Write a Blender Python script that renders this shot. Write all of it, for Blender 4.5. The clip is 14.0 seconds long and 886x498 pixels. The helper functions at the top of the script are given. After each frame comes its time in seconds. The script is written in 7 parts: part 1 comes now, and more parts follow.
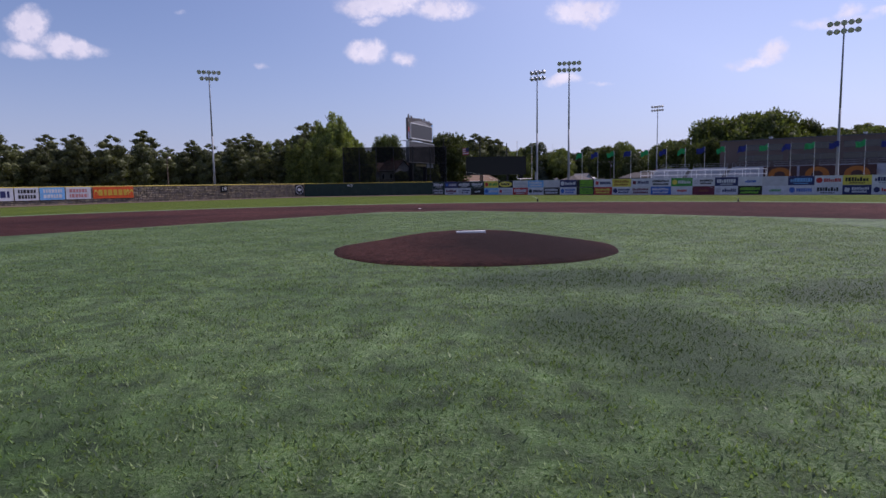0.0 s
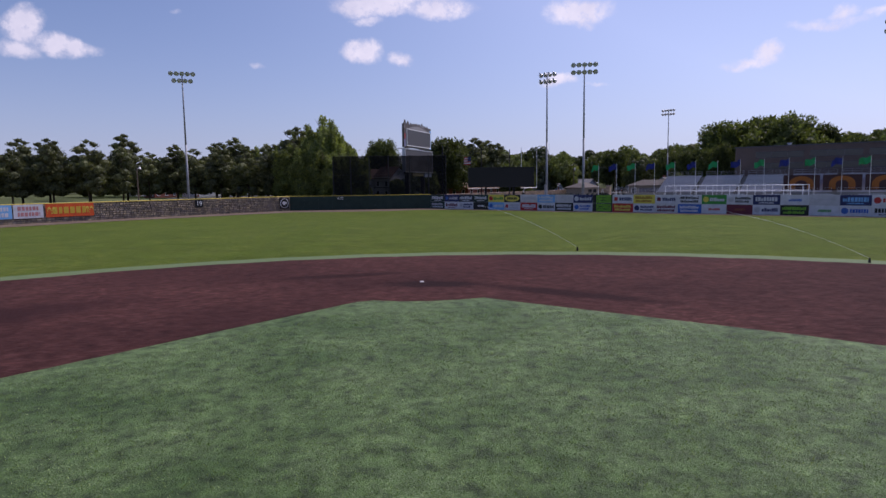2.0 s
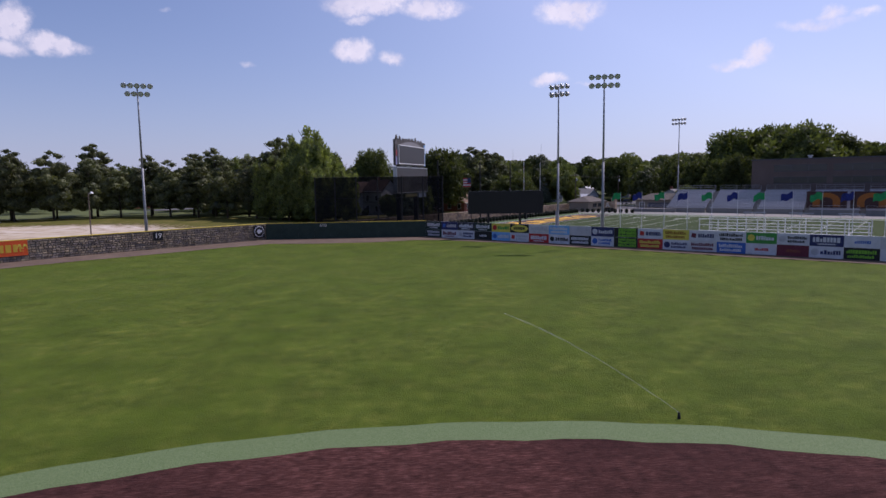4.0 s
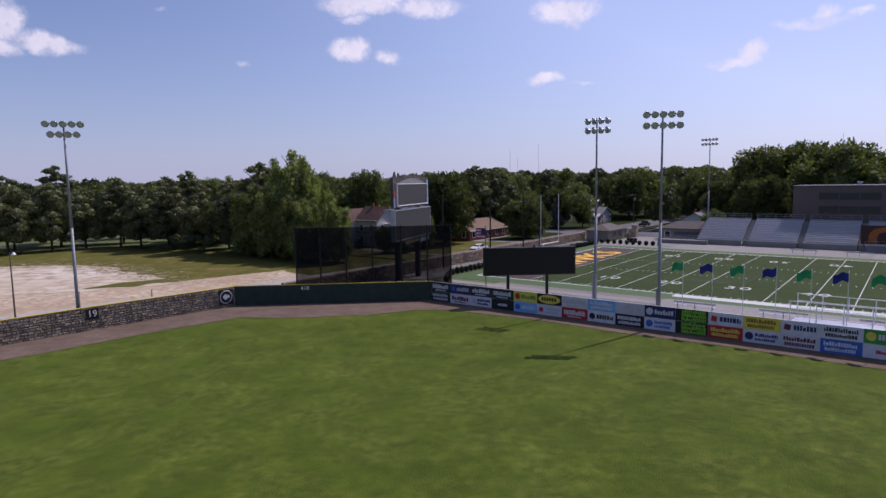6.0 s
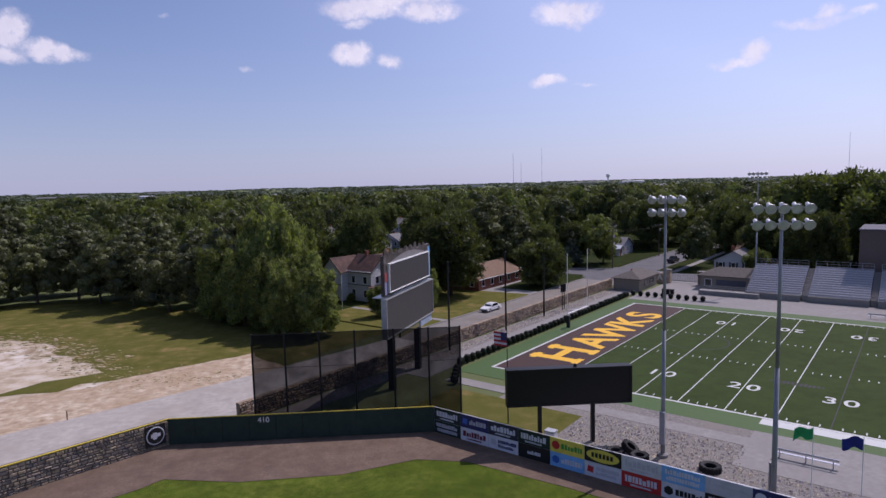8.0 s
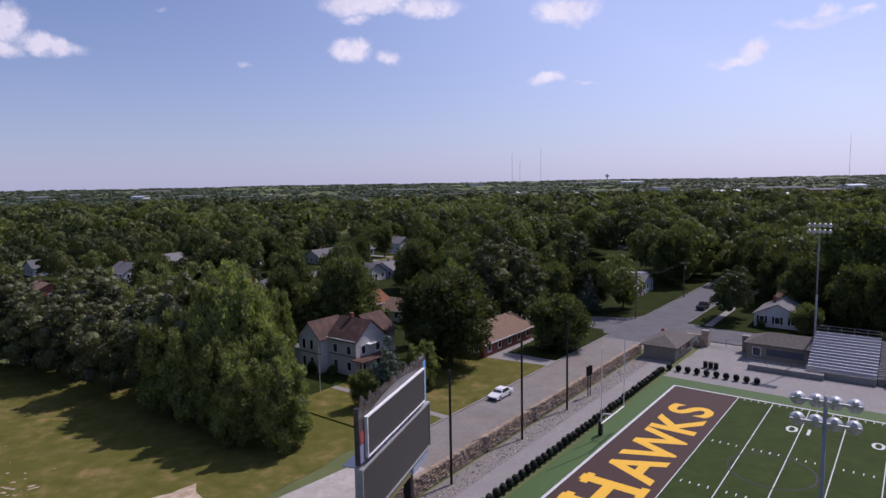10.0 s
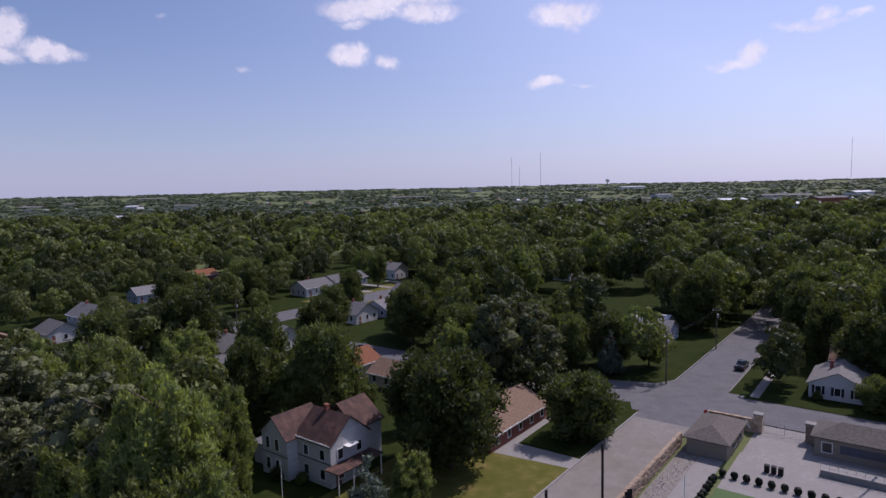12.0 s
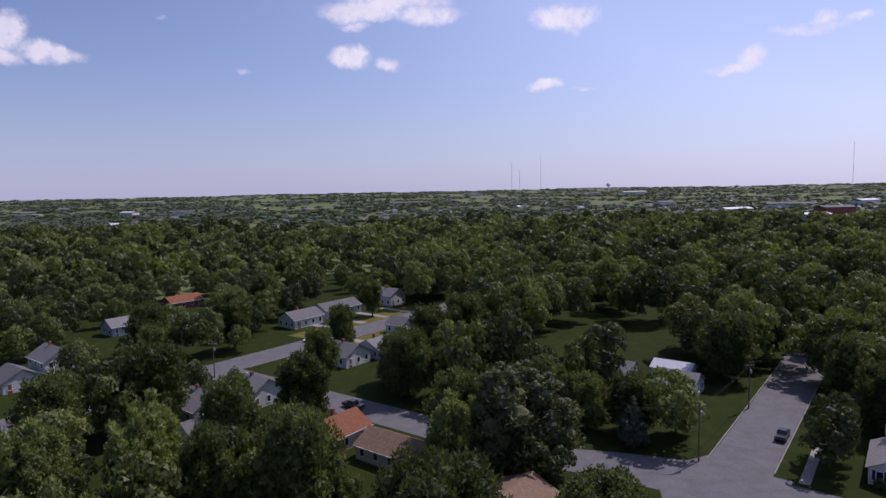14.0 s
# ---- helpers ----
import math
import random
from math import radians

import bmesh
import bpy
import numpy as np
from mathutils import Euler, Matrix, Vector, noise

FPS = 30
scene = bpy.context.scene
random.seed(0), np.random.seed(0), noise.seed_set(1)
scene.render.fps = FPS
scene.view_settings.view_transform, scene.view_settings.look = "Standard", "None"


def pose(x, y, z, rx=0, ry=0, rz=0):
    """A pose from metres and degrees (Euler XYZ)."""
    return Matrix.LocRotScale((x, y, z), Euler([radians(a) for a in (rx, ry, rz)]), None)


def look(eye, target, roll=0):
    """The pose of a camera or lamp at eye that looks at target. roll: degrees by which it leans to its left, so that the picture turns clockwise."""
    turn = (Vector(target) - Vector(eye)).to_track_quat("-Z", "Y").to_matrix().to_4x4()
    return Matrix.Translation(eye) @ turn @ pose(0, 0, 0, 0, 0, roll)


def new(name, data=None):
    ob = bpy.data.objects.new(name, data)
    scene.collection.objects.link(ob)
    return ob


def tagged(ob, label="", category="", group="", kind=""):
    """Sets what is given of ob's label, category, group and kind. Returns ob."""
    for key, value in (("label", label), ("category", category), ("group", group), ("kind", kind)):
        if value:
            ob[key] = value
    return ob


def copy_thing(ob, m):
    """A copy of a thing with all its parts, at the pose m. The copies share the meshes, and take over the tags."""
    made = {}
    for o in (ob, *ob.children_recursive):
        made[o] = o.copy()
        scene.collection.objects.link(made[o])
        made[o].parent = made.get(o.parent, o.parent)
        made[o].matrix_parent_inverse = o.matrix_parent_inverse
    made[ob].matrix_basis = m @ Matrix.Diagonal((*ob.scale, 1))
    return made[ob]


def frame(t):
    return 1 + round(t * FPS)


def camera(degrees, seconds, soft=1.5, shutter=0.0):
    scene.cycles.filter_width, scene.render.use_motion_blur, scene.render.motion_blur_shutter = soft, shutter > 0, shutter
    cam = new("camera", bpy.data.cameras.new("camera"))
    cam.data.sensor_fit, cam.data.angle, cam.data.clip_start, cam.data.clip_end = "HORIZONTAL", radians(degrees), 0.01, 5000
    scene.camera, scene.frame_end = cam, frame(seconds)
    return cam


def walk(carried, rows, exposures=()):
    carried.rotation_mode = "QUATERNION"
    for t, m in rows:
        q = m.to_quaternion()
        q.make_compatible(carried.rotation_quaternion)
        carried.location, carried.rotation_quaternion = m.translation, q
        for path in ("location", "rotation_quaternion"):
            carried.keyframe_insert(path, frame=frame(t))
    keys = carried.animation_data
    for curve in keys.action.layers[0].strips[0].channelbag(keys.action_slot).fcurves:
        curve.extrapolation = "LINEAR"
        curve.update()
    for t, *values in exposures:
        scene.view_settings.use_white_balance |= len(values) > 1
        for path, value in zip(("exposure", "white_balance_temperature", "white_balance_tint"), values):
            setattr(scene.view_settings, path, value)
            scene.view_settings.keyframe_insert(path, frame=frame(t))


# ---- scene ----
# ---- camera ----
cam = camera(71.0, 14.0)
PATH = [
    (0, pose(-1.766, 5.487, 1.365, 83.944, 0.859, -5.203)),
    (0.5, pose(-1.762, 7.793, 1.785, 83.927, 0.820, -5.207)),
    (1, pose(-1.735, 10.728, 2.220, 83.936, 0.783, -5.284)),
    (1.5, pose(-1.606, 13.613, 2.768, 83.962, 0.770, -5.420)),
    (2, pose(-1.360, 16.514, 3.569, 83.947, 0.786, -5.568)),
    (2.5, pose(-1.117, 19.587, 4.333, 83.960, 0.807, -5.733)),
    (3, pose(-0.922, 22.640, 5.209, 83.890, 0.828, -5.979)),
    (5.5, pose(-0.522, 42.844, 12.311, 83.860, 0.822, -6.585)),
    (6, pose(-0.200, 47.958, 14.200, 83.804, 0.883, -6.650)),
    (6.5, pose(0.261, 53.059, 16.176, 83.795, 0.950, -6.605)),
    (7, pose(0.758, 58.466, 18.399, 83.695, 0.995, -6.570)),
    (7.5, pose(1.363, 63.943, 20.411, 83.888, 1.173, -6.539)),
    (8, pose(2.173, 69.195, 22.418, 84.093, 1.425, -6.372)),
    (10.5, pose(5.087, 96.451, 33.496, 83.785, 1.017, -6.561)),
    (11, pose(5.873, 101.995, 35.188, 84.007, 1.207, -6.637)),
    (11.5, pose(6.760, 107.255, 37.225, 84.117, 1.312, -6.626)),
    (12, pose(7.574, 112.357, 39.346, 84.166, 1.317, -6.604)),
    (12.5, pose(8.311, 117.484, 41.429, 84.212, 1.328, -6.655)),
    (13, pose(8.967, 122.342, 43.539, 84.317, 1.327, -6.725)),
    (13.5, pose(9.512, 126.376, 45.322, 84.438, 1.242, -6.693)),
    (14, pose(9.898, 129.395, 46.830, 84.385, 1.155, -6.620)),
]
walk(cam, PATH, [(0, 0.0, 6150, 30), (14, 0.0, 6150, 30)])

# ---- light ----
SUN_EL, SUN_AZ = radians(52.5), radians(59.0)
sun = new("sun", bpy.data.lights.new("sun", "SUN"))
sun.data.energy, sun.data.angle, sun.data.color = 3.6, radians(0.53), (1.0, 0.95, 0.86)
sun.matrix_world = look((0, 0, 200), Vector((0, 0, 200)) - Vector((math.sin(SUN_AZ) * math.cos(SUN_EL), math.cos(SUN_AZ) * math.cos(SUN_EL), math.sin(SUN_EL))))


class G:
    """A small node-graph writer."""

    def __init__(self, tree):
        self.t = tree
        tree.nodes.clear()

    def n(self, kind, **kw):
        nd = self.t.nodes.new("ShaderNode" + kind)
        ins = kw.pop("ins", {})
        for k, v in kw.items():
            setattr(nd, k, v)
        for k, v in ins.items():
            if isinstance(v, bpy.types.NodeSocket):
                self.t.links.new(v, nd.inputs[k])
            else:
                nd.inputs[k].default_value = v
        return nd

    def math(self, op, a, b=0.0, c=0.0, clamp=False):
        nd = self.n("Math", operation=op, use_clamp=clamp, ins={0: a, 1: b, 2: c})
        return nd.outputs[0]

    def vmath(self, op, a, b=(0, 0, 0)):
        nd = self.n("VectorMath", operation=op, ins={0: a, 1: b})
        return nd.outputs["Value" if op in ("LENGTH", "DOT_PRODUCT", "DISTANCE") else "Vector"]

    def noise(self, vec, scale, detail=4.0, rough=0.55, out="Fac"):
        return self.n("TexNoise", ins={"Vector": vec, "Scale": scale, "Detail": detail, "Roughness": rough}).outputs[out]

    def ramp(self, fac, stops):
        nd = self.n("ValToRGB", ins={0: fac})
        el = nd.color_ramp.elements
        while len(el) < len(stops):
            el.new(0.5)
        for e, (p, c) in zip(el, stops):
            e.position, e.color = p, (*c, 1.0) if len(c) == 3 else c
        return nd.outputs["Color"]

    def mix(self, fac, a, b, blend="MIX"):
        nd = self.n("Mix", data_type="RGBA", blend_type=blend, ins={0: fac, 6: a, 7: b})
        return nd.outputs[2]

    def link(self, a, b):
        self.t.links.new(a, b)


def make_world():
    w = bpy.data.worlds.new("sky")
    scene.world = w
    w.use_nodes = True
    g = G(w.node_tree)
    sky = g.n("TexSky", sky_type="NISHITA", sun_disc=False, sun_elevation=SUN_EL, sun_rotation=SUN_AZ, altitude=200.0, air_density=1.0, dust_density=0.3, ozone_density=4.0)
    way = g.n("TexCoord").outputs["Generated"]
    # fair-weather cumulus: puffs at fixed bearings, edges broken up by noise
    warp = g.n("TexNoise", ins={"Vector": way, "Scale": 16.0, "Detail": 8.0, "Roughness": 0.62}).outputs["Color"]
    warp = g.vmath("SUBTRACT", warp, (0.5, 0.5, 0.5))
    warp = g.vmath("MULTIPLY", warp, (0.06, 0.06, 0.04))
    p = g.vmath("ADD", way, warp)
    total = None
    for az, el, wide, high, weight in CLOUDS:
        a, e = radians(az), radians(el)
        c = Vector((math.sin(a) * math.cos(e), math.cos(a) * math.cos(e), math.sin(e)))
        right = Vector((math.cos(a), -math.sin(a), 0))
        up = right.cross(c).normalized() * (1 if right.cross(c).z > 0 else -1)
        d = g.vmath("SUBTRACT", p, tuple(c))
        u = g.math("MULTIPLY", g.vmath("DOT_PRODUCT", d, tuple(right)), 1 / radians(wide * 0.82))
        v = g.math("MULTIPLY", g.vmath("DOT_PRODUCT", d, tuple(up)), 1 / radians(high * 0.74))
        r2 = g.math("ADD", g.math("MULTIPLY", u, u), g.math("MULTIPLY", v, v))
        m = g.math("MULTIPLY", g.math("SUBTRACT", 1.0, r2, clamp=True), weight)
        total = m if total is None else g.math("MAXIMUM", total, m)
    fine = g.noise(way, 60.0, 7.0, 0.65)
    mask = g.math("MULTIPLY", total, g.math("MULTIPLY_ADD", fine, 2.3, -0.12), clamp=True)
    mask = g.n("MapRange", interpolation_type="SMOOTHSTEP", ins={0: mask, 1: 0.0, 2: 1.35, 3: 0.0, 4: 0.97}).outputs[0]
    lit = g.ramp(g.noise(way, 20.0, 4.0), [(0.3, (7.8, 7.9, 8.5)), (0.7, (10.4, 10.2, 10.1))])
    haze = g.math("POWER", g.math("SUBTRACT", 1.0, g.n("SeparateXYZ", ins={0: way}).outputs[2], clamp=True), 6.0)
    tint = g.mix(g.math("MULTIPLY", haze, 0.82), sky.outputs[0], (4.55, 4.95, 6.25, 1))
    # the hazy air brightens towards the sun
    to_sun = (math.sin(SUN_AZ) * math.cos(SUN_EL), math.cos(SUN_AZ) * math.cos(SUN_EL), math.sin(SUN_EL))
    near_sun = g.math("POWER", g.math("MINIMUM", g.math("MAXIMUM", g.vmath("DOT_PRODUCT", way, to_sun), 0.0), 0.65), 3.0)
    tint = g.mix(near_sun, tint, (8.2, 7.7, 7.6, 1), "ADD")
    tint = g.mix(1.0, tint, (0.95, 0.985, 1.03, 1), "MULTIPLY")
    col = g.mix(mask, tint, lit)
    bg = g.n("Background", ins={"Color": col, "Strength": SKY})
    out = g.n("OutputWorld")
    g.link(bg.outputs[0], out.inputs[0])


SKY = 0.089
# bearing from +y to the right, elevation, half-width, half-height in degrees, density
CLOUDS = [(-27.6, 12.0, 2.25, 2.15, 1.20), (-24.9, 10.8, 3.34, 1.21, 1.10), (-28.2, 10.3, 2.43, 1.27, 1.00), (-1.3, 11.6, 2.7, 1.55, 1.15), (2.0, 11.0, 1.7, 0.85, 0.90), (-10.2, 10.2, 1.26, 0.51, 0.70), (-0.3, 15.4, 5.64, 1.78, 1.15), (5.7, 15.1, 4.49, 1.50, 1.10), (2.7, 16.3, 6.57, 1.55, 1.10), (-1.0, 14.1, 2.02, 0.71, 0.80), (17.8, 14.4, 3.99, 2.00, 1.20), (16.1, 8.8, 2.36, 0.83, 1.00), (19.3, 8.4, 1.64, 0.35, 0.55), (31.5, 9.3, 2.92, 0.87, 1.00), (32.5, 9.9, 1.61, 1.18, 1.00), (36.7, 11.7, 3.86, 0.77, 0.75), (37.8, 12.3, 1.53, 0.71, 0.80), (40.0, 11.9, 1.49, 0.69, 0.70), (-16.6, 14.1, 0.87, 0.44, 0.35),
          (75.0, 22.0, 9.0, 4.0, 1.0), (-70.0, 20.0, 9.0, 4.0, 1.0), (120.0, 30.0, 12.0, 5.0, 1.0), (-120.0, 25.0, 12.0, 5.0, 1.0), (180.0, 22.0, 12.0, 5.0, 1.0)]
make_world()


# ---- materials ----
def material(name, stops, stains=(), scale=1.0, detail=5.0, rough=0.8, metal=0.0, bump=0.0, bump_scale=None, big=None, big_scale=0.1, vary=0.0, island=0.0, spec=0.3, stretch=(1, 1, 1), trans=0.0, mottle=0.0, mottle_scale=2.0, sheen=0.0):
    """A procedural surface in world metres: fine grain by stops, broad stains by big, variation from piece to piece by vary and island."""
    m = bpy.data.materials.new(name)
    m.use_nodes = True
    g = G(m.node_tree)
    pos = g.n("NewGeometry").outputs["Position"]
    vec = g.vmath("MULTIPLY", pos, stretch) if stretch != (1, 1, 1) else pos
    fac = g.noise(vec, scale, detail, 0.6)
    col = g.ramp(fac, stops)
    if big:
        f2 = g.noise(pos, big_scale, 4.0, 0.6)
        f2 = g.n("MapRange", ins={0: f2, 1: 0.35, 2: 0.68, 3: 0.0, 4: 1.0}).outputs[0]
        col = g.mix(f2, col, (*big, 1.0))
    if mottle:  # clumps between the grain and the broad stains
        f3 = g.n("MapRange", ins={0: g.noise(pos, mottle_scale, 6.0, 0.7), 1: 0.34, 2: 0.66, 3: 1 - mottle, 4: 1 + mottle}).outputs[0]
        col = g.mix(1.0, col, g.n("CombineColor", ins={0: f3, 1: f3, 2: f3}).outputs[0], "MULTIPLY")
    for sx, sy, rx, ry, turn, c in stains:  # damp or worn spots: centre, half-axes, turn, colour
        d = g.vmath("SUBTRACT", pos, (sx, sy, 0))
        a = radians(turn)
        p = g.math("MULTIPLY", g.vmath("DOT_PRODUCT", d, (math.cos(a), math.sin(a), 0)), 1 / rx)
        q = g.math("MULTIPLY", g.vmath("DOT_PRODUCT", d, (-math.sin(a), math.cos(a), 0)), 1 / ry)
        e = g.math("SQRT", g.math("ADD", g.math("MULTIPLY", p, p), g.math("MULTIPLY", q, q)))
        e = g.math("ADD", e, g.math("MULTIPLY", g.noise(pos, 1.3, 5.0), 0.7))
        f = g.n("MapRange", interpolation_type="SMOOTHSTEP", ins={0: e, 1: 0.75, 2: 1.45, 3: 0.85, 4: 0.0}).outputs[0]
        col = g.mix(f, col, (*c, 1.0))
    if vary:
        r = g.n("ObjectInfo").outputs["Random"]
        col = g.mix(1.0, col, g.ramp(r, [(0.0, (1 - vary,) * 3), (1.0, (1 + vary,) * 3)]), "MULTIPLY")
    if island:
        r = g.n("NewGeometry").outputs["Random Per Island"]
        col = g.mix(1.0, col, g.ramp(r, [(0.0, (1 - island, 1 - island, 1 - island * 0.6)), (1.0, (1 + island, 1 + island * 0.9, 1 + island * 0.3))]), "MULTIPLY")
    b = g.n("BsdfPrincipled", ins={"Base Color": col, "Roughness": rough, "Metallic": metal, "Specular IOR Level": spec})
    if sheen:  # upright blades catch the light at a low angle
        b.inputs["Sheen Weight"].default_value, b.inputs["Sheen Roughness"].default_value, b.inputs["Sheen Tint"].default_value = sheen, 0.4, (0.72, 0.85, 0.22, 1)
    if bump:
        h = g.noise(vec, bump_scale or scale, 5.0, 0.65)
        bn = g.n("Bump", ins={"Strength": 1.0, "Distance": bump, "Height": h})
        g.link(bn.outputs[0], b.inputs["Normal"])
    out = g.n("OutputMaterial")
    if trans:
        tr = g.n("BsdfTranslucent", ins={"Color": g.mix(1.0, col, (1.25, 1.3, 0.55, 1), "MULTIPLY")})
        mx = g.n("MixShader", ins={0: trans, 1: b.outputs[0], 2: tr.outputs[0]})
        g.link(mx.outputs[0], out.inputs[0])
    else:
        g.link(b.outputs[0], out.inputs[0])
    return m


def two(c, d=0.18):
    return [(0.3, tuple(v * (1 - d) for v in c)), (0.7, tuple(min(1.0, v * (1 + d)) for v in c))]


def plain(name, c, rough=0.6, metal=0.0, d=0.12, scale=3.0, **kw):
    return material(name, two(c, d), scale=scale, rough=rough, metal=metal, **kw)


M_turf = material("infield turf", [(0.28, (0.027, 0.060, 0.012)), (0.5, (0.081, 0.140, 0.038)), (0.72, (0.231, 0.292, 0.156))], stains=((0.9, 13.7, 2.6, 1.2, 0, (0.020, 0.042, 0.012)), (0.4, 10.6, 1.3, 2.0, 12, (0.026, 0.052, 0.014)), (3.6, 12.2, 1.6, 0.8, 20, (0.028, 0.052, 0.016))), scale=46.0, detail=8, rough=0.7, bump=0.03, big=(0.038, 0.076, 0.017), big_scale=0.42, spec=0.25, mottle=0.6, mottle_scale=3.2)
M_fringe = material("turf fringe", [(0.3, (0.075, 0.125, 0.045)), (0.7, (0.16, 0.21, 0.10))], scale=20.0, rough=0.7, bump=0.02, spec=0.1)
M_dirt = material("infield dirt", [(0.28, (0.028, 0.011, 0.009)), (0.5, (0.066, 0.026, 0.022)), (0.75, (0.147, 0.068, 0.060))], stains=((0.3, 38.2, 2.2, 0.9, -8, (0.018, 0.009, 0.009)), (4.5, 35.6, 4.2, 0.7, -40, (0.021, 0.009, 0.009)), (-3.0, 40.8, 3.5, 0.6, 10, (0.025, 0.011, 0.010)), (-14.0, 33.5, 6.0, 2.2, 35, (0.030, 0.012, 0.012))), scale=9.0, detail=9, rough=0.95, spec=0.08, bump=0.03, big=(0.035, 0.014, 0.013), big_scale=0.12, stretch=(0.35, 1.9, 1), mottle=0.35, mottle_scale=2.2)
M_mound = material("mound clay", [(0.3, (0.026, 0.010, 0.008)), (0.52, (0.050, 0.020, 0.016)), (0.72, (0.115, 0.056, 0.047))], stains=((0.9, 17.0, 2.6, 2.7, 0, (0.013, 0.008, 0.008)),), scale=45.0, detail=8, rough=0.95, bump=0.02, spec=0.08, mottle=0.5, mottle_scale=7.0)
M_grass = material("outfield grass", [(0.3, (0.045, 0.070, 0.007)), (0.5, (0.072, 0.100, 0.011)), (0.75, (0.142, 0.151, 0.025))], scale=1.5, detail=13, rough=0.9, bump=0.07, bump_scale=12.0, big=(0.050, 0.080, 0.005), big_scale=0.2, stretch=(1, 1, 1), spec=0.08, mottle=0.24, mottle_scale=0.45, sheen=0.14)
M_track = material("warning track", [(0.3, (0.106, 0.074, 0.053)), (0.7, (0.169, 0.125, 0.094))], scale=6.0, rough=0.95, bump=0.01, big=(0.113, 0.078, 0.057), big_scale=0.25, mottle=0.2, mottle_scale=0.8)
M_foot = material("football turf", [(0.3, (0.027, 0.046, 0.011)), (0.7, (0.048, 0.071, 0.020))], scale=12.0, rough=0.8, bump=0.01, big=(0.034, 0.053, 0.013), big_scale=0.1, spec=0.06, mottle=0.15, mottle_scale=0.5)
M_foot2 = material("football border turf", [(0.3, (0.038, 0.086, 0.016)), (0.7, (0.060, 0.114, 0.027))], scale=12.0, rough=0.7, bump=0.01)
M_zone = material("end zone turf", [(0.3, (0.035, 0.016, 0.012)), (0.7, (0.06, 0.03, 0.024))], scale=14.0, rough=0.75, bump=0.01)
M_gold = plain("gold turf", (0.74, 0.42, 0.03), 0.7, scale=12)
M_line = plain("line paint", (0.510, 0.527, 0.510), 0.7, scale=12)
M_black = plain("black marking", (0.02, 0.02, 0.022), 0.7)
M_white = plain("white paint", (0.78, 0.78, 0.77), 0.5, vary=0.06)
M_conc = material("concrete", [(0.3, (0.200, 0.190, 0.179)), (0.7, (0.275, 0.266, 0.252))], scale=2.0, rough=0.85, bump=0.004, big=(0.214, 0.205, 0.193), big_scale=0.2)
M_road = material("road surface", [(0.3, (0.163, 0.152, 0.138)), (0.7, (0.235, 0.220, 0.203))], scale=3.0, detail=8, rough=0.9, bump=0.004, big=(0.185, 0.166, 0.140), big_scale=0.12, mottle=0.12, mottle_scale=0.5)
M_drive = material("pale drive concrete", [(0.3, (0.30, 0.28, 0.25)), (0.7, (0.43, 0.41, 0.37))], scale=1.4, detail=8, rough=0.9, bump=0.004, big=(0.33, 0.30, 0.26), big_scale=0.15, mottle=0.1, mottle_scale=0.5)
# darker road copy: cloud shade over the town streets is put into the colour
M_asphalt_shade = material("asphalt darkened as in cloud shade", [(0.3, (0.081, 0.081, 0.090)), (0.7, (0.139, 0.139, 0.147))], scale=3.0, detail=8, rough=0.9, bump=0.004, big=(0.112, 0.110, 0.113), big_scale=0.12, mottle=0.15, mottle_scale=0.4)
M_gravel = material("gravel", [(0.3, (0.102, 0.095, 0.089)), (0.55, (0.210, 0.197, 0.184)), (0.75, (0.332, 0.319, 0.299))], scale=4.0, detail=8, rough=0.95, bump=0.12, big=(0.210, 0.191, 0.166), big_scale=0.15)
M_stone = material("wall stone", [(0.25, (0.194, 0.159, 0.124)), (0.5, (0.358, 0.297, 0.229)), (0.75, (0.596, 0.503, 0.397))], scale=1.4, detail=7, rough=0.9, bump=0.03, bump_scale=5.0, vary=0.35, island=0.3)
M_stone2 = material("street wall stone", [(0.25, (0.172, 0.127, 0.092)), (0.5, (0.299, 0.230, 0.172)), (0.75, (0.437, 0.356, 0.287))], scale=1.4, detail=7, rough=0.9, bump=0.03, bump_scale=5.0, vary=0.3, island=0.3)
M_joint = plain("wall core", (0.112, 0.104, 0.096), 0.95)
M_yellow = plain("yellow pipe", (0.55, 0.42, 0.06), 0.5)
M_pad = material("green wall padding", [(0.3, (0.012, 0.03, 0.024)), (0.7, (0.022, 0.045, 0.036))], scale=1.2, rough=0.55, bump=0.01)
M_steel = plain("galvanised steel", (0.46, 0.47, 0.48), 0.45, 0.6)
M_alu = plain("aluminium plank", (0.446, 0.454, 0.505), 0.4, 0.5, vary=0.08)
M_blackmetal = plain("black painted steel", (0.014, 0.014, 0.016), 0.5)
M_screen = plain("dark display", (0.010, 0.010, 0.012), 0.35)
M_led = plain("grey display", (0.060, 0.056, 0.057), 0.45)
M_rubber = plain("black rubber", (0.013, 0.013, 0.014), 0.75, bump=0.01)
M_tan = material("tan masonry", [(0.3, (0.128, 0.097, 0.086)), (0.7, (0.168, 0.128, 0.117))], scale=2.5, rough=0.9, bump=0.006, big=(0.134, 0.101, 0.090), big_scale=0.2)
M_cream_b = material("pale tan block", [(0.3, (0.23, 0.195, 0.155)), (0.7, (0.29, 0.25, 0.205))], scale=2.5, rough=0.9, bump=0.006, big=(0.24, 0.205, 0.165), big_scale=0.2)
M_roof_b = material("brown shingles", [(0.3, (0.117, 0.074, 0.051)), (0.7, (0.211, 0.144, 0.101))], scale=2.5, detail=8, rough=0.95, bump=0.02, vary=0.15)
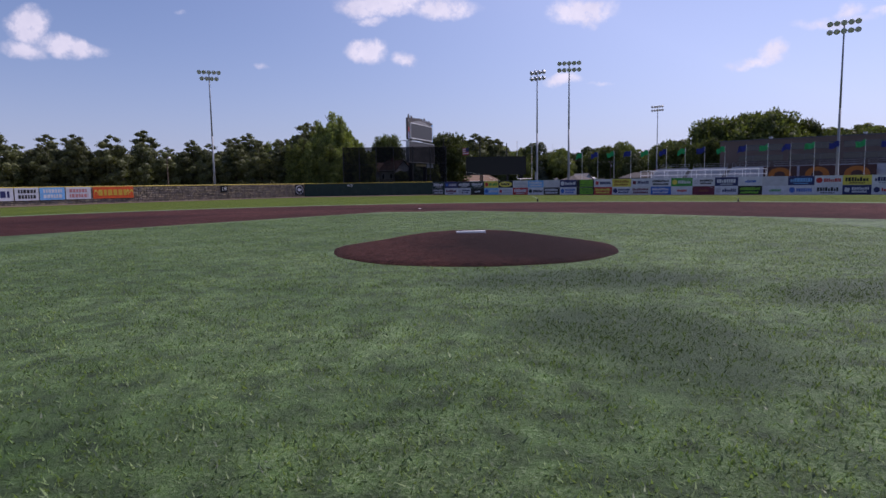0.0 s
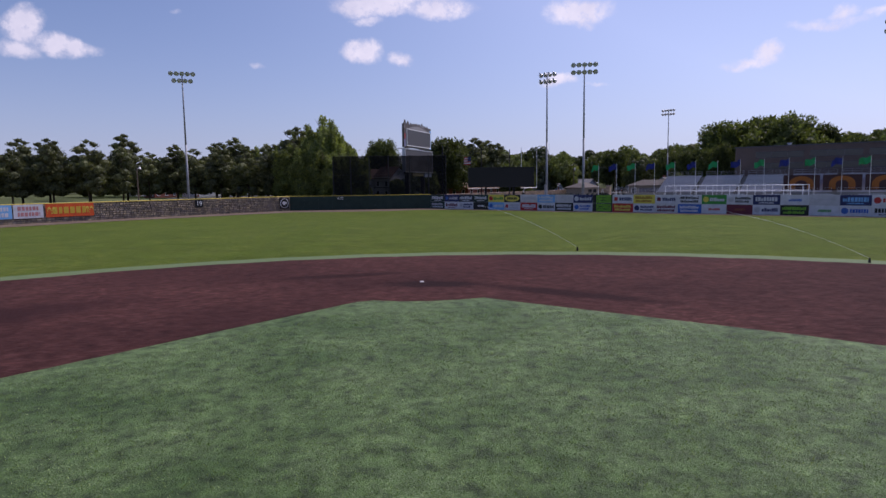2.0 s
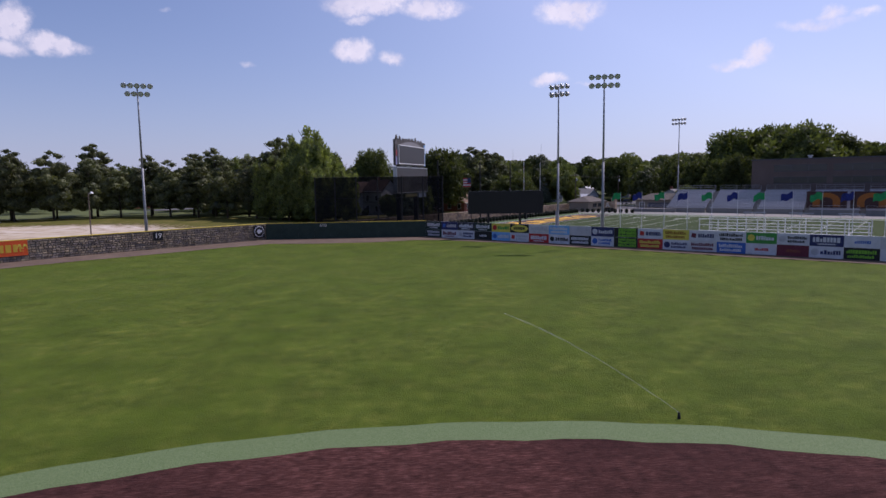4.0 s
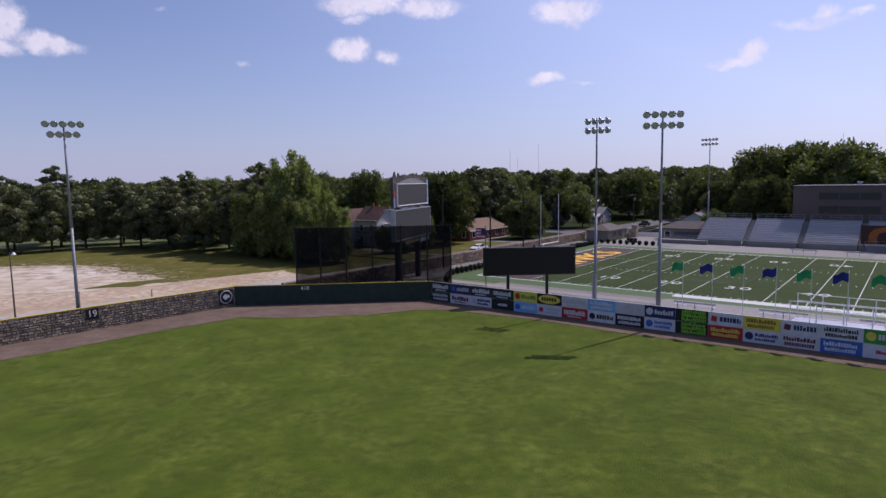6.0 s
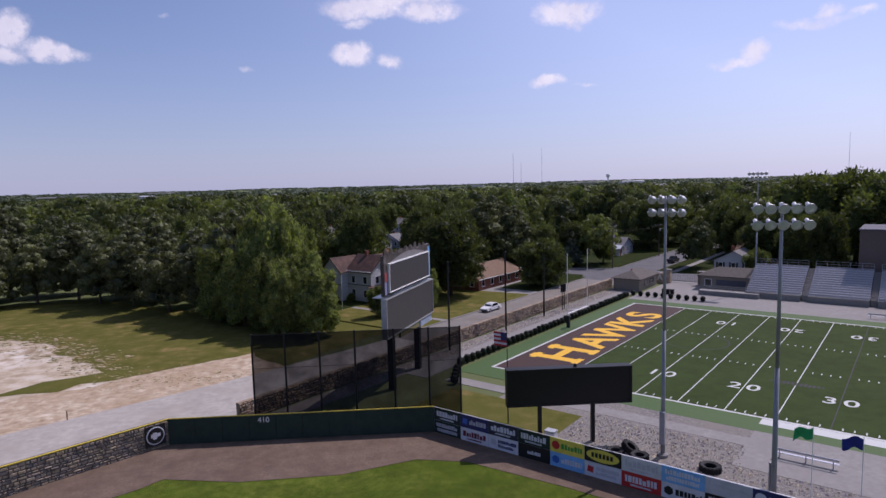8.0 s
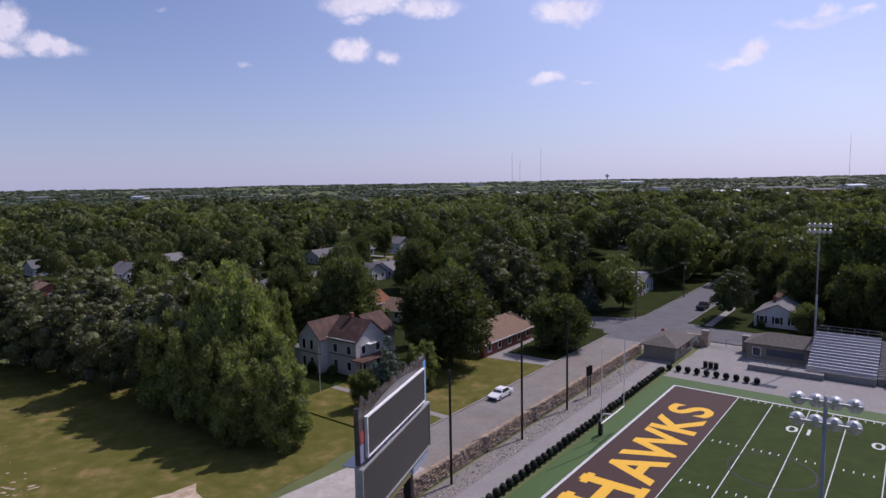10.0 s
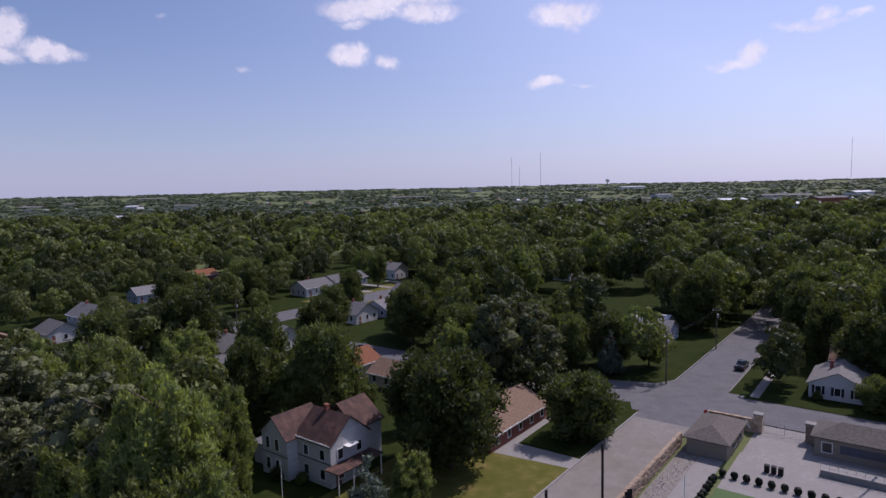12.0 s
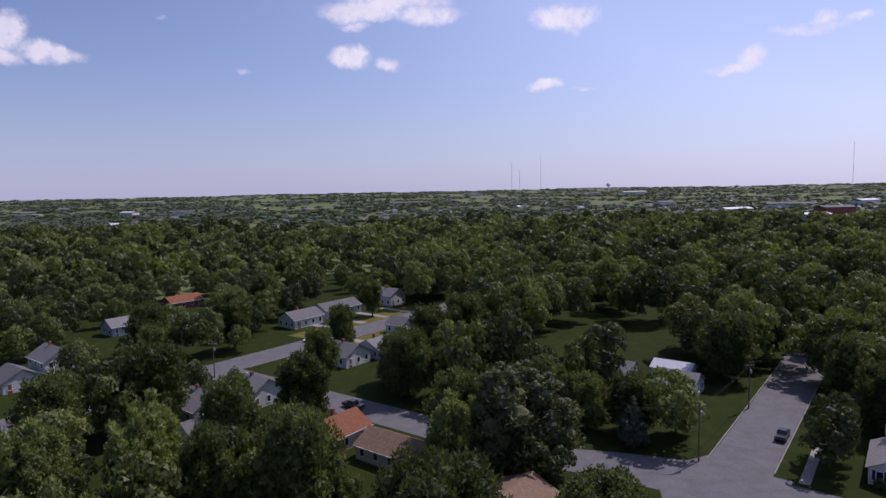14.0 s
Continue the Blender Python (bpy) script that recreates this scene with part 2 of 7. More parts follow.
M_roof_r = material("rusty roof", [(0.3, (0.045, 0.030, 0.027)), (0.5, (0.075, 0.042, 0.035)), (0.75, (0.16, 0.085, 0.062))], scale=0.8, detail=8, rough=0.85, bump=0.01, stretch=(1, 1, 0.4))
M_roof_g = material("grey shingles", [(0.3, (0.10, 0.10, 0.105)), (0.7, (0.19, 0.185, 0.18))], scale=2.5, detail=8, rough=0.95, bump=0.02, vary=0.25)
M_roof_t = material("weathered brown-grey shingles", [(0.3, (0.085, 0.074, 0.066)), (0.7, (0.15, 0.132, 0.118))], scale=2.5, detail=8, rough=0.95, bump=0.02)
M_brick = material("house brick", [(0.3, (0.17, 0.06, 0.045)), (0.7, (0.28, 0.11, 0.08))], scale=5.0, rough=0.9, bump=0.01)
M_siding = material("white siding", [(0.3, (0.496, 0.496, 0.488)), (0.7, (0.624, 0.624, 0.616))], scale=1.0, rough=0.7, bump=0.02, bump_scale=3.0, vary=0.1, stretch=(0.1, 0.1, 6))
M_glass = plain("window glass", (0.02, 0.024, 0.03), 0.12, spec=0.6)
M_wood = material("pole wood", [(0.3, (0.09, 0.065, 0.045)), (0.7, (0.19, 0.145, 0.11))], scale=3.0, rough=0.9, stretch=(4, 4, 0.4))
M_bark = material("bark", [(0.3, (0.05, 0.038, 0.028)), (0.7, (0.12, 0.095, 0.075))], scale=5.0, rough=0.95, bump=0.04, stretch=(1, 1, 0.25))


def leaf(name, c, vary=0.25, island=0.4, trans=0.3, other=None):
    return material(name, two(c, 0.3), scale=0.35, rough=0.6, vary=vary, island=island, trans=trans, spec=0.25, big=other, big_scale=0.075)


M_maple = leaf("maple leaves", (0.170, 0.207, 0.076), trans=0.42)
M_dark = leaf("shade tree leaves", (0.088, 0.111, 0.038), vary=0.4, trans=0.36)
M_pine = leaf("pine needles", (0.110, 0.125, 0.062), trans=0.28)
M_blue = leaf("blue spruce needles", (0.09, 0.12, 0.095), trans=0.15)
M_wooded = leaf("distant leaves", (0.048, 0.064, 0.026), vary=0.0, island=0.2, trans=0.32, other=(0.063, 0.078, 0.031))
M_wood_mid = leaf("town tree leaves", (0.097, 0.118, 0.041), vary=0.0, island=0.2, trans=0.36, other=(0.121, 0.140, 0.052))
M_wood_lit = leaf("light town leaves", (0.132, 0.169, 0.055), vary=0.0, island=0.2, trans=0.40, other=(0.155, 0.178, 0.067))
# distance haze is mixed into this paler, bluer leaf colour
M_hazy = leaf("haze-tinted horizon leaves", (0.072, 0.100, 0.069), vary=0.0, island=0.2, trans=0.2, other=(0.106, 0.132, 0.092))
M_land = material("yards and fields", [(0.3, (0.045, 0.070, 0.016)), (0.55, (0.075, 0.100, 0.026)), (0.8, (0.13, 0.135, 0.05))], scale=0.22, detail=9, rough=0.95, bump=0.03, bump_scale=6.0, big=(0.125, 0.145, 0.06), big_scale=0.0055)
# grass with the town's shade painted in as a darker base colour
M_yard = material("yard grass with shade in its colour", [(0.3, (0.016, 0.025, 0.005)), (0.55, (0.027, 0.037, 0.008)), (0.8, (0.051, 0.051, 0.018))], scale=0.3, detail=9, rough=0.95, bump=0.04, bump_scale=6.0, big=(0.020, 0.031, 0.007), big_scale=0.05, spec=0.05)
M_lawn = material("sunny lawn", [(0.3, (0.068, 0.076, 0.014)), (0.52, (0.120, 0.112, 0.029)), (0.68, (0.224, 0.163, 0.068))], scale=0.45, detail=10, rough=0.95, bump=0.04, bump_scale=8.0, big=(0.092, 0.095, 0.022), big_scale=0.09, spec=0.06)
M_sand = material("bare sandy ground", [(0.3, (0.223, 0.158, 0.093)), (0.46, (0.428, 0.353, 0.260)), (0.62, (0.632, 0.586, 0.521))], scale=0.4, detail=12, rough=0.95, bump=0.05, bump_scale=5.0, big=(0.465, 0.391, 0.288), big_scale=0.05, spec=0.1)


# ---- mesh helpers ----
class MB:
    """Collects faces for one mesh."""

    def __init__(self):
        self.v, self.f = [], []

    def box(self, x0, y0, z0, x1, y1, z1):
        n = len(self.v)
        self.v += [(x, y, z) for z in (z0, z1) for x, y in ((x0, y0), (x1, y0), (x1, y1), (x0, y1))]
        self.f += [tuple(n + i for i in q) for q in ((3, 2, 1, 0), (4, 5, 6, 7), (0, 1, 5, 4), (1, 2, 6, 5), (2, 3, 7, 6), (3, 0, 4, 7))]
        return self

    def block(self, p, d, l, w, z0, z1):
        """A box standing on the line from p along d (unit, in plan), l long, w wide to its right."""
        n = len(self.v)
        r = (d[1], -d[0])
        q = [(p[0], p[1]), (p[0] + d[0] * l, p[1] + d[1] * l)]
        pl = [q[0], (q[0][0] + r[0] * w, q[0][1] + r[1] * w), (q[1][0] + r[0] * w, q[1][1] + r[1] * w), q[1]]
        self.v += [(x, y, z) for z in (z0, z1) for x, y in pl]
        self.f += [tuple(n + i for i in k) for k in ((3, 2, 1, 0), (4, 5, 6, 7), (0, 1, 5, 4), (1, 2, 6, 5), (2, 3, 7, 6), (3, 0, 4, 7))]
        return self

    def tube(self, a, b, r0, r1=None, seg=10, cap=True):
        a, b = Vector(a), Vector(b)
        r1 = r0 if r1 is None else r1
        d = (b - a).normalized()
        u = d.orthogonal().normalized()
        w = d.cross(u)
        n = len(self.v)
        for c, r in ((a, r0), (b, r1)):
            for i in range(seg):
                t = 2 * math.pi * i / seg
                self.v.append(tuple(c + (u * math.cos(t) + w * math.sin(t)) * r))
        for i in range(seg):
            j = (i + 1) % seg
            self.f.append((n + i, n + j, n + seg + j, n + seg + i))
        if cap:
            self.f += [tuple(n + i for i in reversed(range(seg))), tuple(n + seg + i for i in range(seg))]
        return self

    def pipe(self, pts, radii, seg=6):
        """One bent tube along a run of points."""
        pts = [Vector(p) for p in pts]
        n0 = len(self.v)
        for k, p in enumerate(pts):
            d = (pts[min(k + 1, len(pts) - 1)] - pts[max(k - 1, 0)]).normalized()
            u = d.orthogonal().normalized()
            u = (Vector((0, 0, 1)) - d * d.z).normalized() if abs(d.z) < 0.95 else u
            w = d.cross(u)
            for i in range(seg):
                t = 2 * math.pi * i / seg
                self.v.append(tuple(p + (u * math.cos(t) + w * math.sin(t)) * radii[k]))
        for k in range(len(pts) - 1):
            for i in range(seg):
                j = (i + 1) % seg
                self.f.append((n0 + k * seg + i, n0 + k * seg + j, n0 + (k + 1) * seg + j, n0 + (k + 1) * seg + i))
        return self

    def lathe(self, c, prof, seg=20, axis=(0, 0, 1)):
        """Rings of (radius, height) round the axis through c."""
        d = Vector(axis).normalized()
        u = d.orthogonal().normalized()
        w = d.cross(u)
        c = Vector(c)
        n = len(self.v)
        for r, h in prof:
            for i in range(seg):
                t = 2 * math.pi * i / seg
                self.v.append(tuple(c + d * h + (u * math.cos(t) + w * math.sin(t)) * r))
        for k in range(len(prof) - 1):
            for i in range(seg):
                j = (i + 1) % seg
                self.f.append((n + k * seg + i, n + k * seg + j, n + (k + 1) * seg + j, n + (k + 1) * seg + i))
        self.f.append(tuple(n + (len(prof) - 1) * seg + i for i in range(seg)))
        self.f.append(tuple(n + i for i in reversed(range(seg))))
        return self

    def poly(self, pts):
        n = len(self.v)
        self.v += [tuple(p) for p in pts]
        self.f.append(tuple(range(n, n + len(pts))))
        return self

    def slab(self, plan, z0, z1):
        """A plan outline (counter-clockwise) raised from z0 to z1."""
        n, k = len(self.v), len(plan)
        self.v += [(x, y, z0) for x, y in plan] + [(x, y, z1) for x, y in plan]
        self.f += [tuple(n + k + i for i in range(k)), tuple(n + i for i in reversed(range(k)))]
        self.f += [(n + i, n + (i + 1) % k, n + k + (i + 1) % k, n + k + i) for i in range(k)]
        return self

    def gable(self, x0, y0, x1, y1, z, rise, over=0.3, thick=0.12, along="x"):
        """Two sloping roof slabs with a ridge along x or y."""
        if along == "x":
            m = (y0 + y1) / 2
            for s, e in ((-1, y0 - over), (1, y1 + over)):
                zz = z - rise * over / ((y1 - y0) / 2)
                a, b = (x0 - over, e, zz), (x1 + over, e, zz)
                c, d = (x1 + over, m, z + rise), (x0 - over, m, z + rise)
                q = [a, b, c, d] if s < 0 else [b, a, d, c]
                self._thick(q, thick)
        else:
            m = (x0 + x1) / 2
            for s, e in ((-1, x0 - over), (1, x1 + over)):
                zz = z - rise * over / ((x1 - x0) / 2)
                a, b = (e, y0 - over, zz), (e, y1 + over, zz)
                c, d = (m, y1 + over, z + rise), (m, y0 - over, z + rise)
                q = [b, a, d, c] if s < 0 else [a, b, c, d]
                self._thick(q, thick)
        return self

    def _thick(self, q, t):
        n = len(self.v)
        self.v += [tuple(p) for p in q] + [(x, y, z - t) for x, y, z in q]
        self.f += [(n, n + 1, n + 2, n + 3), (n + 7, n + 6, n + 5, n + 4)]
        self.f += [(n + i, n + 4 + i, n + 4 + (i + 1) % 4, n + (i + 1) % 4) for i in range(4)]

    def mesh(self, name, mat, smooth=False):
        me = bpy.data.meshes.new(name)
        me.from_pydata(self.v, [], self.f)
        me.materials.append(mat)
        if smooth:
            me.shade_smooth()
        me.update()
        return me


def thing(name, m=None, label="", category="", group="", kind=""):
    ob = new(name)
    ob.empty_display_size = 0.2
    if m is not None:
        ob.matrix_world = m
    return tagged(ob, label, category, group, kind)


def part(name, mb, mat, parent, label="", smooth=False, at=None):
    ob = new(name, mb.mesh(name, mat, smooth) if isinstance(mb, MB) else mb)
    ob.parent = parent
    if at is not None:
        ob.matrix_basis = at
    return tagged(ob, label)


def solid(name, mb, mat, label, category, kind="", group="", m=None, smooth=False):
    ob = new(name, mb.mesh(name, mat, smooth))
    if m is not None:
        ob.matrix_world = m
    return tagged(ob, label, category, group, kind)


def lettering(s, size, mat, depth=0.01, align="CENTER", bold=0.0):
    """The built-in font as a mesh, in the xz plane facing -y, or flat if depth is 0."""
    cu = bpy.data.curves.new("lettering", "FONT")
    cu.offset = bold
    cu.body, cu.size, cu.extrude, cu.align_x, cu.align_y = s, size, depth, align, "CENTER"
    ob = bpy.data.objects.new("lettering", cu)
    me = bpy.data.meshes.new_from_object(ob)
    me.materials.clear()
    me.materials.append(mat)
    bpy.data.objects.remove(ob)
    return me


# plan of the football field: origin at the near corner of the end line, u along the end line, v towards the field
FO, FA = Vector((16.77, 145.4)), radians(45.9)
FU, FV = Vector((math.cos(FA), math.sin(FA))), Vector((math.sin(FA), -math.cos(FA)))
Z = -0.85  # level of the outfield wall, the football field and the street


def fuv(u, v):
    p = FO + FU * u + FV * v
    return (p.x, p.y)


def fmat(u, v, z=Z, turn=0.0):
    """A pose whose x runs along v and whose y runs along u."""
    x, y = fuv(u, v)
    return pose(x, y, z, 0, 0, math.degrees(FA) - 90 + turn)


def fplan(u0, v0, u1, v1):
    return [fuv(u0, v0), fuv(u0, v1), fuv(u1, v1), fuv(u1, v0)]


# ---- ground ----
def rise(x, y):
    """Height of the land: flat infield, outfield falling gently to the wall, far country rising to the horizon."""
    r = math.hypot(x, y)
    z = Z * min(1.0, max(0.0, (r - 56.0) / 40.0))
    d = math.hypot(x, y - 120)
    if d > 700:
        z += 21.0 * min(1.0, (d - 700) / 4000.0) ** 1.1 + 2.5 * math.sin(x / 310.0) * math.sin(y / 420.0 + 1) * min(1.0, (d - 700) / 1200)
    return z


def ground_sheet():
    mb = MB()
    rings = [0, 30, 56, 62, 70, 78, 86, 96, 108, 112, 130, 200, 350, 600, 800, 1000, 1250, 1600, 2000, 2500, 3100, 3800, 4400, 4800]
    seg = 96
    for r in rings:
        for i in range(seg):
            t = 2 * math.pi * i / seg
            x, y = r * math.cos(t), r * math.sin(t)
            mb.v.append((x, y, rise(x, y) - (0.5 if r < 110 and y > -200 else 0.02)))
    for k in range(len(rings) - 1):
        for i in range(seg):
            j = (i + 1) % seg
            mb.f.append((k * seg + i, (k + 1) * seg + i, (k + 1) * seg + j, k * seg + j))
    solid("ground", mb, M_land, "green yards, meadows and far fields round the ball park", "ground", "structure", smooth=True)


ground_sheet()

# outfield grass follows the fall of the ground
LF = [(-17.4, 126.9), (-29.9, 116.3), (-38.4, 108.4), (-46.5, 100.4), (-64.0, 80.0), (-76.0, 60.0)]
RW = -20.8  # the right-field wall runs along this u
RF0, RF1 = fuv(RW, 6.7), fuv(RW, 92.0)
CF = [(-17.4, 126.9), RF0]


def outfield():
    mb = MB()
    seg, rows_ = 72, [i / 24 for i in range(25)]
    edge = [RF1] + [tuple(Vector(RF0).lerp(Vector(RF1), 1 - i / 20)) for i in range(1, 21)] + [tuple(Vector(CF[1]).lerp(Vector(CF[0]), i / 8)) for i in range(1, 9)]
    for a, b in zip(LF, LF[1:]):
        edge += [tuple(Vector(a).lerp(Vector(b), i / 5)) for i in range(1, 6)]
    k = len(edge)
    for s in rows_:
        for ex, ey in edge:
            a = math.atan2(ex, ey)
            r0 = 30.0
            ix, iy = r0 * math.sin(a), r0 * math.cos(a)
            x, y = ix + (ex - ix) * s, iy + (ey - iy) * s
            mb.v.append((x, y, rise(x, y)))
    for q in range(len(rows_) - 1):
        for i in range(k - 1):
            mb.f.append((q * k + i, q * k + i + 1, (q + 1) * k + i + 1, (q + 1) * k + i))
    solid("outfield_grass", mb, M_grass, "mown sunlit outfield grass with faint mower streaks", "lawn", "structure")


outfield()


def band(name, line, z, mat, label, category):
    """A strip of ground on the home side of a line of (x, y, width)."""
    mb = MB()
    n = len(line)
    for i, (x, y, wide) in enumerate(line):
        a, b = Vector(line[max(0, i - 1)][:2]), Vector(line[min(n - 1, i + 1)][:2])
        d = (b - a).normalized()
        nrm = Vector((-d.y, d.x))
        if nrm.dot(Vector((x, y - 40))) > 0:
            nrm = -nrm
        for w in (-0.3, wide + 0.25 * math.sin(i * 1.7)):
            mb.v.append((x + nrm.x * w, y + nrm.y * w, z))
    mb.f = [(2 * i, 2 * i + 1, 2 * i + 3, 2 * i + 2) for i in range(n - 1)]
    solid(name, mb, mat, label, category, "structure")


def dense(pts, step=5.0):
    out = []
    for a, b in zip(pts, pts[1:]):
        k = max(1, int((Vector(b) - Vector(a)).length / step))
        out += [tuple(Vector(a).lerp(Vector(b), i / k)) for i in range(k)]
    return out + [pts[-1]]


band("warning_track", dense([(*LF[4], 6.0), (*LF[3], 6.0), (*LF[2], 6.0), (*LF[1], 6.3), (*LF[0], 7.1), (-9.0, 126.45, 8.2), (-1.0, 126.0, 8.0), (*RF0, 6.0), (*fuv(RW, 13.0), 3.3), (*fuv(RW, 22.0), 2.9), (*RF1, 2.9)]), Z + 0.03, M_track, "pinkish brown warning track along the outfield wall", "warning track")


# ---- infield ----
def disc(cx, cy, r, z, a0=0.0, a1=360.0, n=64, wob=0.0):
    return [(cx + (r + wob * math.sin(i * 2.3) + wob * math.sin(i * 5.1)) * math.cos(radians(a0 + (a1 - a0) * i / n)), cy + (r + wob * math.sin(i * 2.3)) * math.sin(radians(a0 + (a1 - a0) * i / n)), z) for i in range(n + 1)]


# skinned dirt arc round second base, with its lighter turf fringe
MOUND = (0.0, 18.0)
R_DIRT, R_FRINGE = 28.9, 30.3


def ring_sector(r0, r1, z, mat, name, label, category, wob):
    mb = MB()
    n = 90
    for i in range(n + 1):
        t = radians(-12 + 204 * i / n)
        for r in (r0, r1 + wob * (math.sin(i * 1.9) + math.sin(i * 4.3))):
            mb.v.append((MOUND[0] + r * math.cos(t), MOUND[1] + r * math.sin(t), z))
    mb.f = [(2 * i + 1, 2 * i, 2 * i + 2, 2 * i + 3)[::-1] for i in range(n)]
    solid(name, mb, mat, label, category, "structure")


ring_sector(28.5, R_FRINGE, 0.012, M_fringe, "turf_fringe", "pale green artificial turf strip round the infield dirt", "turf", 0.03)
ring_sector(8.0, R_DIRT, 0.02, M_dirt, "infield_dirt", "dark red-brown infield dirt with rake marks", "infield dirt", 0.05)
# turf diamond with quarter-round cut-outs at the bases
inf = [(-14.0, -10.0), (14.0, -10.0), (22.5, 13.2), (20.5, 16.4)]
inf += [(8.0, 29.5), (2.35, 34.6), (1.7, 35.25), (0.9, 35.05), (0.0, 34.95), (-0.9, 35.05), (-1.7, 35.35), (-2.2, 35.2)]
inf += [(-20.5, 16.4), (-22.5, 13.2)]
solid("foul_ground", MB().slab([(-60, -40), (60, -40), (84, 40), (62, 78), (40, 40), (24, 8), (-24, 8), (-40, 40), (-74, 72), (-90, 40)], -0.1, -0.012), M_grass, "grass of the foul ground and backstop area", "lawn", "structure")
solid("infield_turf", MB().slab(inf, -0.05, 0.035), M_turf, "short green artificial infield turf with dusty patches", "turf", "structure")


def mound():
    mb = MB()
    prof = [(2.86, 0.0), (2.84, 0.03), (2.55, 0.08), (2.0, 0.155), (1.5, 0.225), (1.1, 0.275), (0.8, 0.292), (0.5, 0.295)]
    seg = 56
    n0 = 0
    for r, h in prof:
        for i in range(seg):
            t = 2 * math.pi * i / seg
            w = r * (1 + 0.008 * math.sin(5 * t) + 0.006 * math.sin(11 * t + 1))
            # the flat table lies behind the centre
            mb.v.append((w * math.cos(t), w * math.sin(t) + (0.45 if r < 1.2 else 0.45 * max(0, (2.4 - r)) / 1.3 if r < 2.4 else 0), h + 0.006 * noise.noise((r * 3, t * 3, 0))))
    for k in range(len(prof) - 1):
        for i in range(seg):
            j = (i + 1) % seg
            mb.f.append((k * seg + i, k * seg + j, (k + 1) * seg + j, (k + 1) * seg + i))
    mb.f.append(tuple((len(prof) - 1) * seg + i for i in range(seg)))
    t = thing("pitchers_mound", pose(MOUND[0], MOUND[1] - 0.02, 0.02), "dark brown clay pitcher's mound raised on the turf", "pitcher's mound")
    part("clay", mb, M_mound, t, smooth=True)
    r = thing("pitching_rubber", pose(0, 18.515, 0.313, 0, 0, 0), "white scuffed rubber slab on the mound", "pitching rubber")
    part("slab", MB().box(-0.305, -0.075, -0.03, 0.305, 0.075, 0.035), M_white, r)
    part("scuff", MB().box(-0.24, -0.02, 0.035, -0.20, 0.03, 0.037), M_mound, r, "dirt smear")
    k = thing("rubber_plug", pose(0.03, 19.89, 0.228), "small white rubber plug behind the pitching rubber", "plug")
    part("cap", MB().lathe((0, 0, 0), [(0.05, -0.04), (0.05, 0.03), (0.04, 0.036)], 12), M_white, k)
    b = thing("base_anchor_plug", pose(0, 38.79, 0.02), "small white plug marking second base in the dirt", "base plug")
    part("cap", MB().lathe((0, 0, 0), [(0.075, -0.02), (0.075, 0.015), (0.06, 0.02)], 14), M_white, b)


mound()


def sprinkler(x, y, bearing, reach):
    t = thing("sprinkler", pose(x, y, rise(x, y), 0, 0, bearing), "pop-up lawn sprinkler throwing a white water jet", "sprinkler", "outfield sprinklers")
    part("riser", MB().lathe((0, 0, 0), [(0.05, 0), (0.05, 0.12), (0.035, 0.13), (0.035, 0.2), (0.02, 0.21)], 10), M_black, t)
    jet = MB()
    pts = [Vector((0, s * reach, 0.2 + reach * 0.42 * s * (1 - 0.35 * s))) for s in [i / 10 for i in range(11)]]
    jet.pipe(pts, [0.003 + 0.00025 * i for i in range(11)])
    part("water_jet", jet, M_water, t, "thin arc of white water")


M_water = plain("water spray", (0.8, 0.82, 0.84), 0.4)
sprinkler(8.6, 47.6, 35.0, 7.5)
sprinkler(18.9, 40.5, 30.0, 6.5)


# ---- walls of the ball park ----
WT = Z + 2.45  # top of the outfield wall


def plan_wall(name, line, z0, z1, thick, mat, label, out=1):
    mb = MB()
    for a, b in zip(line, line[1:]):
        d = Vector(b) - Vector(a)
        l = d.length
        d.normalize()
        mb.block(a, d, l, thick * out, z0, z1)
    return solid(name, mb, mat, label, "wall", "structure")


wall_cf = plan_wall("wall_center", [(CF[0][0], CF[0][1]), CF[1]], Z - 0.2, WT, -0.25, M_pad, "dark green padded centre-field wall")
for i in range(10):
    p = Vector(CF[0]).lerp(Vector(CF[1]), i / 10)
    q = Vector(CF[0]).lerp(Vector(CF[1]), (i + 1) / 10)
    d = (q - p).normalized()
    mb = MB().block(p + d * 0.02 + Vector((d.y, -d.x)) * 0.003, d, (q - p).length - 0.04, 0.07, Z + 0.06, WT - 0.08)
    part("pad", mb, M_pad, wall_cf)
d = (Vector(CF[1]) - Vector(CF[0])).normalized()
part("top_rail", MB().tube((*CF[0], WT + 0.03), (*CF[1], WT + 0.03), 0.06, seg=8), M_yellow, wall_cf, "faded yellow top pipe")
part("distance_number", lettering("410", 0.72, M_white, 0.01), None, wall_cf, "white number", at=Matrix.Translation((-8.7, 126.3, 1.18)) @ pose(0, 0, 0, 90, 0, -3.1))

wall_lf = plan_wall("wall_left", LF, Z - 0.2, WT - 0.05, 0.55, M_joint, "gabion-like wall of grey rubble stone")
rail = MB()
for a, b in zip(LF, LF[1:]):
    rail.tube((*a, WT + 0.02), (*b, WT + 0.02), 0.075, seg=8)
part("top_rail", rail, M_yellow, wall_lf, "yellow pipe along the top")

wall_rf = solid("wall_right", MB().block(RF0, FV, (Vector(RF1) - Vector(RF0)).length, -0.12, Z - 0.2, WT), M_steel, "right-field wall covered with two rows of advertising boards", "wall", "structure")

# advertising boards: (colour, bars) top row and bottom row, from the centre corner on
def ad_mat(c):
    key = "board " + " ".join("%.2f" % v for v in c)
    return bpy.data.materials.get(key) or plain(key, c, 0.45, scale=1.5)


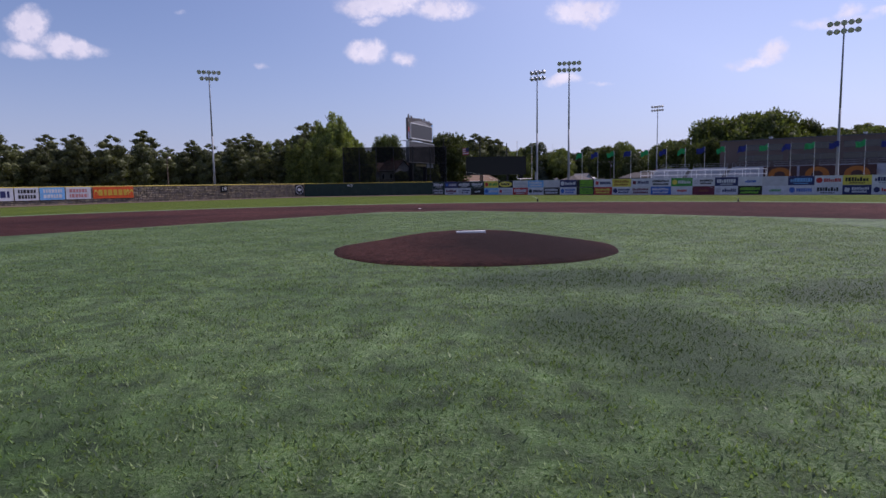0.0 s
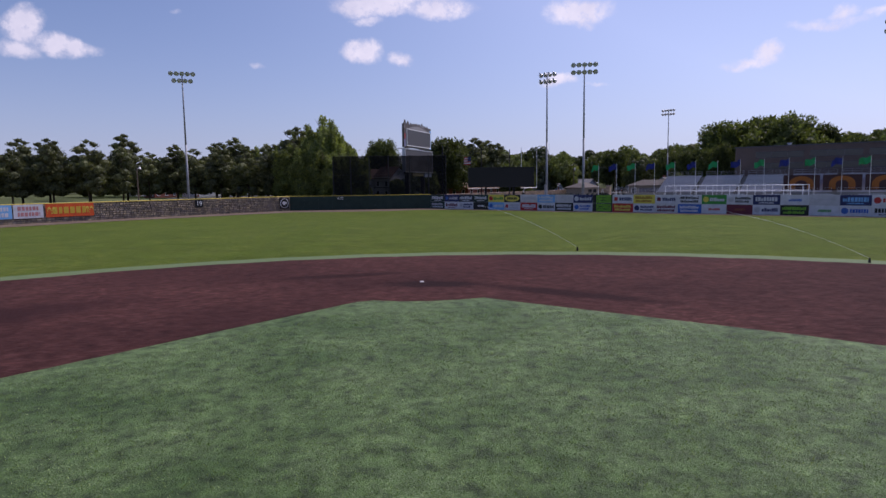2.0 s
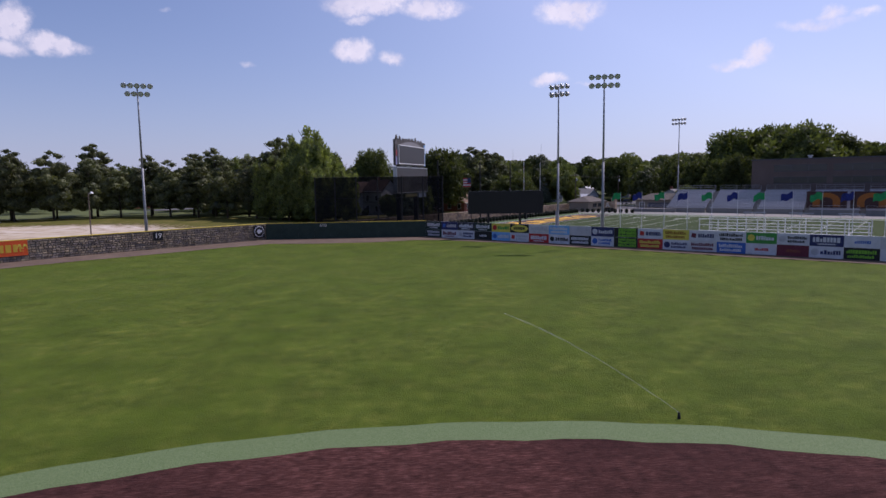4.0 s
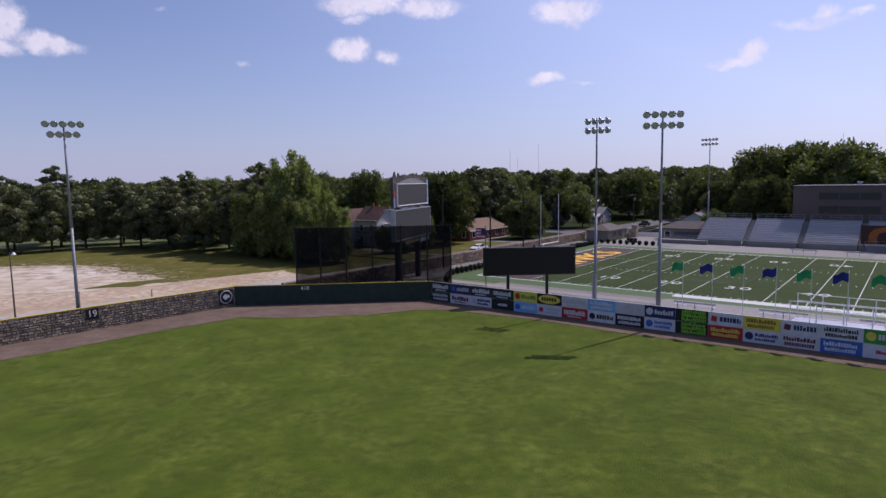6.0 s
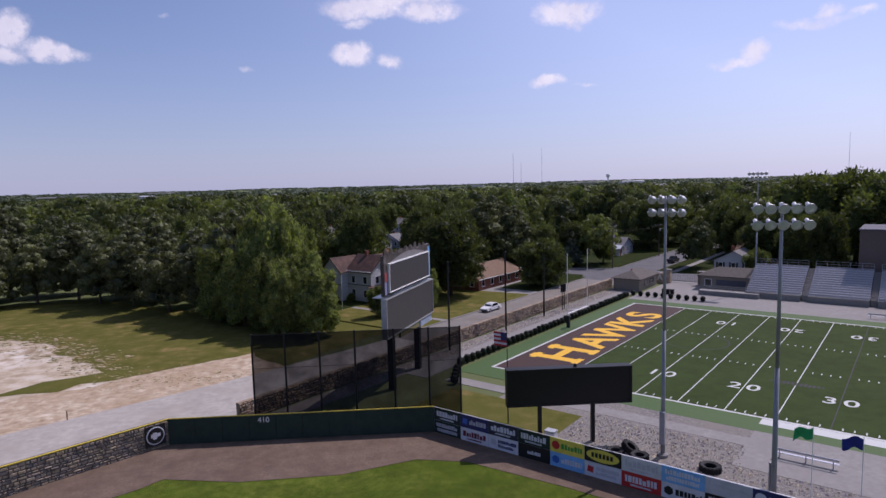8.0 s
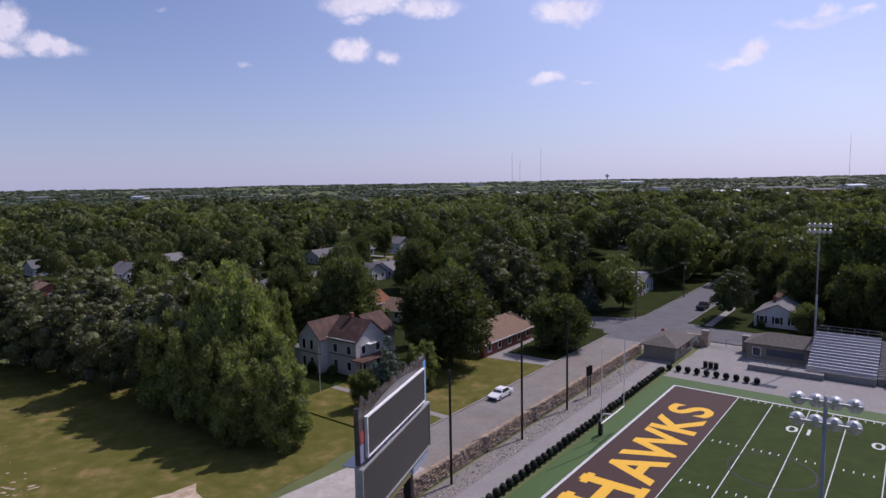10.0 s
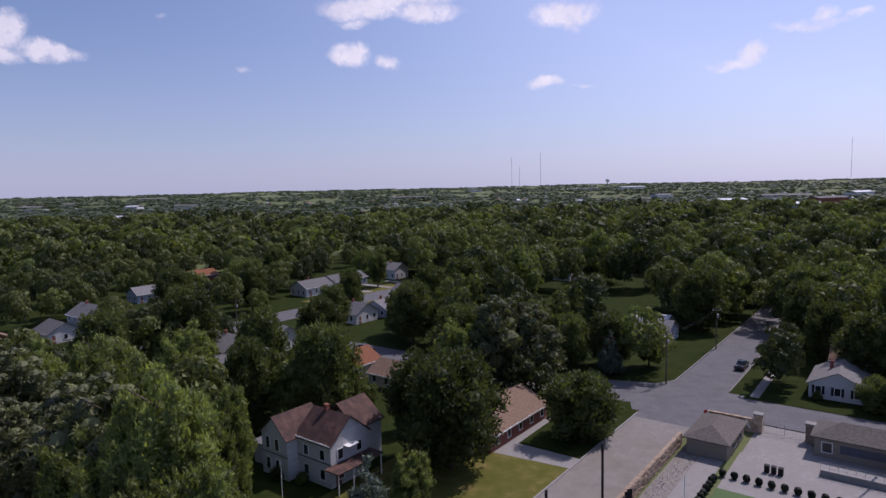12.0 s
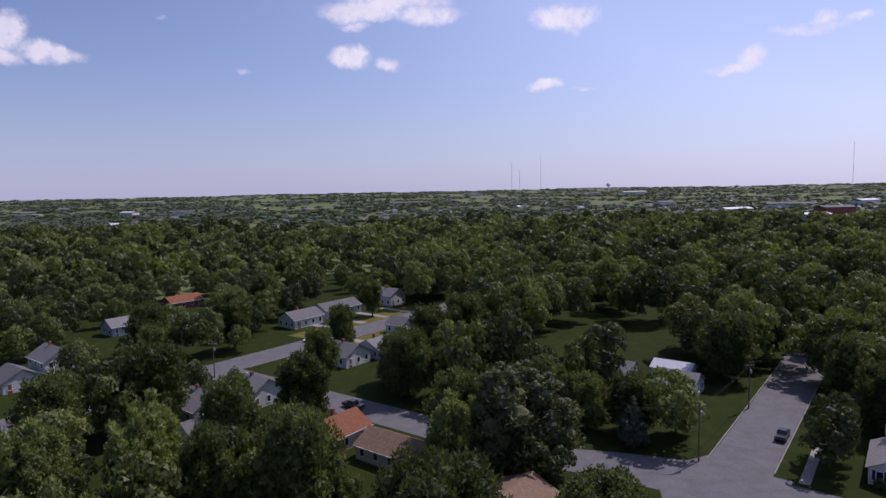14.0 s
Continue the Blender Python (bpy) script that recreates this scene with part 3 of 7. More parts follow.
W_, BLK, NAVY, RED, BLUE, SKYB, GRN, YEL, GREY, ORG, LIME, MAR = (0.54, 0.55, 0.60), (0.015, 0.016, 0.018), (0.025, 0.03, 0.11), (0.42, 0.03, 0.03), (0.04, 0.12, 0.42), (0.16, 0.38, 0.68), (0.04, 0.25, 0.05), (0.62, 0.52, 0.08), (0.42, 0.42, 0.47), (0.55, 0.16, 0.02), (0.16, 0.42, 0.03), (0.13, 0.02, 0.04)
PALE, CREAM, DKG, SILV = (0.46, 0.46, 0.50), (0.60, 0.55, 0.36), (0.012, 0.03, 0.026), (0.52, 0.52, 0.54)
# base colour, ink, layout: W word, T two lines, S small word, E emblem and word, F emblem and two lines, O oval, D tall blocks, L thin line; second ink
TOP = [(DKG, W_, "W", W_), (NAVY, GREY, "E", BLUE), ((0.03, 0.03, 0.05), W_, "W", W_), (DKG, W_, "W", W_), (YEL, GRN, "E", RED), (BLK, YEL, "O", BLK), (SILV, GREY, "W", GREY), (SKYB, W_, "T", W_), (PALE, GREY, "L", GREY), (NAVY, W_, "E", W_), (BLK, LIME, "D", LIME), (W_, NAVY, "E", RED), (YEL, (0.25, 0.12, 0.02), "T", RED), (W_, NAVY, "E", MAR), (W_, BLK, "T", BLK), (GRN, W_, "E", YEL), (W_, BLK, "F", GREY), (NAVY, W_, "W", W_), (W_, BLUE, "S", BLUE), (PALE, GREY, "L", GREY), (NAVY, SKYB, "W", SKYB), (W_, RED, "E", RED), (YEL, BLK, "W", BLK), (W_, NAVY, "W", NAVY)]
BOT = [(DKG, GREY, "T", W_), (W_, MAR, "W", MAR), (W_, NAVY, "F", GREY), (BLK, W_, "S", W_), (SKYB, W_, "E", BLUE), (W_, GREY, "F", RED), (RED, W_, "W", W_), (W_, BLK, "E", BLK), (BLK, W_, "T", W_), (W_, BLUE, "F", BLUE), (BLK, LIME, "D", LIME), (RED, YEL, "T", YEL), (W_, NAVY, "F", NAVY), (SILV, MAR, "T", MAR), (BLUE, W_, "T", W_), (W_, RED, "S", RED), (MAR, (0.2, 0.05, 0.03), "S", RED), (W_, NAVY, "E", GREY), (BLK, LIME, "T", LIME), (W_, GRN, "S", GRN), (W_, BLUE, "E", BLUE), (W_, BLK, "W", BLK), (NAVY, W_, "F", W_), (W_, RED, "E", NAVY)]
PANEL, V0 = 3.05, 6.75
rnd = random.Random(5)
FACE = Vector((-FU.x, -FU.y))


def word(bars, x, end, z0, h):
    """Upright strokes of uneven width that stand for a line of lettering."""
    while x < end - 0.08:
        w = h * rnd.uniform(0.30, 0.62)
        k = rnd.choice((1, 1, 1, 0.72))
        bars.block(Vector(fuv(RW - 0.036, x)), FV, min(w, end - x), 0.012, z0, z0 + h * k)
        x += w + h * 0.14


for k in range(28):
    v = V0 + k * PANEL
    for row, table in ((0, TOP), (1, BOT)):
        base, ink, lay, ink2 = table[k % len(table)]
        z0 = (Z + 1.25) if row == 0 else (Z + 0.03)
        mb = MB().block(Vector(fuv(RW, v + 0.015)), FV, PANEL - 0.03, 0.035, z0, z0 + 1.19)
        board = part("ad_board", mb, ad_mat(base), wall_rf)
        bars = MB()
        if lay == "O":
            c = Vector(fuv(RW - 0.036, v + PANEL / 2))
            ov = MB()
            n = 26
            ov.v = [(c.x + FV.x * 1.35 * math.cos(a), c.y + FV.y * 1.35 * math.cos(a), z0 + 0.6 + 0.5 * math.sin(a)) for a in [2 * math.pi * i / n for i in range(n)]]
            ov.f = [tuple(range(n))]
            part("oval", ov, ad_mat(ink), board)
            x, end = v + 0.6, v + PANEL - 0.6
            while x < end - 0.08:
                bars.block(Vector(fuv(RW - 0.04, x)), FV, 0.22, 0.012, z0 + 0.42, z0 + 0.8)
                x += 0.31
            part("lettering", bars, ad_mat(ink2), board)
            continue
        if lay == "D":
            for j in range(3):
                zz = z0 + 0.06 + 0.38 * j
                word(bars, v + 0.6, v + PANEL - 0.2, zz, 0.34)
        elif lay == "L":
            word(bars, v + 0.5, v + PANEL - 0.3, z0 + 0.62, 0.14)
            word(bars, v + 0.2, v + 0.5, z0 + 0.7, 0.34)
        elif lay == "S":
            word(bars, v + 0.9, v + PANEL - 0.8, z0 + 0.42, 0.3)
        elif lay == "W":
            word(bars, v + 0.3, v + PANEL - 0.3, z0 + 0.42, 0.5)
            word(bars, v + 0.7, v + PANEL - 0.7, z0 + 0.16, 0.14)
        elif lay == "T":
            word(bars, v + 0.25, v + PANEL - 0.3, z0 + 0.62, 0.36)
            word(bars, v + 0.35, v + PANEL - 0.4, z0 + 0.18, 0.3)
        else:
            em = MB()
            c = Vector(fuv(RW - 0.036, v + 0.52))
            em.lathe((c.x, c.y, z0 + 0.6), [(0.36, 0.0), (0.34, 0.012)], rnd.choice((4, 6, 18, 18)), (FACE.x, FACE.y, 0))
            part("emblem", em, ad_mat(ink2), board)
            if lay == "E":
                word(bars, v + 1.02, v + PANEL - 0.2, z0 + 0.38, 0.44)
            else:
                word(bars, v + 1.02, v + PANEL - 0.2, z0 + 0.62, 0.3)
                word(bars, v + 1.02, v + PANEL - 0.4, z0 + 0.24, 0.26)
        part("lettering", bars, ad_mat(ink), board)


# ---- football field ----
def sheet(name, u0, v0, u1, v1, z, mat, label, category, kind="structure"):
    return solid(name, MB().slab(fplan(u0, v0, u1, v1), z - 0.05, z), mat, label, category, kind)


field = sheet("football_field", -4.0, -3.2, 52.8, 112.0, Z + 0.02, M_foot2, "bright green border turf of the football field", "football field")
part("playing_turf", MB().slab(fplan(0, 9.144, 48.77, 100.6), Z, Z + 0.026), M_foot, field, "muted green artificial turf")
part("end_zone", MB().slab(fplan(0, 0, 48.77, 9.144), Z, Z + 0.028), M_zone, field, "dark maroon end zone")


def line(u0, v0, u1, v1, mat=M_line, name="yard_line"):
    return part(name, MB().slab(fplan(u0, v0, u1, v1), Z + 0.026, Z + 0.034), mat, field)


for a in ((-0.35, -0.35, 49.12, 0.0), (-0.35, 100.6, 49.12, 100.9)):
    line(*a, name="end_line")
line(-0.35, 0.0, 0.0, 100.6, name="sideline")
line(48.77, 0.0, 49.12, 100.6, name="sideline")
for k in range(0, 21):
    v = 9.144 + 4.572 * k
    line(0.0, v - 0.055, 48.77, v + 0.055, M_black if k == 6 else M_line)
for k in range(0, 100):
    v = 9.144 + 0.9144 * k
    if k % 5:
        for u in (0.3, 17.8, 30.4, 47.9):
            if v < 62:
                line(u, v - 0.06, u + 0.6, v + 0.06, name="hash_mark")
for k, s in ((2, "10"), (4, "20"), (6, "30"), (8, "40"), (10, "50")):
    for u, turn in ((8.6, 0), (40.2, 180)):
        x, y = fuv(u, 9.144 + 4.572 * k)
        for j, ch in enumerate(s):
            side = (-0.95 if j == 0 else 0.95) * (1 if turn == 0 else -1)
            x, y = fuv(u, 9.144 + 4.572 * k + side)
            part("yard_number", lettering(ch, 3.0, M_line, 0.004, bold=0.025), None, field, at=pose(x, y, Z + 0.036, 0, 0, math.degrees(FA) - 90 + turn))
# end zone word, read from the field side
for j, ch in enumerate("HAWKS"):
    x, y = fuv((10.3, 18.2, 25.6, 33.2, 39.4)[j], 4.75 if j == 0 else 5.3)
    m = lettering(ch, 9.4 if j == 0 else 7.9, M_gold, 0.006, bold=0.2)
    part("end_zone_letter", m, None, field, "gold letter", at=pose(x, y, Z + 0.037, 0, 0, math.degrees(FA)) @ Matrix.Diagonal((1.14, 1.0, 1, 1)))
# slab serifs on the feet of the large first letter
for du in (-2.55, 2.55):
    for v in (1.7, 7.75):
        part("letter_serif", MB().slab(fplan(10.3 + du - 1.25, v - 0.42, 10.3 + du + 1.25, v + 0.42), Z + 0.036, Z + 0.0435), M_gold, field, "gold letter serif")
# dark painted ring and sponsor oval on the turf
ring = MB()
for i in range(40):
    q = [fuv(26.0 + rr * math.cos(a), 17.4 + rr * math.sin(a)) for rr, a in ((4.3, 2 * math.pi * i / 40), (4.5, 2 * math.pi * i / 40), (4.5, 2 * math.pi * (i + 1) / 40), (4.3, 2 * math.pi * (i + 1) / 40))]
    ring.poly([(x, y, Z + 0.036) for x, y in q])
part("painted_ring", ring, M_black, field, "thin dark painted ring")
oval = MB()
rb = random.Random(14)
for i in range(13):
    v = 29.4 + 0.42 * i
    h = 0.75 * math.sqrt(max(0.15, 1 - ((i - 6) / 7.0) ** 2))
    oval.slab(fplan(12.6 - h * rb.uniform(0.6, 1.0), v, 12.6 + h * rb.uniform(0.6, 1.0), v + 0.28), Z + 0.033, Z + 0.037)
part("painted_mark", oval, M_black, field, "dark painted mark")

sheet("sideline_walk", -8.0, -2.0, -6.0, 112, Z + 0.03, M_conc, "pale concrete walk along the near sideline", "walkway")
sheet("team_area", -12.5, 31.0, -4.0, 112, Z + 0.034, M_conc, "wide pale concrete team area", "pavement")
sheet("team_border", -2.0, 31.0, -0.4, 86, Z + 0.032, M_line, "broad white painted team-area border", "line")
sheet("gravel_bed", -20.6, 6.6, -4.0, 112, Z + 0.012, M_gravel, "bed of coarse grey gravel behind the right-field wall", "gravel", "structure")
sheet("grass_patch", -20.0, 0.5, -9.5, 16.5, Z + 0.022, M_lawn, "small dry lawn behind the scoreboard", "lawn", "structure")
sheet("end_walk", -8.5, -7.6, 66.0, -4.4, Z + 0.03, M_conc, "pale concrete walk behind the end zone", "walkway")
sheet("gravel_verge", -30.0, -10.6, 64.0, -7.6, Z + 0.015, M_gravel, "grey gravel verge below the street wall", "gravel", "structure")
sheet("street", -30.0, -21.0, 72.0, -11.6, Z + 0.15, M_road, "pale grey worn street beside the stadium", "road")
sheet("gate_plaza", 60.0, -3.0, 84.0, 24.0, Z + 0.032, M_conc, "pale concrete entrance plaza", "pavement")
sheet("far_sideline_walk", 52.8, -3.2, 66.0, 112.0, Z + 0.028, M_conc, "pale concrete walk before the bleachers", "walkway")

wall_street = solid("wall_street", MB().block(fuv(-30, -11.5), FU, 94, 0.5, Z - 0.2, Z + 1.95), M_stone2, "long brown rubble-stone wall beside the street", "wall", "structure")
# kerbs
solid("kerb", MB().block(fuv(6, -21.3), FU, 67, 0.3, Z, Z + 0.27), M_conc, "pale concrete kerb along the street", "kerb", "structure")


def shrub_mesh(seed):
    r = random.Random(seed)
    mb = MB()
    for i in range(170):
        d = Vector((r.gauss(0, 1), r.gauss(0, 1), r.gauss(0, 1))).normalized()
        c = Vector((d.x * 0.42, d.y * 0.42, 0.55 + d.z * 0.5))
        s = r.uniform(0.10, 0.18)
        u = d.orthogonal().normalized()
        w = d.cross(u)
        t = r.uniform(0, 6.3)
        q = [c + (u * math.cos(t + a) + w * math.sin(t + a)) * s + d * r.uniform(-0.05, 0.08) for a in (0, 2.1, 4.2)]
        mb.poly(q)
    mb.lathe((0, 0, 0), [(0.1, 0), (0.36, 0.15), (0.42, 0.5), (0.33, 0.85), (0.1, 1.0)], 10)
    return mb


M_shrub = leaf("clipped dark shrub", (0.012, 0.018, 0.009), trans=0.1)
sh = thing("shrub", pose(*fuv(-2.0, -4.0), Z + 0.02), "small dark clipped round shrub beside the football field", "shrub", "shrubs round the end zone")
part("foliage", shrub_mesh(3), M_shrub, sh)
rnd = random.Random(9)
for i in range(1, 46):
    copy_thing(sh, pose(*fuv(-3.0 + 1.28 * i, -4.0), Z + 0.02, 0, 0, rnd.uniform(0, 360)) @ Matrix.Diagonal((1, 1, rnd.uniform(0.9, 1.1), 1)))
for i in range(10):
    copy_thing(sh, pose(*fuv(56.5, -3.4 + 1.5 * i), Z + 0.03, 0, 0, rnd.uniform(0, 360)))
for i in range(4):
    copy_thing(sh, pose(*fuv(-4.6 - 1.25 * i, -2.6 + 0.8 * i), Z + 0.03, 0, 0, rnd.uniform(0, 360)))


def goal(u, v):
    t = thing("goalpost", fmat(u, v), "white football goalpost with two tall uprights", "goalpost")
    part("stem", MB().tube((-1.6, 0, 0), (-1.6, 0, 2.2), 0.1).tube((-1.6, 0, 2.2), (-1.2, 0, 2.9), 0.1).tube((-1.2, 0, 2.9), (0, 0, 3.05), 0.1), M_white, t)
    part("crossbar", MB().tube((0, -3.56, 3.05), (0, 3.56, 3.05), 0.085), M_white, t)
    for s in (-3.56, 3.56):
        part("upright", MB().tube((0, s, 3.05), (0, s, 12.4), 0.055), M_white, t)
    part("pad", MB().box(-1.85, -0.22, 0, -1.4, 0.22, 1.9), M_black, t, "dark safety pad")


goal(24.4, -0.2)


# ---- light towers ----
M_pole = plain("dull galvanised pole", (0.27, 0.28, 0.30), 0.6, 0.4)
M_lens = plain("floodlight glass", (0.58, 0.60, 0.63), 0.2, 0.3)


def tower(x, y, z0, top, face, counts, label, big=1.0):
    """face: bearing that the floodlights look at, degrees from +y to the right."""
    t = thing("light_tower", pose(x, y, z0, 0, 0, -face), label, "light tower", "stadium light towers")
    h = top - z0
    part("pole", MB().tube((0, 0, 0), (0, 0, h * 0.5), 0.19, 0.145, 12).tube((0, 0, h * 0.5), (0, 0, h + 0.2), 0.14, 0.085, 12), M_pole, t, smooth=True)
    part("base", MB().lathe((0, 0, 0), [(0.45, 0), (0.45, 0.25), (0.3, 0.35)], 12), M_conc, t)
    part("control_box", MB().box(-0.2, -0.42, 1.2, 0.2, -0.18, 4.0), M_pole, t)
    for k, n in enumerate(counts):
        z = h - 0.1 - k * 1.05
        wide = 0.78 * big * (n - 1)
        arm = part("crossarm", MB().box(-wide / 2 - 0.3, -0.06, z - 0.06, wide / 2 + 0.3, 0.06, z + 0.06), M_steel, t)
        for i in range(n):
            cx = -wide / 2 + 0.78 * big * i
            ax = Vector((0.0, math.cos(radians(28)), -math.sin(radians(28))))
            c = Vector((cx, 0.12, z + 0.05))
            lamp = part("floodlight", MB().lathe(c, [(0.13, -0.42), (0.15, -0.1), (0.2, 0.0), (0.33, 0.16), (0.36, 0.3), (0.30, 0.28), (0.1, 0.2)], 14, ax), M_steel, arm, smooth=True)
            part("lens", MB().lathe(c + ax * 0.22, [(0.315, 0.0), (0.27, 0.05), (0.1, 0.075)], 14, ax), M_lens, arm)


BASE = -0.85

tower(-31.35, 116.85, BASE, 20.8, 164, (5, 4), "tall galvanised light tower with floodlights beside the stone wall")
tower(25.6, 117.2, BASE, 20.9, 40, (4, 4), "tall galvanised light tower with floodlights turned to the football field")
tower(28.3, 106.6, BASE, 20.5, 196, (5, 5), "tall galvanised light tower with floodlights turned to the ball park")
tower(79.6, 187.8, BASE, 23.2, 228, (5, 5), "light tower behind the stadium bleachers")
tower(58.0, 83.67, BASE, 21.4, 220, (5, 5), "light tower behind the right-field wall")


# ---- batter's eye screen ----
def mesh_net_material():
    m = bpy.data.materials.new("black windscreen mesh")
    m.use_nodes = True
    g = G(m.node_tree)
    pos = g.n("NewGeometry").outputs["Position"]
    f = g.noise(pos, 0.5, 3.0)
    d = g.n("BsdfDiffuse", ins={"Color": (0.012, 0.012, 0.014, 1)})
    tr = g.n("BsdfTransparent", ins={"Color": (0.9, 0.9, 0.92, 1)})
    fac = g.n("MapRange", ins={0: f, 1: 0.3, 2: 0.7, 3: 0.78, 4: 0.9}).outputs[0]
    mx = g.n("MixShader", ins={0: fac, 1: tr.outputs[0], 2: d.outputs[0]})
    g.link(mx.outputs[0], g.n("OutputMaterial").inputs[0])
    return m


M_net = mesh_net_material()
NET = [(-10.0, 129.3), (-6.9, 129.2), (-3.6, 129.1), (-0.2, 129.0), (3.6, 128.9), (7.0, 128.8), (10.1, 128.7)]
scr = thing("screen_fence", None, "tall black mesh batter's eye screen on steel posts", "screen")
for p in NET:
    part("post", MB().tube((*p, Z), (*p, 8.6), 0.1, 0.09, 8), M_blackmetal, scr)
for a, b in zip(NET, NET[1:]):
    part("mesh_panel", MB().poly([(*a, Z + 0.1), (*b, Z + 0.1), (*b, 8.5), (*a, 8.5)]), M_net, scr, "see-through black mesh")
    part("rail", MB().tube((*a, 8.5), (*b, 8.5), 0.035, seg=6), M_blackmetal, scr)
    part("rail", MB().tube((*a, 5.2), (*b, 5.2), 0.02, seg=6), M_blackmetal, scr)


# ---- scoreboards ----
def ball_scoreboard():
    t = thing("scoreboard", pose(5.95, 142.5, Z, 0, 0, 65.4), "two-panel grey scoreboard with a picture crest on steel legs", "scoreboard")
    for s in (-4.2, 4.2):
        part("leg", MB().box(s - 0.35, 0.35, 0, s + 0.35, 1.05, 15.2), M_blackmetal, t)
    lo = part("lower_display", MB().box(-7.3, -0.25, 6.75, 7.7, 0.3, 10.95), M_led, t, "dark grey display panel")
    for b in ((-7.42, 10.95, 7.82, 11.1), (-7.42, 6.6, 7.82, 6.75), (-7.42, 6.75, -7.3, 10.95), (7.7, 6.75, 7.82, 10.95)):
        part("frame_bar", MB().box(b[0], -0.32, b[1], b[2], 0.35, b[3]), M_steel, lo)
    back = part("picture_panel", MB().box(-7.37, -0.1, 11.35, 7.37, 0.3, 15.77), M_photo, t, "dark picture panel")
    up = part("upper_display", MB().box(-6.3, -0.3, 11.75, 6.35, -0.1, 14.75), M_led, t, "dark grey display panel")
    for b in ((-6.4, 14.75, 6.45, 14.87), (-6.4, 11.63, 6.45, 11.75), (-6.4, 11.75, -6.3, 14.75), (6.35, 11.75, 6.45, 14.75)):
        part("frame_bar", MB().box(b[0], -0.36, b[1], b[2], -0.1, b[3]), M_white, up)
    rc = random.Random(8)
    for k in range(9):
        w, h, x = rc.uniform(0.5, 1.0), rc.uniform(0.25, 0.85), -6.6 + 1.5 * k
        part("crest_cutout", MB().poly([(x - w, -0.05, 15.77), (x + w, -0.05, 15.77), (x + w * 0.6, -0.05, 15.77 + h * 0.6), (x + w * 0.1, -0.05, 15.77 + h), (x - w * 0.5, -0.05, 15.77 + h * 0.75)]).poly([(x - w * 0.5, 0.05, 15.77 + h * 0.75), (x + w * 0.1, 0.05, 15.77 + h), (x + w * 0.6, 0.05, 15.77 + h * 0.6), (x + w, 0.05, 15.77), (x - w, 0.05, 15.77)]), M_photo, back, "dark cut-out crest shape")
    part("blue_strip", MB().box(6.6, -0.13, 11.5, 7.3, -0.1, 15.4), ad_mat(SKYB), back, "sky blue strip")
    part("blue_strip", MB().box(-7.3, -0.13, 11.5, -6.7, -0.1, 12.9), ad_mat((0.25, 0.25, 0.4)), back, "blue-violet picture strip")
    part("red_patch", MB().box(-7.2, -0.135, 13.0, -6.5, -0.1, 13.9), ad_mat((0.4, 0.08, 0.08)), back)
    crest = MB()
    crest.v = [(-5.2 + 1.05 * i, -0.14, 14.9 + k * (0.12 + 0.62 * math.sin(math.pi * i / 10))) for i in range(11) for k in (0, 1)]
    crest.f = [(2 * i, 2 * i + 2, 2 * i + 3, 2 * i + 1) for i in range(10)]
    part("crest_shape", crest, ad_mat((0.22, 0.21, 0.21)), back, "pale arched crest")
    for k in range(5):
        part("truss_brace", MB().tube((-6.8 + 3.4 * k, 0.4, 11.2), (-5.1 + 3.4 * k, 0.6, 15.6), 0.06, seg=6), M_steel, t)
    part("walkway", MB().box(-7.3, 0.35, 11.1, 7.3, 1.4, 11.2), M_steel, t)
    part("name_board", MB().box(-3.4, -0.2, 5.9, 2.6, 0.1, 6.5), ad_mat((0.2, 0.18, 0.08)), t, "dull gold lower board")
    part("name_board", MB().box(3.2, -0.2, 5.7, 7.2, 0.1, 6.5), ad_mat((0.3, 0.36, 0.45)), t, "pale blue lower board")


M_photo = material("picture panel print", [(0.3, (0.03, 0.025, 0.022)), (0.55, (0.09, 0.075, 0.065)), (0.8, (0.22, 0.21, 0.22))], scale=0.9, rough=0.5)
ball_scoreboard()


def football_board():
    t = thing("video_board", pose(18.75, 121.0, Z, 0, 0, -3.0), "wide black video scoreboard on two black posts", "scoreboard")
    part("cabinet", MB().box(-5.45, -0.1, 3.75, 5.45, 0.75, 6.85), M_screen, t, "matt black display face")
    part("frame", MB().box(-5.6, -0.16, 6.85, 5.6, 0.8, 6.98).box(-5.6, -0.16, 3.62, 5.6, 0.8, 3.75).box(-5.6, -0.16, 3.75, -5.45, 0.8, 6.85).box(5.45, -0.16, 3.75, 5.6, 0.8, 6.85), M_blackmetal, t)
    for s in (-2.6, 2.2):
        part("post", MB().box(s - 0.16, 0.2, 0, s + 0.16, 0.55, 3.7), M_blackmetal, t)
    part("horn", MB().lathe((0.6, 0.3, 6.98), [(0.12, 0), (0.18, 0.1), (0.1, 0.25)], 10), M_blackmetal, t)


football_board()


# ---- bleachers and press building ----
M_tan_d = plain("dark stand front", (0.096, 0.096, 0.120), 0.7)


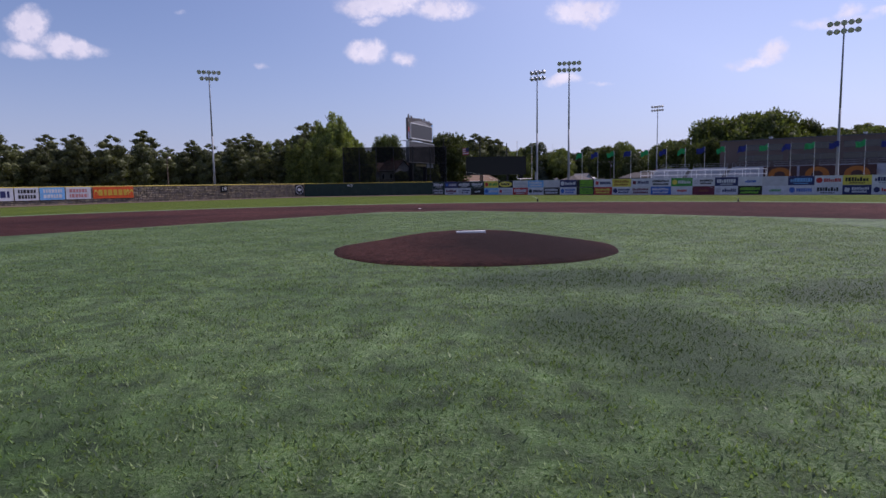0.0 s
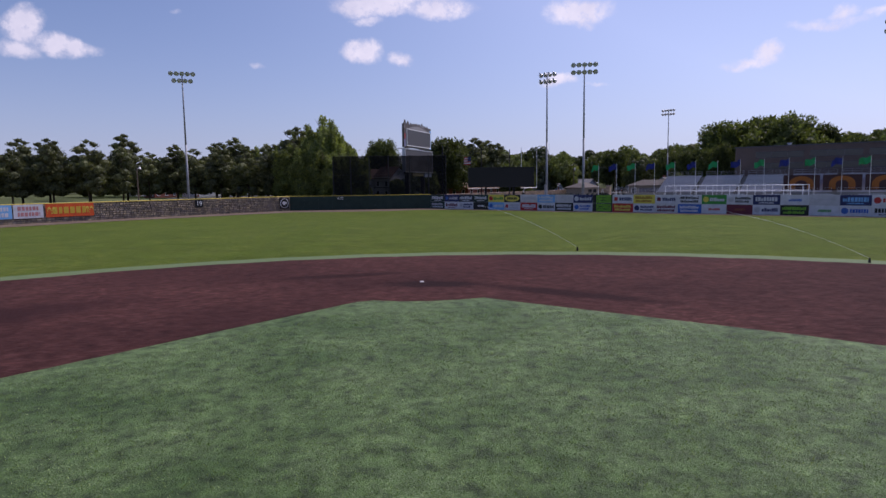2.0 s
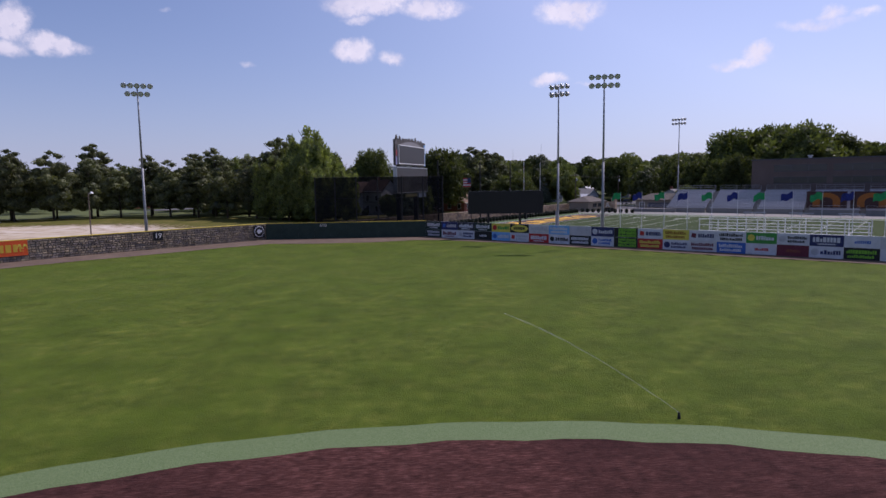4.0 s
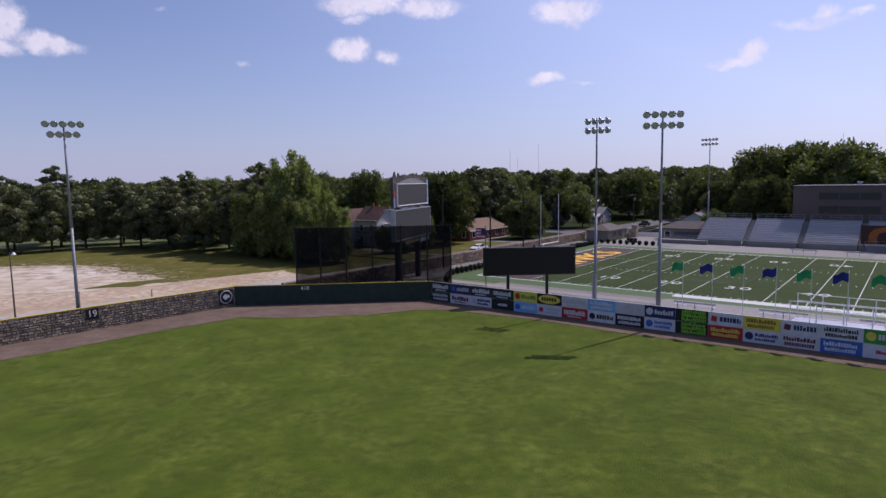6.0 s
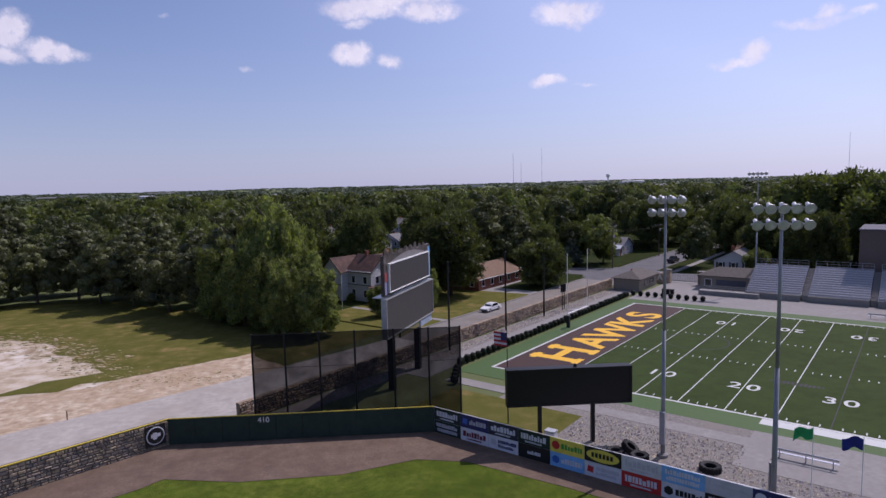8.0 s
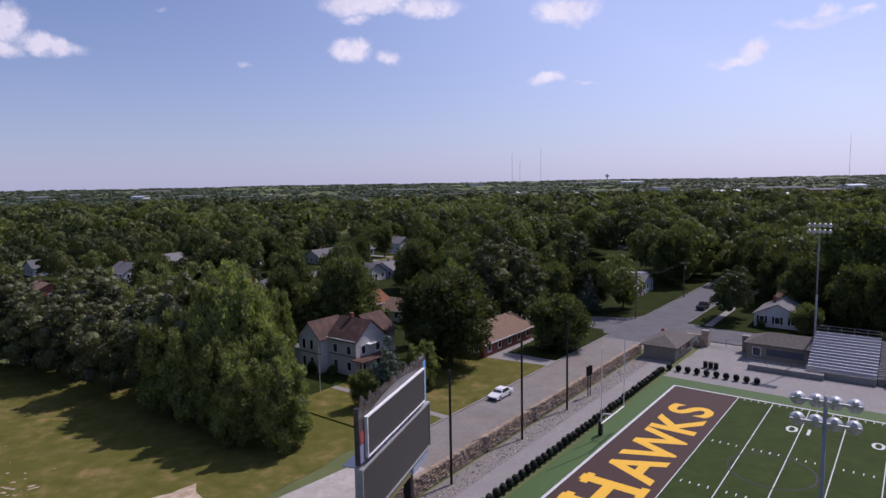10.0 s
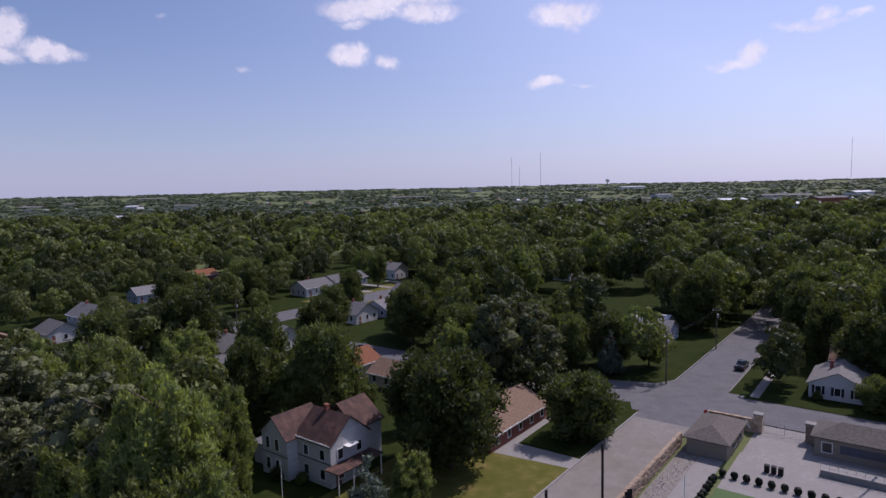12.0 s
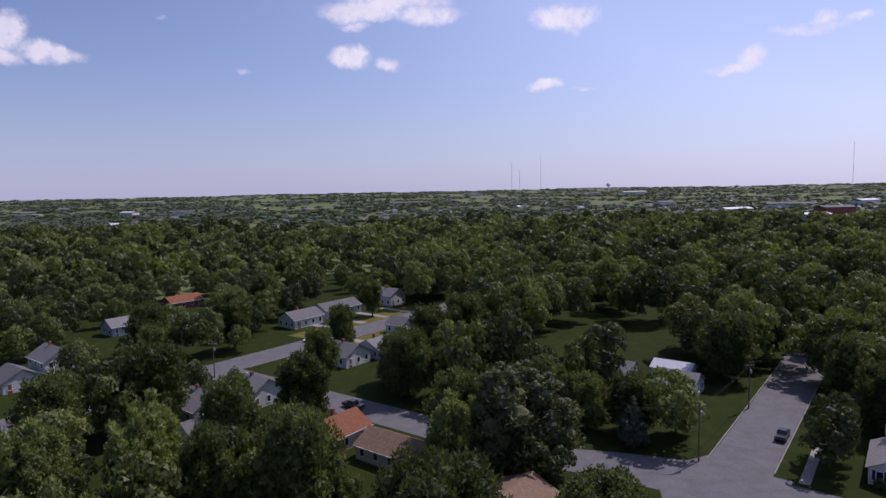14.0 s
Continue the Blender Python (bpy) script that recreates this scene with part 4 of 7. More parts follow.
def bleachers(v0, v1):
    n = 13
    t = thing("bleachers", None, "long bank of grey aluminium bleacher benches with aisles", "bleachers", "stadium bleachers")
    for i in range(n):
        u = 66.0 + 0.68 * i
        z = Z + 1.2 + 0.33 * i
        part("bench_plank", MB().slab(fplan(u, v0, u + 0.28, v1), z + 0.40, z + 0.44), M_alu, t)
        part("foot_plank", MB().slab(fplan(u - 0.34, v0, u + 0.30, v1), z - 0.05, z), M_alu, t)
        part("riser_board", MB().slab(fplan(u + 0.30, v0, u + 0.34, v1), z, z + 0.3), M_alu, t)
    part("front_wall", MB().slab(fplan(65.2, v0, 65.4, v1), Z, Z + 1.15), M_conc, t, "grey concrete front wall")
    for v in (v0, v1 - 0.06):
        part("end_rail", MB().block(fuv(65.4, v), FU, 9.4, 0.05, Z + 1.0, Z + 1.3), M_steel, t)
    for v in [v0 + (v1 - v0) * i / 5 for i in range(6)]:
        x, y = fuv(75.0, v)
        part("rail_post", MB().tube((x, y, Z + 1.0), (x, y, Z + 6.6), 0.03, seg=5), M_steel, t)
        x, y = fuv(65.3, v)
        part("rail_post", MB().tube((x, y, Z + 1.1), (x, y, Z + 2.1), 0.03, seg=5), M_steel, t)
    for zz in (5.6, 6.1, 6.6):
        part("rail", MB().tube((*fuv(75.0, v0), Z + zz), (*fuv(75.0, v1), Z + zz), 0.028, seg=5), M_steel, t)
    for zz in (1.6, 2.1):
        part("rail", MB().tube((*fuv(65.3, v0), Z + zz), (*fuv(65.3, v1), Z + zz), 0.028, seg=5), M_steel, t)


for k in range(8):
    bleachers(15.6 + 10.6 * k, 15.6 + 10.6 * k + 9.4)
for k in range(7):
    v = 15.6 + 10.6 * k + 9.4
    stairs = thing("aisle_stairs", None, "pale concrete aisle steps between bleacher banks", "stairs", "bleacher aisles")
    for i in range(24):
        part("step", MB().slab(fplan(66.0 + 0.36 * i, v + 0.1, 66.0 + 0.36 * (i + 1), v + 1.1), Z, Z + 1.17 + 0.172 * i), M_conc, stairs)


def press_building():
    t = thing("press_building", fmat(76.5, 33.0), "three-storey tan masonry stadium building with strip windows", "building")
    L, D, H = 92.0, 14.0, 12.7
    part("wall", MB().box(0, 0, 0, L, D, H), M_tan, t)
    part("roof", MB().box(-0.2, -0.2, H, L + 0.2, D + 0.2, H + 0.25), M_tan_d, t, "dark flat roof edge")
    for z in (7.0, 9.9):
        for k in range(7):
            x = 5.0 + 12.5 * k
            w = part("window", MB().box(x, -0.05, z, x + 11.2, 0.02, z + 1.45), M_glass, t, "dark strip window")
            part("frame", MB().box(x - 0.1, -0.09, z + 1.45, x + 11.3, 0.02, z + 1.55).box(x - 0.1, -0.09, z - 0.1, x + 11.3, 0.02, z), M_tan_d, w)
            part("mullion", MB().box(x + 3.7, -0.08, z, x + 3.8, 0, z + 1.45).box(x + 7.4, -0.08, z, x + 7.5, 0, z + 1.45), M_tan_d, w)
    for s in range(3):
        part("roof_vent", MB().lathe((12 + s * 22, 5, H + 0.25), [(0.4, 0), (0.4, 0.5), (0.6, 0.6), (0.5, 0.8)], 12), M_steel, t)


press_building()


def mural(v):
    t = thing("stand_banner", fmat(65.6, v, Z + 1.3) @ Matrix.Diagonal((1.38, 1, 1, 1)), "large orange and maroon stadium banner with an arch shape", "banner", "stand banners")
    part("cloth", MB().box(0, 0.0, 0.2, 5.6, 0.08, 3.9), ad_mat((0.05, 0.02, 0.02)), t)
    arch = MB()
    for i in range(14):
        a0, a1 = math.pi * i / 14, math.pi * (i + 1) / 14
        for r0, r1 in ((0.9, 1.9),):
            q = [(2.8 + r * math.cos(a), -0.012, 1.7 + r * math.sin(a)) for r, a in ((r0, a0), (r1, a0), (r1, a1), (r0, a1))]
            arch.poly(q)
    arch.box(0.9, -0.014, 0.5, 1.9, 0.0, 1.7).box(3.7, -0.014, 0.5, 4.7, 0.0, 1.7)
    part("arch_emblem", arch, ad_mat((0.30, 0.10, 0.015)), t, "orange arch")


for v in (46.7, 55.0, 63.3):
    mural(v)


# ---- rubble stones of the walls ----
def rubble(line, z0, z1, out, seed, sx=0.42, sz=0.27):
    """Uneven stones standing proud of a wall face along a plan line."""
    r = random.Random(seed)
    mb = MB()
    for a, b in zip(line, line[1:]):
        a, b = Vector(a), Vector(b)
        d = (b - a).normalized()
        n = Vector((d.y, -d.x)) * out
        l = (b - a).length
        z = z0
        while z < z1 - 0.08:
            h = min(sz * r.uniform(0.7, 1.35), z1 - z)
            s = r.uniform(-0.2, 0)
            while s < l:
                w = sx * r.uniform(0.5, 1.6)
                s0, s1 = max(0, s + 0.025), min(l, s + w - 0.025)
                if s1 - s0 > 0.06:
                    p = r.uniform(0.05, 0.14)
                    q = [a + d * s0, a + d * s1]
                    i = len(mb.v)
                    e = r.uniform(0.02, 0.05)
                    zz0, zz1 = z + 0.02 + r.uniform(0, 0.03), z + h - 0.02 - r.uniform(0, 0.03)
                    mb.v += [(q[0].x, q[0].y, zz0), (q[1].x, q[1].y, zz0), (q[1].x, q[1].y, zz1), (q[0].x, q[0].y, zz1)]
                    f0, f1 = q[0] + d * e + n * p, q[1] - d * e + n * p * r.uniform(0.7, 1.2)
                    mb.v += [(f0.x, f0.y, zz0 + e), (f1.x, f1.y, zz0 + e), (f1.x, f1.y, zz1 - e), (f0.x, f0.y, zz1 - e)]
                    mb.f += [(i + 4, i + 5, i + 6, i + 7), (i, i + 1, i + 5, i + 4), (i + 1, i + 2, i + 6, i + 5), (i + 2, i + 3, i + 7, i + 6), (i + 3, i, i + 4, i + 7)]
                s += w
            z += h
    return mb


tagged(part("rubble_stones", rubble(LF, Z, WT - 0.06, -1, 3), M_stone, wall_lf, "grey and tan rubble stones"), kind="stuff")
tagged(part("rubble_stones", rubble([fuv(-30, -10.98), fuv(64, -10.98)], Z, Z + 1.93, 1, 4, 0.55, 0.3), M_stone2, wall_street, "brown rubble stones"), kind="stuff")


# ---- boards and signs on the left-field wall ----
def wall_board(a, b, z0, z1, base, ink, label, name="banner", bars=1):
    a, b = Vector(a), Vector(b)
    d = (b - a).normalized()
    l = (b - a).length
    t = thing(name, None, label, "banner", "banners on the stone wall")
    n = Vector((-d.y, d.x))
    if n.y > 0:
        n = -n
    w = 0.03 * (1 if n.dot(Vector((d.y, -d.x))) > 0 else -1)
    part("cloth", MB().block(a + n * 0.16, d, l, w, z0, z1), ad_mat(base), t)
    r = random.Random(int(l * 100))
    mb = MB()
    for k in range(bars):
        h = (z1 - z0) * (0.5 if bars == 1 else 0.28)
        zz = z0 + (z1 - z0) * (0.25 if bars == 1 else (0.15 + 0.42 * k))
        s = l * 0.14
        while s < l * 0.86:
            ww = h * r.uniform(0.4, 0.8)
            mb.block(a + n * 0.195 + d * s, d, min(ww, l * 0.88 - s), w * 0.4, zz, zz + h)
            s += ww + h * 0.22
    part("lettering", mb, ad_mat(ink), t)
    return t, a + n * 0.2, d, w


BZ0, BZ1 = Z + 0.7, WT - 0.02
ob_, ba, bd, bw = wall_board((-45.0, 101.9), (-40.85, 106.0), BZ0, BZ1, (0.62, 0.09, 0.02), (0.55, 0.35, 0.04), "long orange-red banner with yellow arch shapes")
for s in (0.15, 4.75):
    mb = MB()
    for k in (0, 0.55):
        for i in range(8):
            a0, a1 = math.pi * i / 8, math.pi * (i + 1) / 8
            for p0, p1 in ((a0, a1),):
                c0, c1 = s + k + 0.25 - 0.25 * math.cos(p0), s + k + 0.25 - 0.25 * math.cos(p1)
                z_ = BZ0 + 0.2 + 1.1 * math.sin((p0 + p1) / 2) ** 0.6
                mb.block(ba + bd * c0, bd, c1 - c0 + 0.01, bw * 0.5, z_ - 0.22, z_)
    part("arch_shape", mb, ad_mat(YEL), ob_, "yellow double arch")
wall_board((-47.5, 99.25), (-45.2, 101.7), BZ0, BZ1, W_, (0.45, 0.2, 0.2), "white banner with reddish marks", bars=2)
wall_board((-49.7, 96.65), (-47.6, 99.1), BZ0, BZ1, SKYB, W_, "sky blue banner with white marks", bars=2)
wall_board((-51.7, 94.35), (-49.8, 96.55), BZ0, BZ1, W_, BLK, "white banner with two rows of black marks", bars=2)
wall_board((-54.2, 91.45), (-51.8, 94.2), BZ0, BZ1, W_, NAVY, "white banner with a dark blue emblem")
wall_board((-57.5, 87.6), (-54.4, 91.2), BZ0, BZ1, W_, BLUE, "white banner with blue marks")

dl = (Vector(LF[1]) - Vector(LF[0])).normalized()
turn_l = math.degrees(math.atan2(dl.y, dl.x)) + 180
sg = thing("number_sign", Matrix.Translation((-29.75, 116.2, 0.95)) @ pose(0, 0, 0, 0, 0, turn_l - 1), "small black wall sign with a white number", "sign")
part("plate", MB().box(-0.62, -0.24, -0.62, 0.62, -0.17, 0.55), ad_mat(BLK), sg)
part("number", lettering("19", 0.95, M_white, 0.012), None, sg, at=pose(0, -0.255, -0.02, 90, 0, 0))
lg = thing("emblem_sign", Matrix.Translation((-18.35, 126.1, 0.5)) @ pose(0, 0, 0, 0, 0, turn_l), "round black and white emblem on a dark wall panel", "sign")
part("plate", MB().box(-0.9, -0.24, -0.95, 0.9, -0.17, 0.95), ad_mat(BLK), lg)
part("ring", MB().lathe((0, -0.24, 0), [(0.82, 0), (0.8, 0.02)], 28, (0, -1, 0)), ad_mat(W_), lg)
part("disc", MB().lathe((0, -0.262, 0), [(0.72, 0), (0.7, 0.015)], 28, (0, -1, 0)), ad_mat(BLK), lg)
part("emblem", MB().box(-0.42, -0.30, -0.12, 0.42, -0.277, 0.2).box(-0.25, -0.30, -0.3, 0.1, -0.277, 0.32), ad_mat(W_), lg)


# ---- land west of the ball park ----
from mathutils.geometry import tessellate_polygon

M_shoulder = material("tan dry dirt", [(0.3, (0.288, 0.210, 0.136)), (0.5, (0.432, 0.346, 0.246)), (0.7, (0.576, 0.494, 0.389))], scale=0.9, detail=10, rough=0.95, bump=0.04, bump_scale=5.0, big=(0.360, 0.272, 0.181), big_scale=0.12, mottle=0.2, mottle_scale=1.2, spec=0.1)


def patch(name, pts, z, mat, label, category, seed=0, rough=0.0):
    """A flat piece of ground with an uneven outline."""
    r = random.Random(seed)
    out = []
    for a, b in zip(pts, pts[1:] + pts[:1]):
        k = max(1, int((Vector(b) - Vector(a)).length / 2.5)) if rough else 1
        for i in range(k):
            p = Vector(a).lerp(Vector(b), i / k)
            out.append((p.x + r.uniform(-rough, rough), p.y + r.uniform(-rough, rough)))
    area = sum(p[0] * q[1] - q[0] * p[1] for p, q in zip(out, out[1:] + out[:1]))
    if area < 0:
        out.reverse()
    from_tri = tessellate_polygon([[Vector((x, y, 0)) for x, y in out]])
    mb = MB()
    mb.v = [(x, y, z) for x, y in out]
    mb.f = [tuple(q) if (Vector(out[q[1]]) - Vector(out[q[0]])).cross(Vector(out[q[2]]) - Vector(out[q[0]])) > 0 else tuple(reversed(q)) for q in from_tri]
    return solid(name, mb, mat, label, category, "structure")


patch("lawn", [(-160, 70), (-62, 60), (-30, 118), (-14, 131), (-11, 150), (4, 168), (-2, 180), (-22, 184), (-60, 212), (-150, 190)], Z + 0.02, M_lawn, "sunlit dry lawn with mown green patches", "lawn", 1, 0.4)
patch("west_drive", [fuv(-100, -15.4), fuv(-76, -15.3), fuv(-65, -15.0), fuv(-53, -14.4), fuv(-37, -12.9), fuv(-30, -11.7), fuv(4, -11.7), fuv(4, -21.0), fuv(-20, -23.2), fuv(-30, -24.7), fuv(-46, -27.4), fuv(-95, -35.0)], Z + 0.157, M_drive, "pale concrete drive curving along the stone wall", "road")
patch("dirt_shoulder", [(-70, 121), (-46, 124), (-35, 131.3), (-30, 135.0), (-13.6, 147.0), (-10, 150), (-16, 158.5), (-25, 152.4), (-33, 146.2), (-41, 142.6), (-72, 139)], Z + 0.05, M_shoulder, "tan dry dirt shoulder beside the drive", "bare ground", 7, 0.7)
patch("sandy_lot", [(-110, 110), (-60, 96), (-42, 110), (-30, 121), (-17, 131.5), (-13.5, 140), (-10, 147), (-15, 149), (-24, 148.0), (-31, 149), (-36, 156), (-45, 165), (-54, 174), (-66, 177), (-90, 172)], Z + 0.032, M_sand, "bare pale sandy ground beside the stone wall", "bare ground", 2, 1.1)


def flecks(name, mat, edge, z, n, shift, label, category, seed):
    """Ragged small spots of one ground on the other, along the edge between them."""
    r = random.Random(seed)
    mb = MB()
    legs = [(Vector(a), Vector(b)) for a, b in zip(edge, edge[1:])]
    span = [(b - a).length for a, b in legs]
    for i in range(n):
        a, b = r.choices(legs, span)[0]
        d = (b - a).normalized()
        p = a.lerp(b, r.random()) + Vector((-d.y, d.x)) * (shift + r.gauss(0, 2.0)) + Vector((r.gauss(0, 0.8), 0))
        s = 0.06 + 0.26 * r.random() ** 2.5
        turn = r.uniform(-0.5, 0.5)
        k = 9
        o = len(mb.v)
        for j in range(k):
            q = 6.283 * j / k
            e = s * r.uniform(0.45, 1.25)
            x, y = 1.9 * e * math.cos(q), 0.8 * e * math.sin(q)
            mb.v.append((p.x + x * math.cos(turn) - y * math.sin(turn), p.y + x * math.sin(turn) + y * math.cos(turn), z + 0.003 * r.random()))
        mb.v.append((p.x, p.y, z + 0.02))
        mb.f += [(o + j, o + (j + 1) % k, o + k) for j in range(k)]
    return solid(name, mb, mat, label, category, "stuff")


LOT_EDGE = [(-10, 147), (-15, 149), (-24, 148.0), (-31, 149), (-36, 156), (-45, 165), (-54, 174), (-66, 177), (-90, 172)]
flecks("grass_flecks", M_lawn, LOT_EDGE, Z + 0.040, 1500, 1.0, "scattered tufts of grass on the sandy edge", "grass", 51)
flecks("sand_flecks", M_shoulder, LOT_EDGE, Z + 0.046, 1200, -1.0, "scattered bare sandy spots in the lawn", "bare ground", 52)
patch("grass_tongue", [(-43, 144.0), (-36, 145.8), (-31, 148.8), (-26, 153.0), (-22, 157.5), (-29, 156.0), (-34, 153.0), (-40, 149.0)], Z + 0.056, M_lawn, "green grass tongue on the sandy ground", "grass", 3, 0.9)


def small_lamp(x, y, h):
    t = thing("yard_lamp", pose(x, y, Z), "slim wooden pole with a small yard lamp", "street lamp")
    part("pole", MB().tube((0, 0, 0), (0, 0, h), 0.11, 0.07, 8), M_wood, t)
    part("arm", MB().tube((0, 0, h - 0.2), (0.5, -0.2, h), 0.03, seg=6), M_steel, t)
    part("lamp_head", MB().lathe((0.55, -0.22, h - 0.15), [(0.2, 0), (0.24, 0.08), (0.12, 0.25), (0.05, 0.32)], 12), M_white, t)


small_lamp(-41.5, 124.0, 7.6)
gp = thing("guard_post", pose(-30, 135, Z), "short weathered post with a sagging chain", "post")
part("post", MB().tube((0, 0, 0), (0, 0, 1.1), 0.07, 0.06, 8), M_wood, gp)


# ---- stadium furniture ----
def flag(v, col, label):
    t = thing("feather_flag", fmat(-19.2, v, Z, random.Random(int(v * 10)).uniform(-15, 15)), label, "flag", "flags behind the wall")
    part("pole", MB().tube((0, 0, 0), (0, 0, 6.9), 0.035, 0.022, 8), M_white, t)
    r = random.Random(int(v * 7))
    mb = MB()
    nx, nz = 7, 4
    amp, ph = r.uniform(0.12, 0.25), r.uniform(0, 6)
    for j in range(nz + 1):
        for i in range(nx + 1):
            x = -1.15 * i / nx
            zz = 6.8 - 0.75 * j / nz - 0.3 * (i / nx) ** 1.5 - 0.1 * math.sin(i * 1.1 + ph)
            mb.v.append((x, amp * math.sin(i * 1.2 + j * 0.6 + ph) * i / nx, zz))
    n = nx + 1
    for j in range(nz):
        for i in range(nx):
            mb.f.append((j * n + i, j * n + i + 1, (j + 1) * n + i + 1, (j + 1) * n + i))
    base = list(mb.v)
    k = len(base)
    mb.v += [(x, y + 0.012, z) for x, y, z in base]
    mb.f += [tuple(i + k for i in reversed(q)) for q in list(mb.f)]
    part("cloth", mb, col, t, smooth=True)


M_fgreen = plain("green flag cloth", (0.01, 0.30, 0.10), 0.7)
M_fblue = plain("blue flag cloth", (0.02, 0.03, 0.20), 0.7)
for k in range(17):
    flag(37.4 + 2.75 * k, M_fgreen if k % 2 == 0 else M_fblue, "bright green flag on a white pole" if k % 2 == 0 else "dark blue flag on a white pole")

# national flag: stripes and canton built as cloth pieces
us = thing("flag_on_pole", fmat(-15.2, 11.4, Z), "striped national flag hanging on a dark pole", "flag")
part("pole", MB().tube((0, 0, 0), (0, 0, 9.3), 0.06, 0.035, 8), M_blackmetal, us)
for k in range(7):
    part("stripe", MB().box(-1.5, 0.0, 7.6 + 0.2 * k, -0.04, 0.02, 7.6 + 0.2 * (k + 1) - 0.002), ad_mat((0.4, 0.03, 0.04) if k % 2 == 0 else W_), us)
part("canton", MB().box(-0.7, -0.012, 8.2, -0.05, 0.032, 9.0), ad_mat(NAVY), us)


def big_tyre(u, v, z, tilt, r=0.72):
    x, y = fuv(u, v)
    t = thing("tractor_tyre", pose(x, y, z, tilt[0], tilt[1], tilt[2]), "big black tractor tyre lying on the gravel", "tyre", "training tyres")
    part("carcass", MB().lathe((0, 0, 0), [(r * 0.58, -0.2), (r * 0.92, -0.26), (r, -0.15), (r, 0.15), (r * 0.92, 0.26), (r * 0.58, 0.2), (r * 0.52, 0.0), (r * 0.58, -0.2)], 26), M_rubber, t, smooth=False)
    for i in range(18):
        a = 2 * math.pi * i / 18
        mb = MB().box(-0.06, r - 0.02, -0.24, 0.06, r + 0.05, 0.24)
        part("tread_lug", mb, M_rubber, t, at=pose(0, 0, 0, 0, 0, math.degrees(a)))


big_tyre(-16.0, 22.6, Z + 0.27, (0, 0, 10))
big_tyre(-15.0, 23.5, Z + 0.5, (32, 10, 40))
big_tyre(-15.8, 24.6, Z + 0.27, (0, 0, 70))
big_tyre(-14.6, 29.9, Z + 0.27, (0, 0, 30), 0.8)

wb = thing("utility_box", fmat(-17.0, 17.0, Z), "small white utility cabinet behind the wall", "box")
part("body", MB().box(-0.45, -0.35, 0, 0.45, 0.35, 1.15), M_white, wb)
part("lid", MB().box(-0.5, -0.4, 1.15, 0.5, 0.4, 1.25), M_steel, wb)


def team_bench(u, v, label="long silver aluminium team bench with a backrest"):
    t = thing("team_bench", fmat(u, v, Z + 0.03), label, "bench", "team benches")
    part("seat", MB().box(0, 0, 0.43, 4.6, 0.28, 0.47), M_alu, t)
    part("backrest", MB().box(0, -0.12, 0.72, 4.6, -0.08, 0.9), M_alu, t)
    for x in (0.4, 2.3, 4.2):
        part("leg", MB().box(x - 0.04, -0.1, 0, x + 0.04, 0.26, 0.43).box(x - 0.04, -0.1, 0.43, x + 0.04, -0.05, 0.85), M_steel, t)


for k in range(4):
    team_bench(-9.0, 33.5 + 9.0 * k)
for k in range(4):
    team_bench(55.0, 36.0 + 9.0 * k)

# white-railed viewing deck behind the wall
dk = thing("viewing_deck", fmat(-17.5, 46.5, Z), "raised deck with white pipe railings behind the wall", "deck")
part("floor_deck", MB().box(0, 0, 1.2, 17.1, 4.5, 1.35), M_alu, dk)
for i in range(9):
    for y in (0, 4.5):
        part("rail_post", MB().tube((0.1 + 2.11 * i, y, 0), (0.1 + 2.11 * i, y, 3.6), 0.045, seg=8), M_white, dk)
for z in (2.2, 2.9, 3.6):
    for y in (0, 4.5):
        part("rail", MB().tube((0, y, z), (17.1, y, z), 0.035, seg=8), M_white, dk)

# steel posts along the street wall
for k, (u, v, h) in enumerate([(17.6, -9.3, 12.6), (29.9, -9.2, 12.6), (3.0, -9.5, 12.6)]):
    t = thing("net_post", pose(*fuv(u, v), Z), "tall slim black steel net post", "post", "net posts")
    part("post", MB().tube((0, 0, 0), (0, 0, h), 0.15, 0.13, 10), M_blackmetal, t)
    part("cap", MB().lathe((0, 0, h), [(0.16, 0), (0.1, 0.08)], 10), M_blackmetal, t)
for du in (0, 0.8):
    t = thing("sign_frame", pose(*fuv(36.4 + du, -9.0), Z), "narrow dark sign panel on a post", "sign", "dark signs by the wall")
    part("post", MB().tube((0, 0, 0), (0, 0, 4.6), 0.08, seg=8), M_blackmetal, t)
    part("panel", MB().box(-0.3, -0.06, 3.3, 0.3, -0.02, 4.7), M_rubber, t)


def gravel_stones():
    """Loose stones over the gravel bed and verge."""
    r = random.Random(41)
    mb = MB()
    for i in range(5200):
        if i % 4:
            u, v = r.uniform(-20.3, -8.4), r.uniform(17.0, 50.0)
            if v > 31.5 and u > -12.6:
                continue
        else:
            u, v = r.uniform(-20.0, 62.0), r.uniform(-10.4, -7.8)
        x, y = fuv(u, v)
        s = r.uniform(0.06, 0.17)
        n = len(mb.v)
        for dx, dy, dz in ((1, 0, 0), (0, 1, 0), (-1, 0, 0), (0, -1, 0), (0.2, 0.1, 0.8)):
            mb.v.append((x + s * (dx + r.uniform(-0.3, 0.3)), y + s * (dy + r.uniform(-0.3, 0.3)), Z + 0.01 + s * max(0, dz + r.uniform(-0.1, 0.2))))
        mb.f += [(n, n + 1, n + 4), (n + 1, n + 2, n + 4), (n + 2, n + 3, n + 4), (n + 3, n, n + 4)]
    solid("gravel_stones", mb, M_pebble, "loose grey and tan stones on the gravel bed", "stones", "stuff")


M_pebble = material("loose stone", two((0.30, 0.275, 0.25), 0.3), scale=3.0, rough=0.9, island=0.5)
gravel_stones()


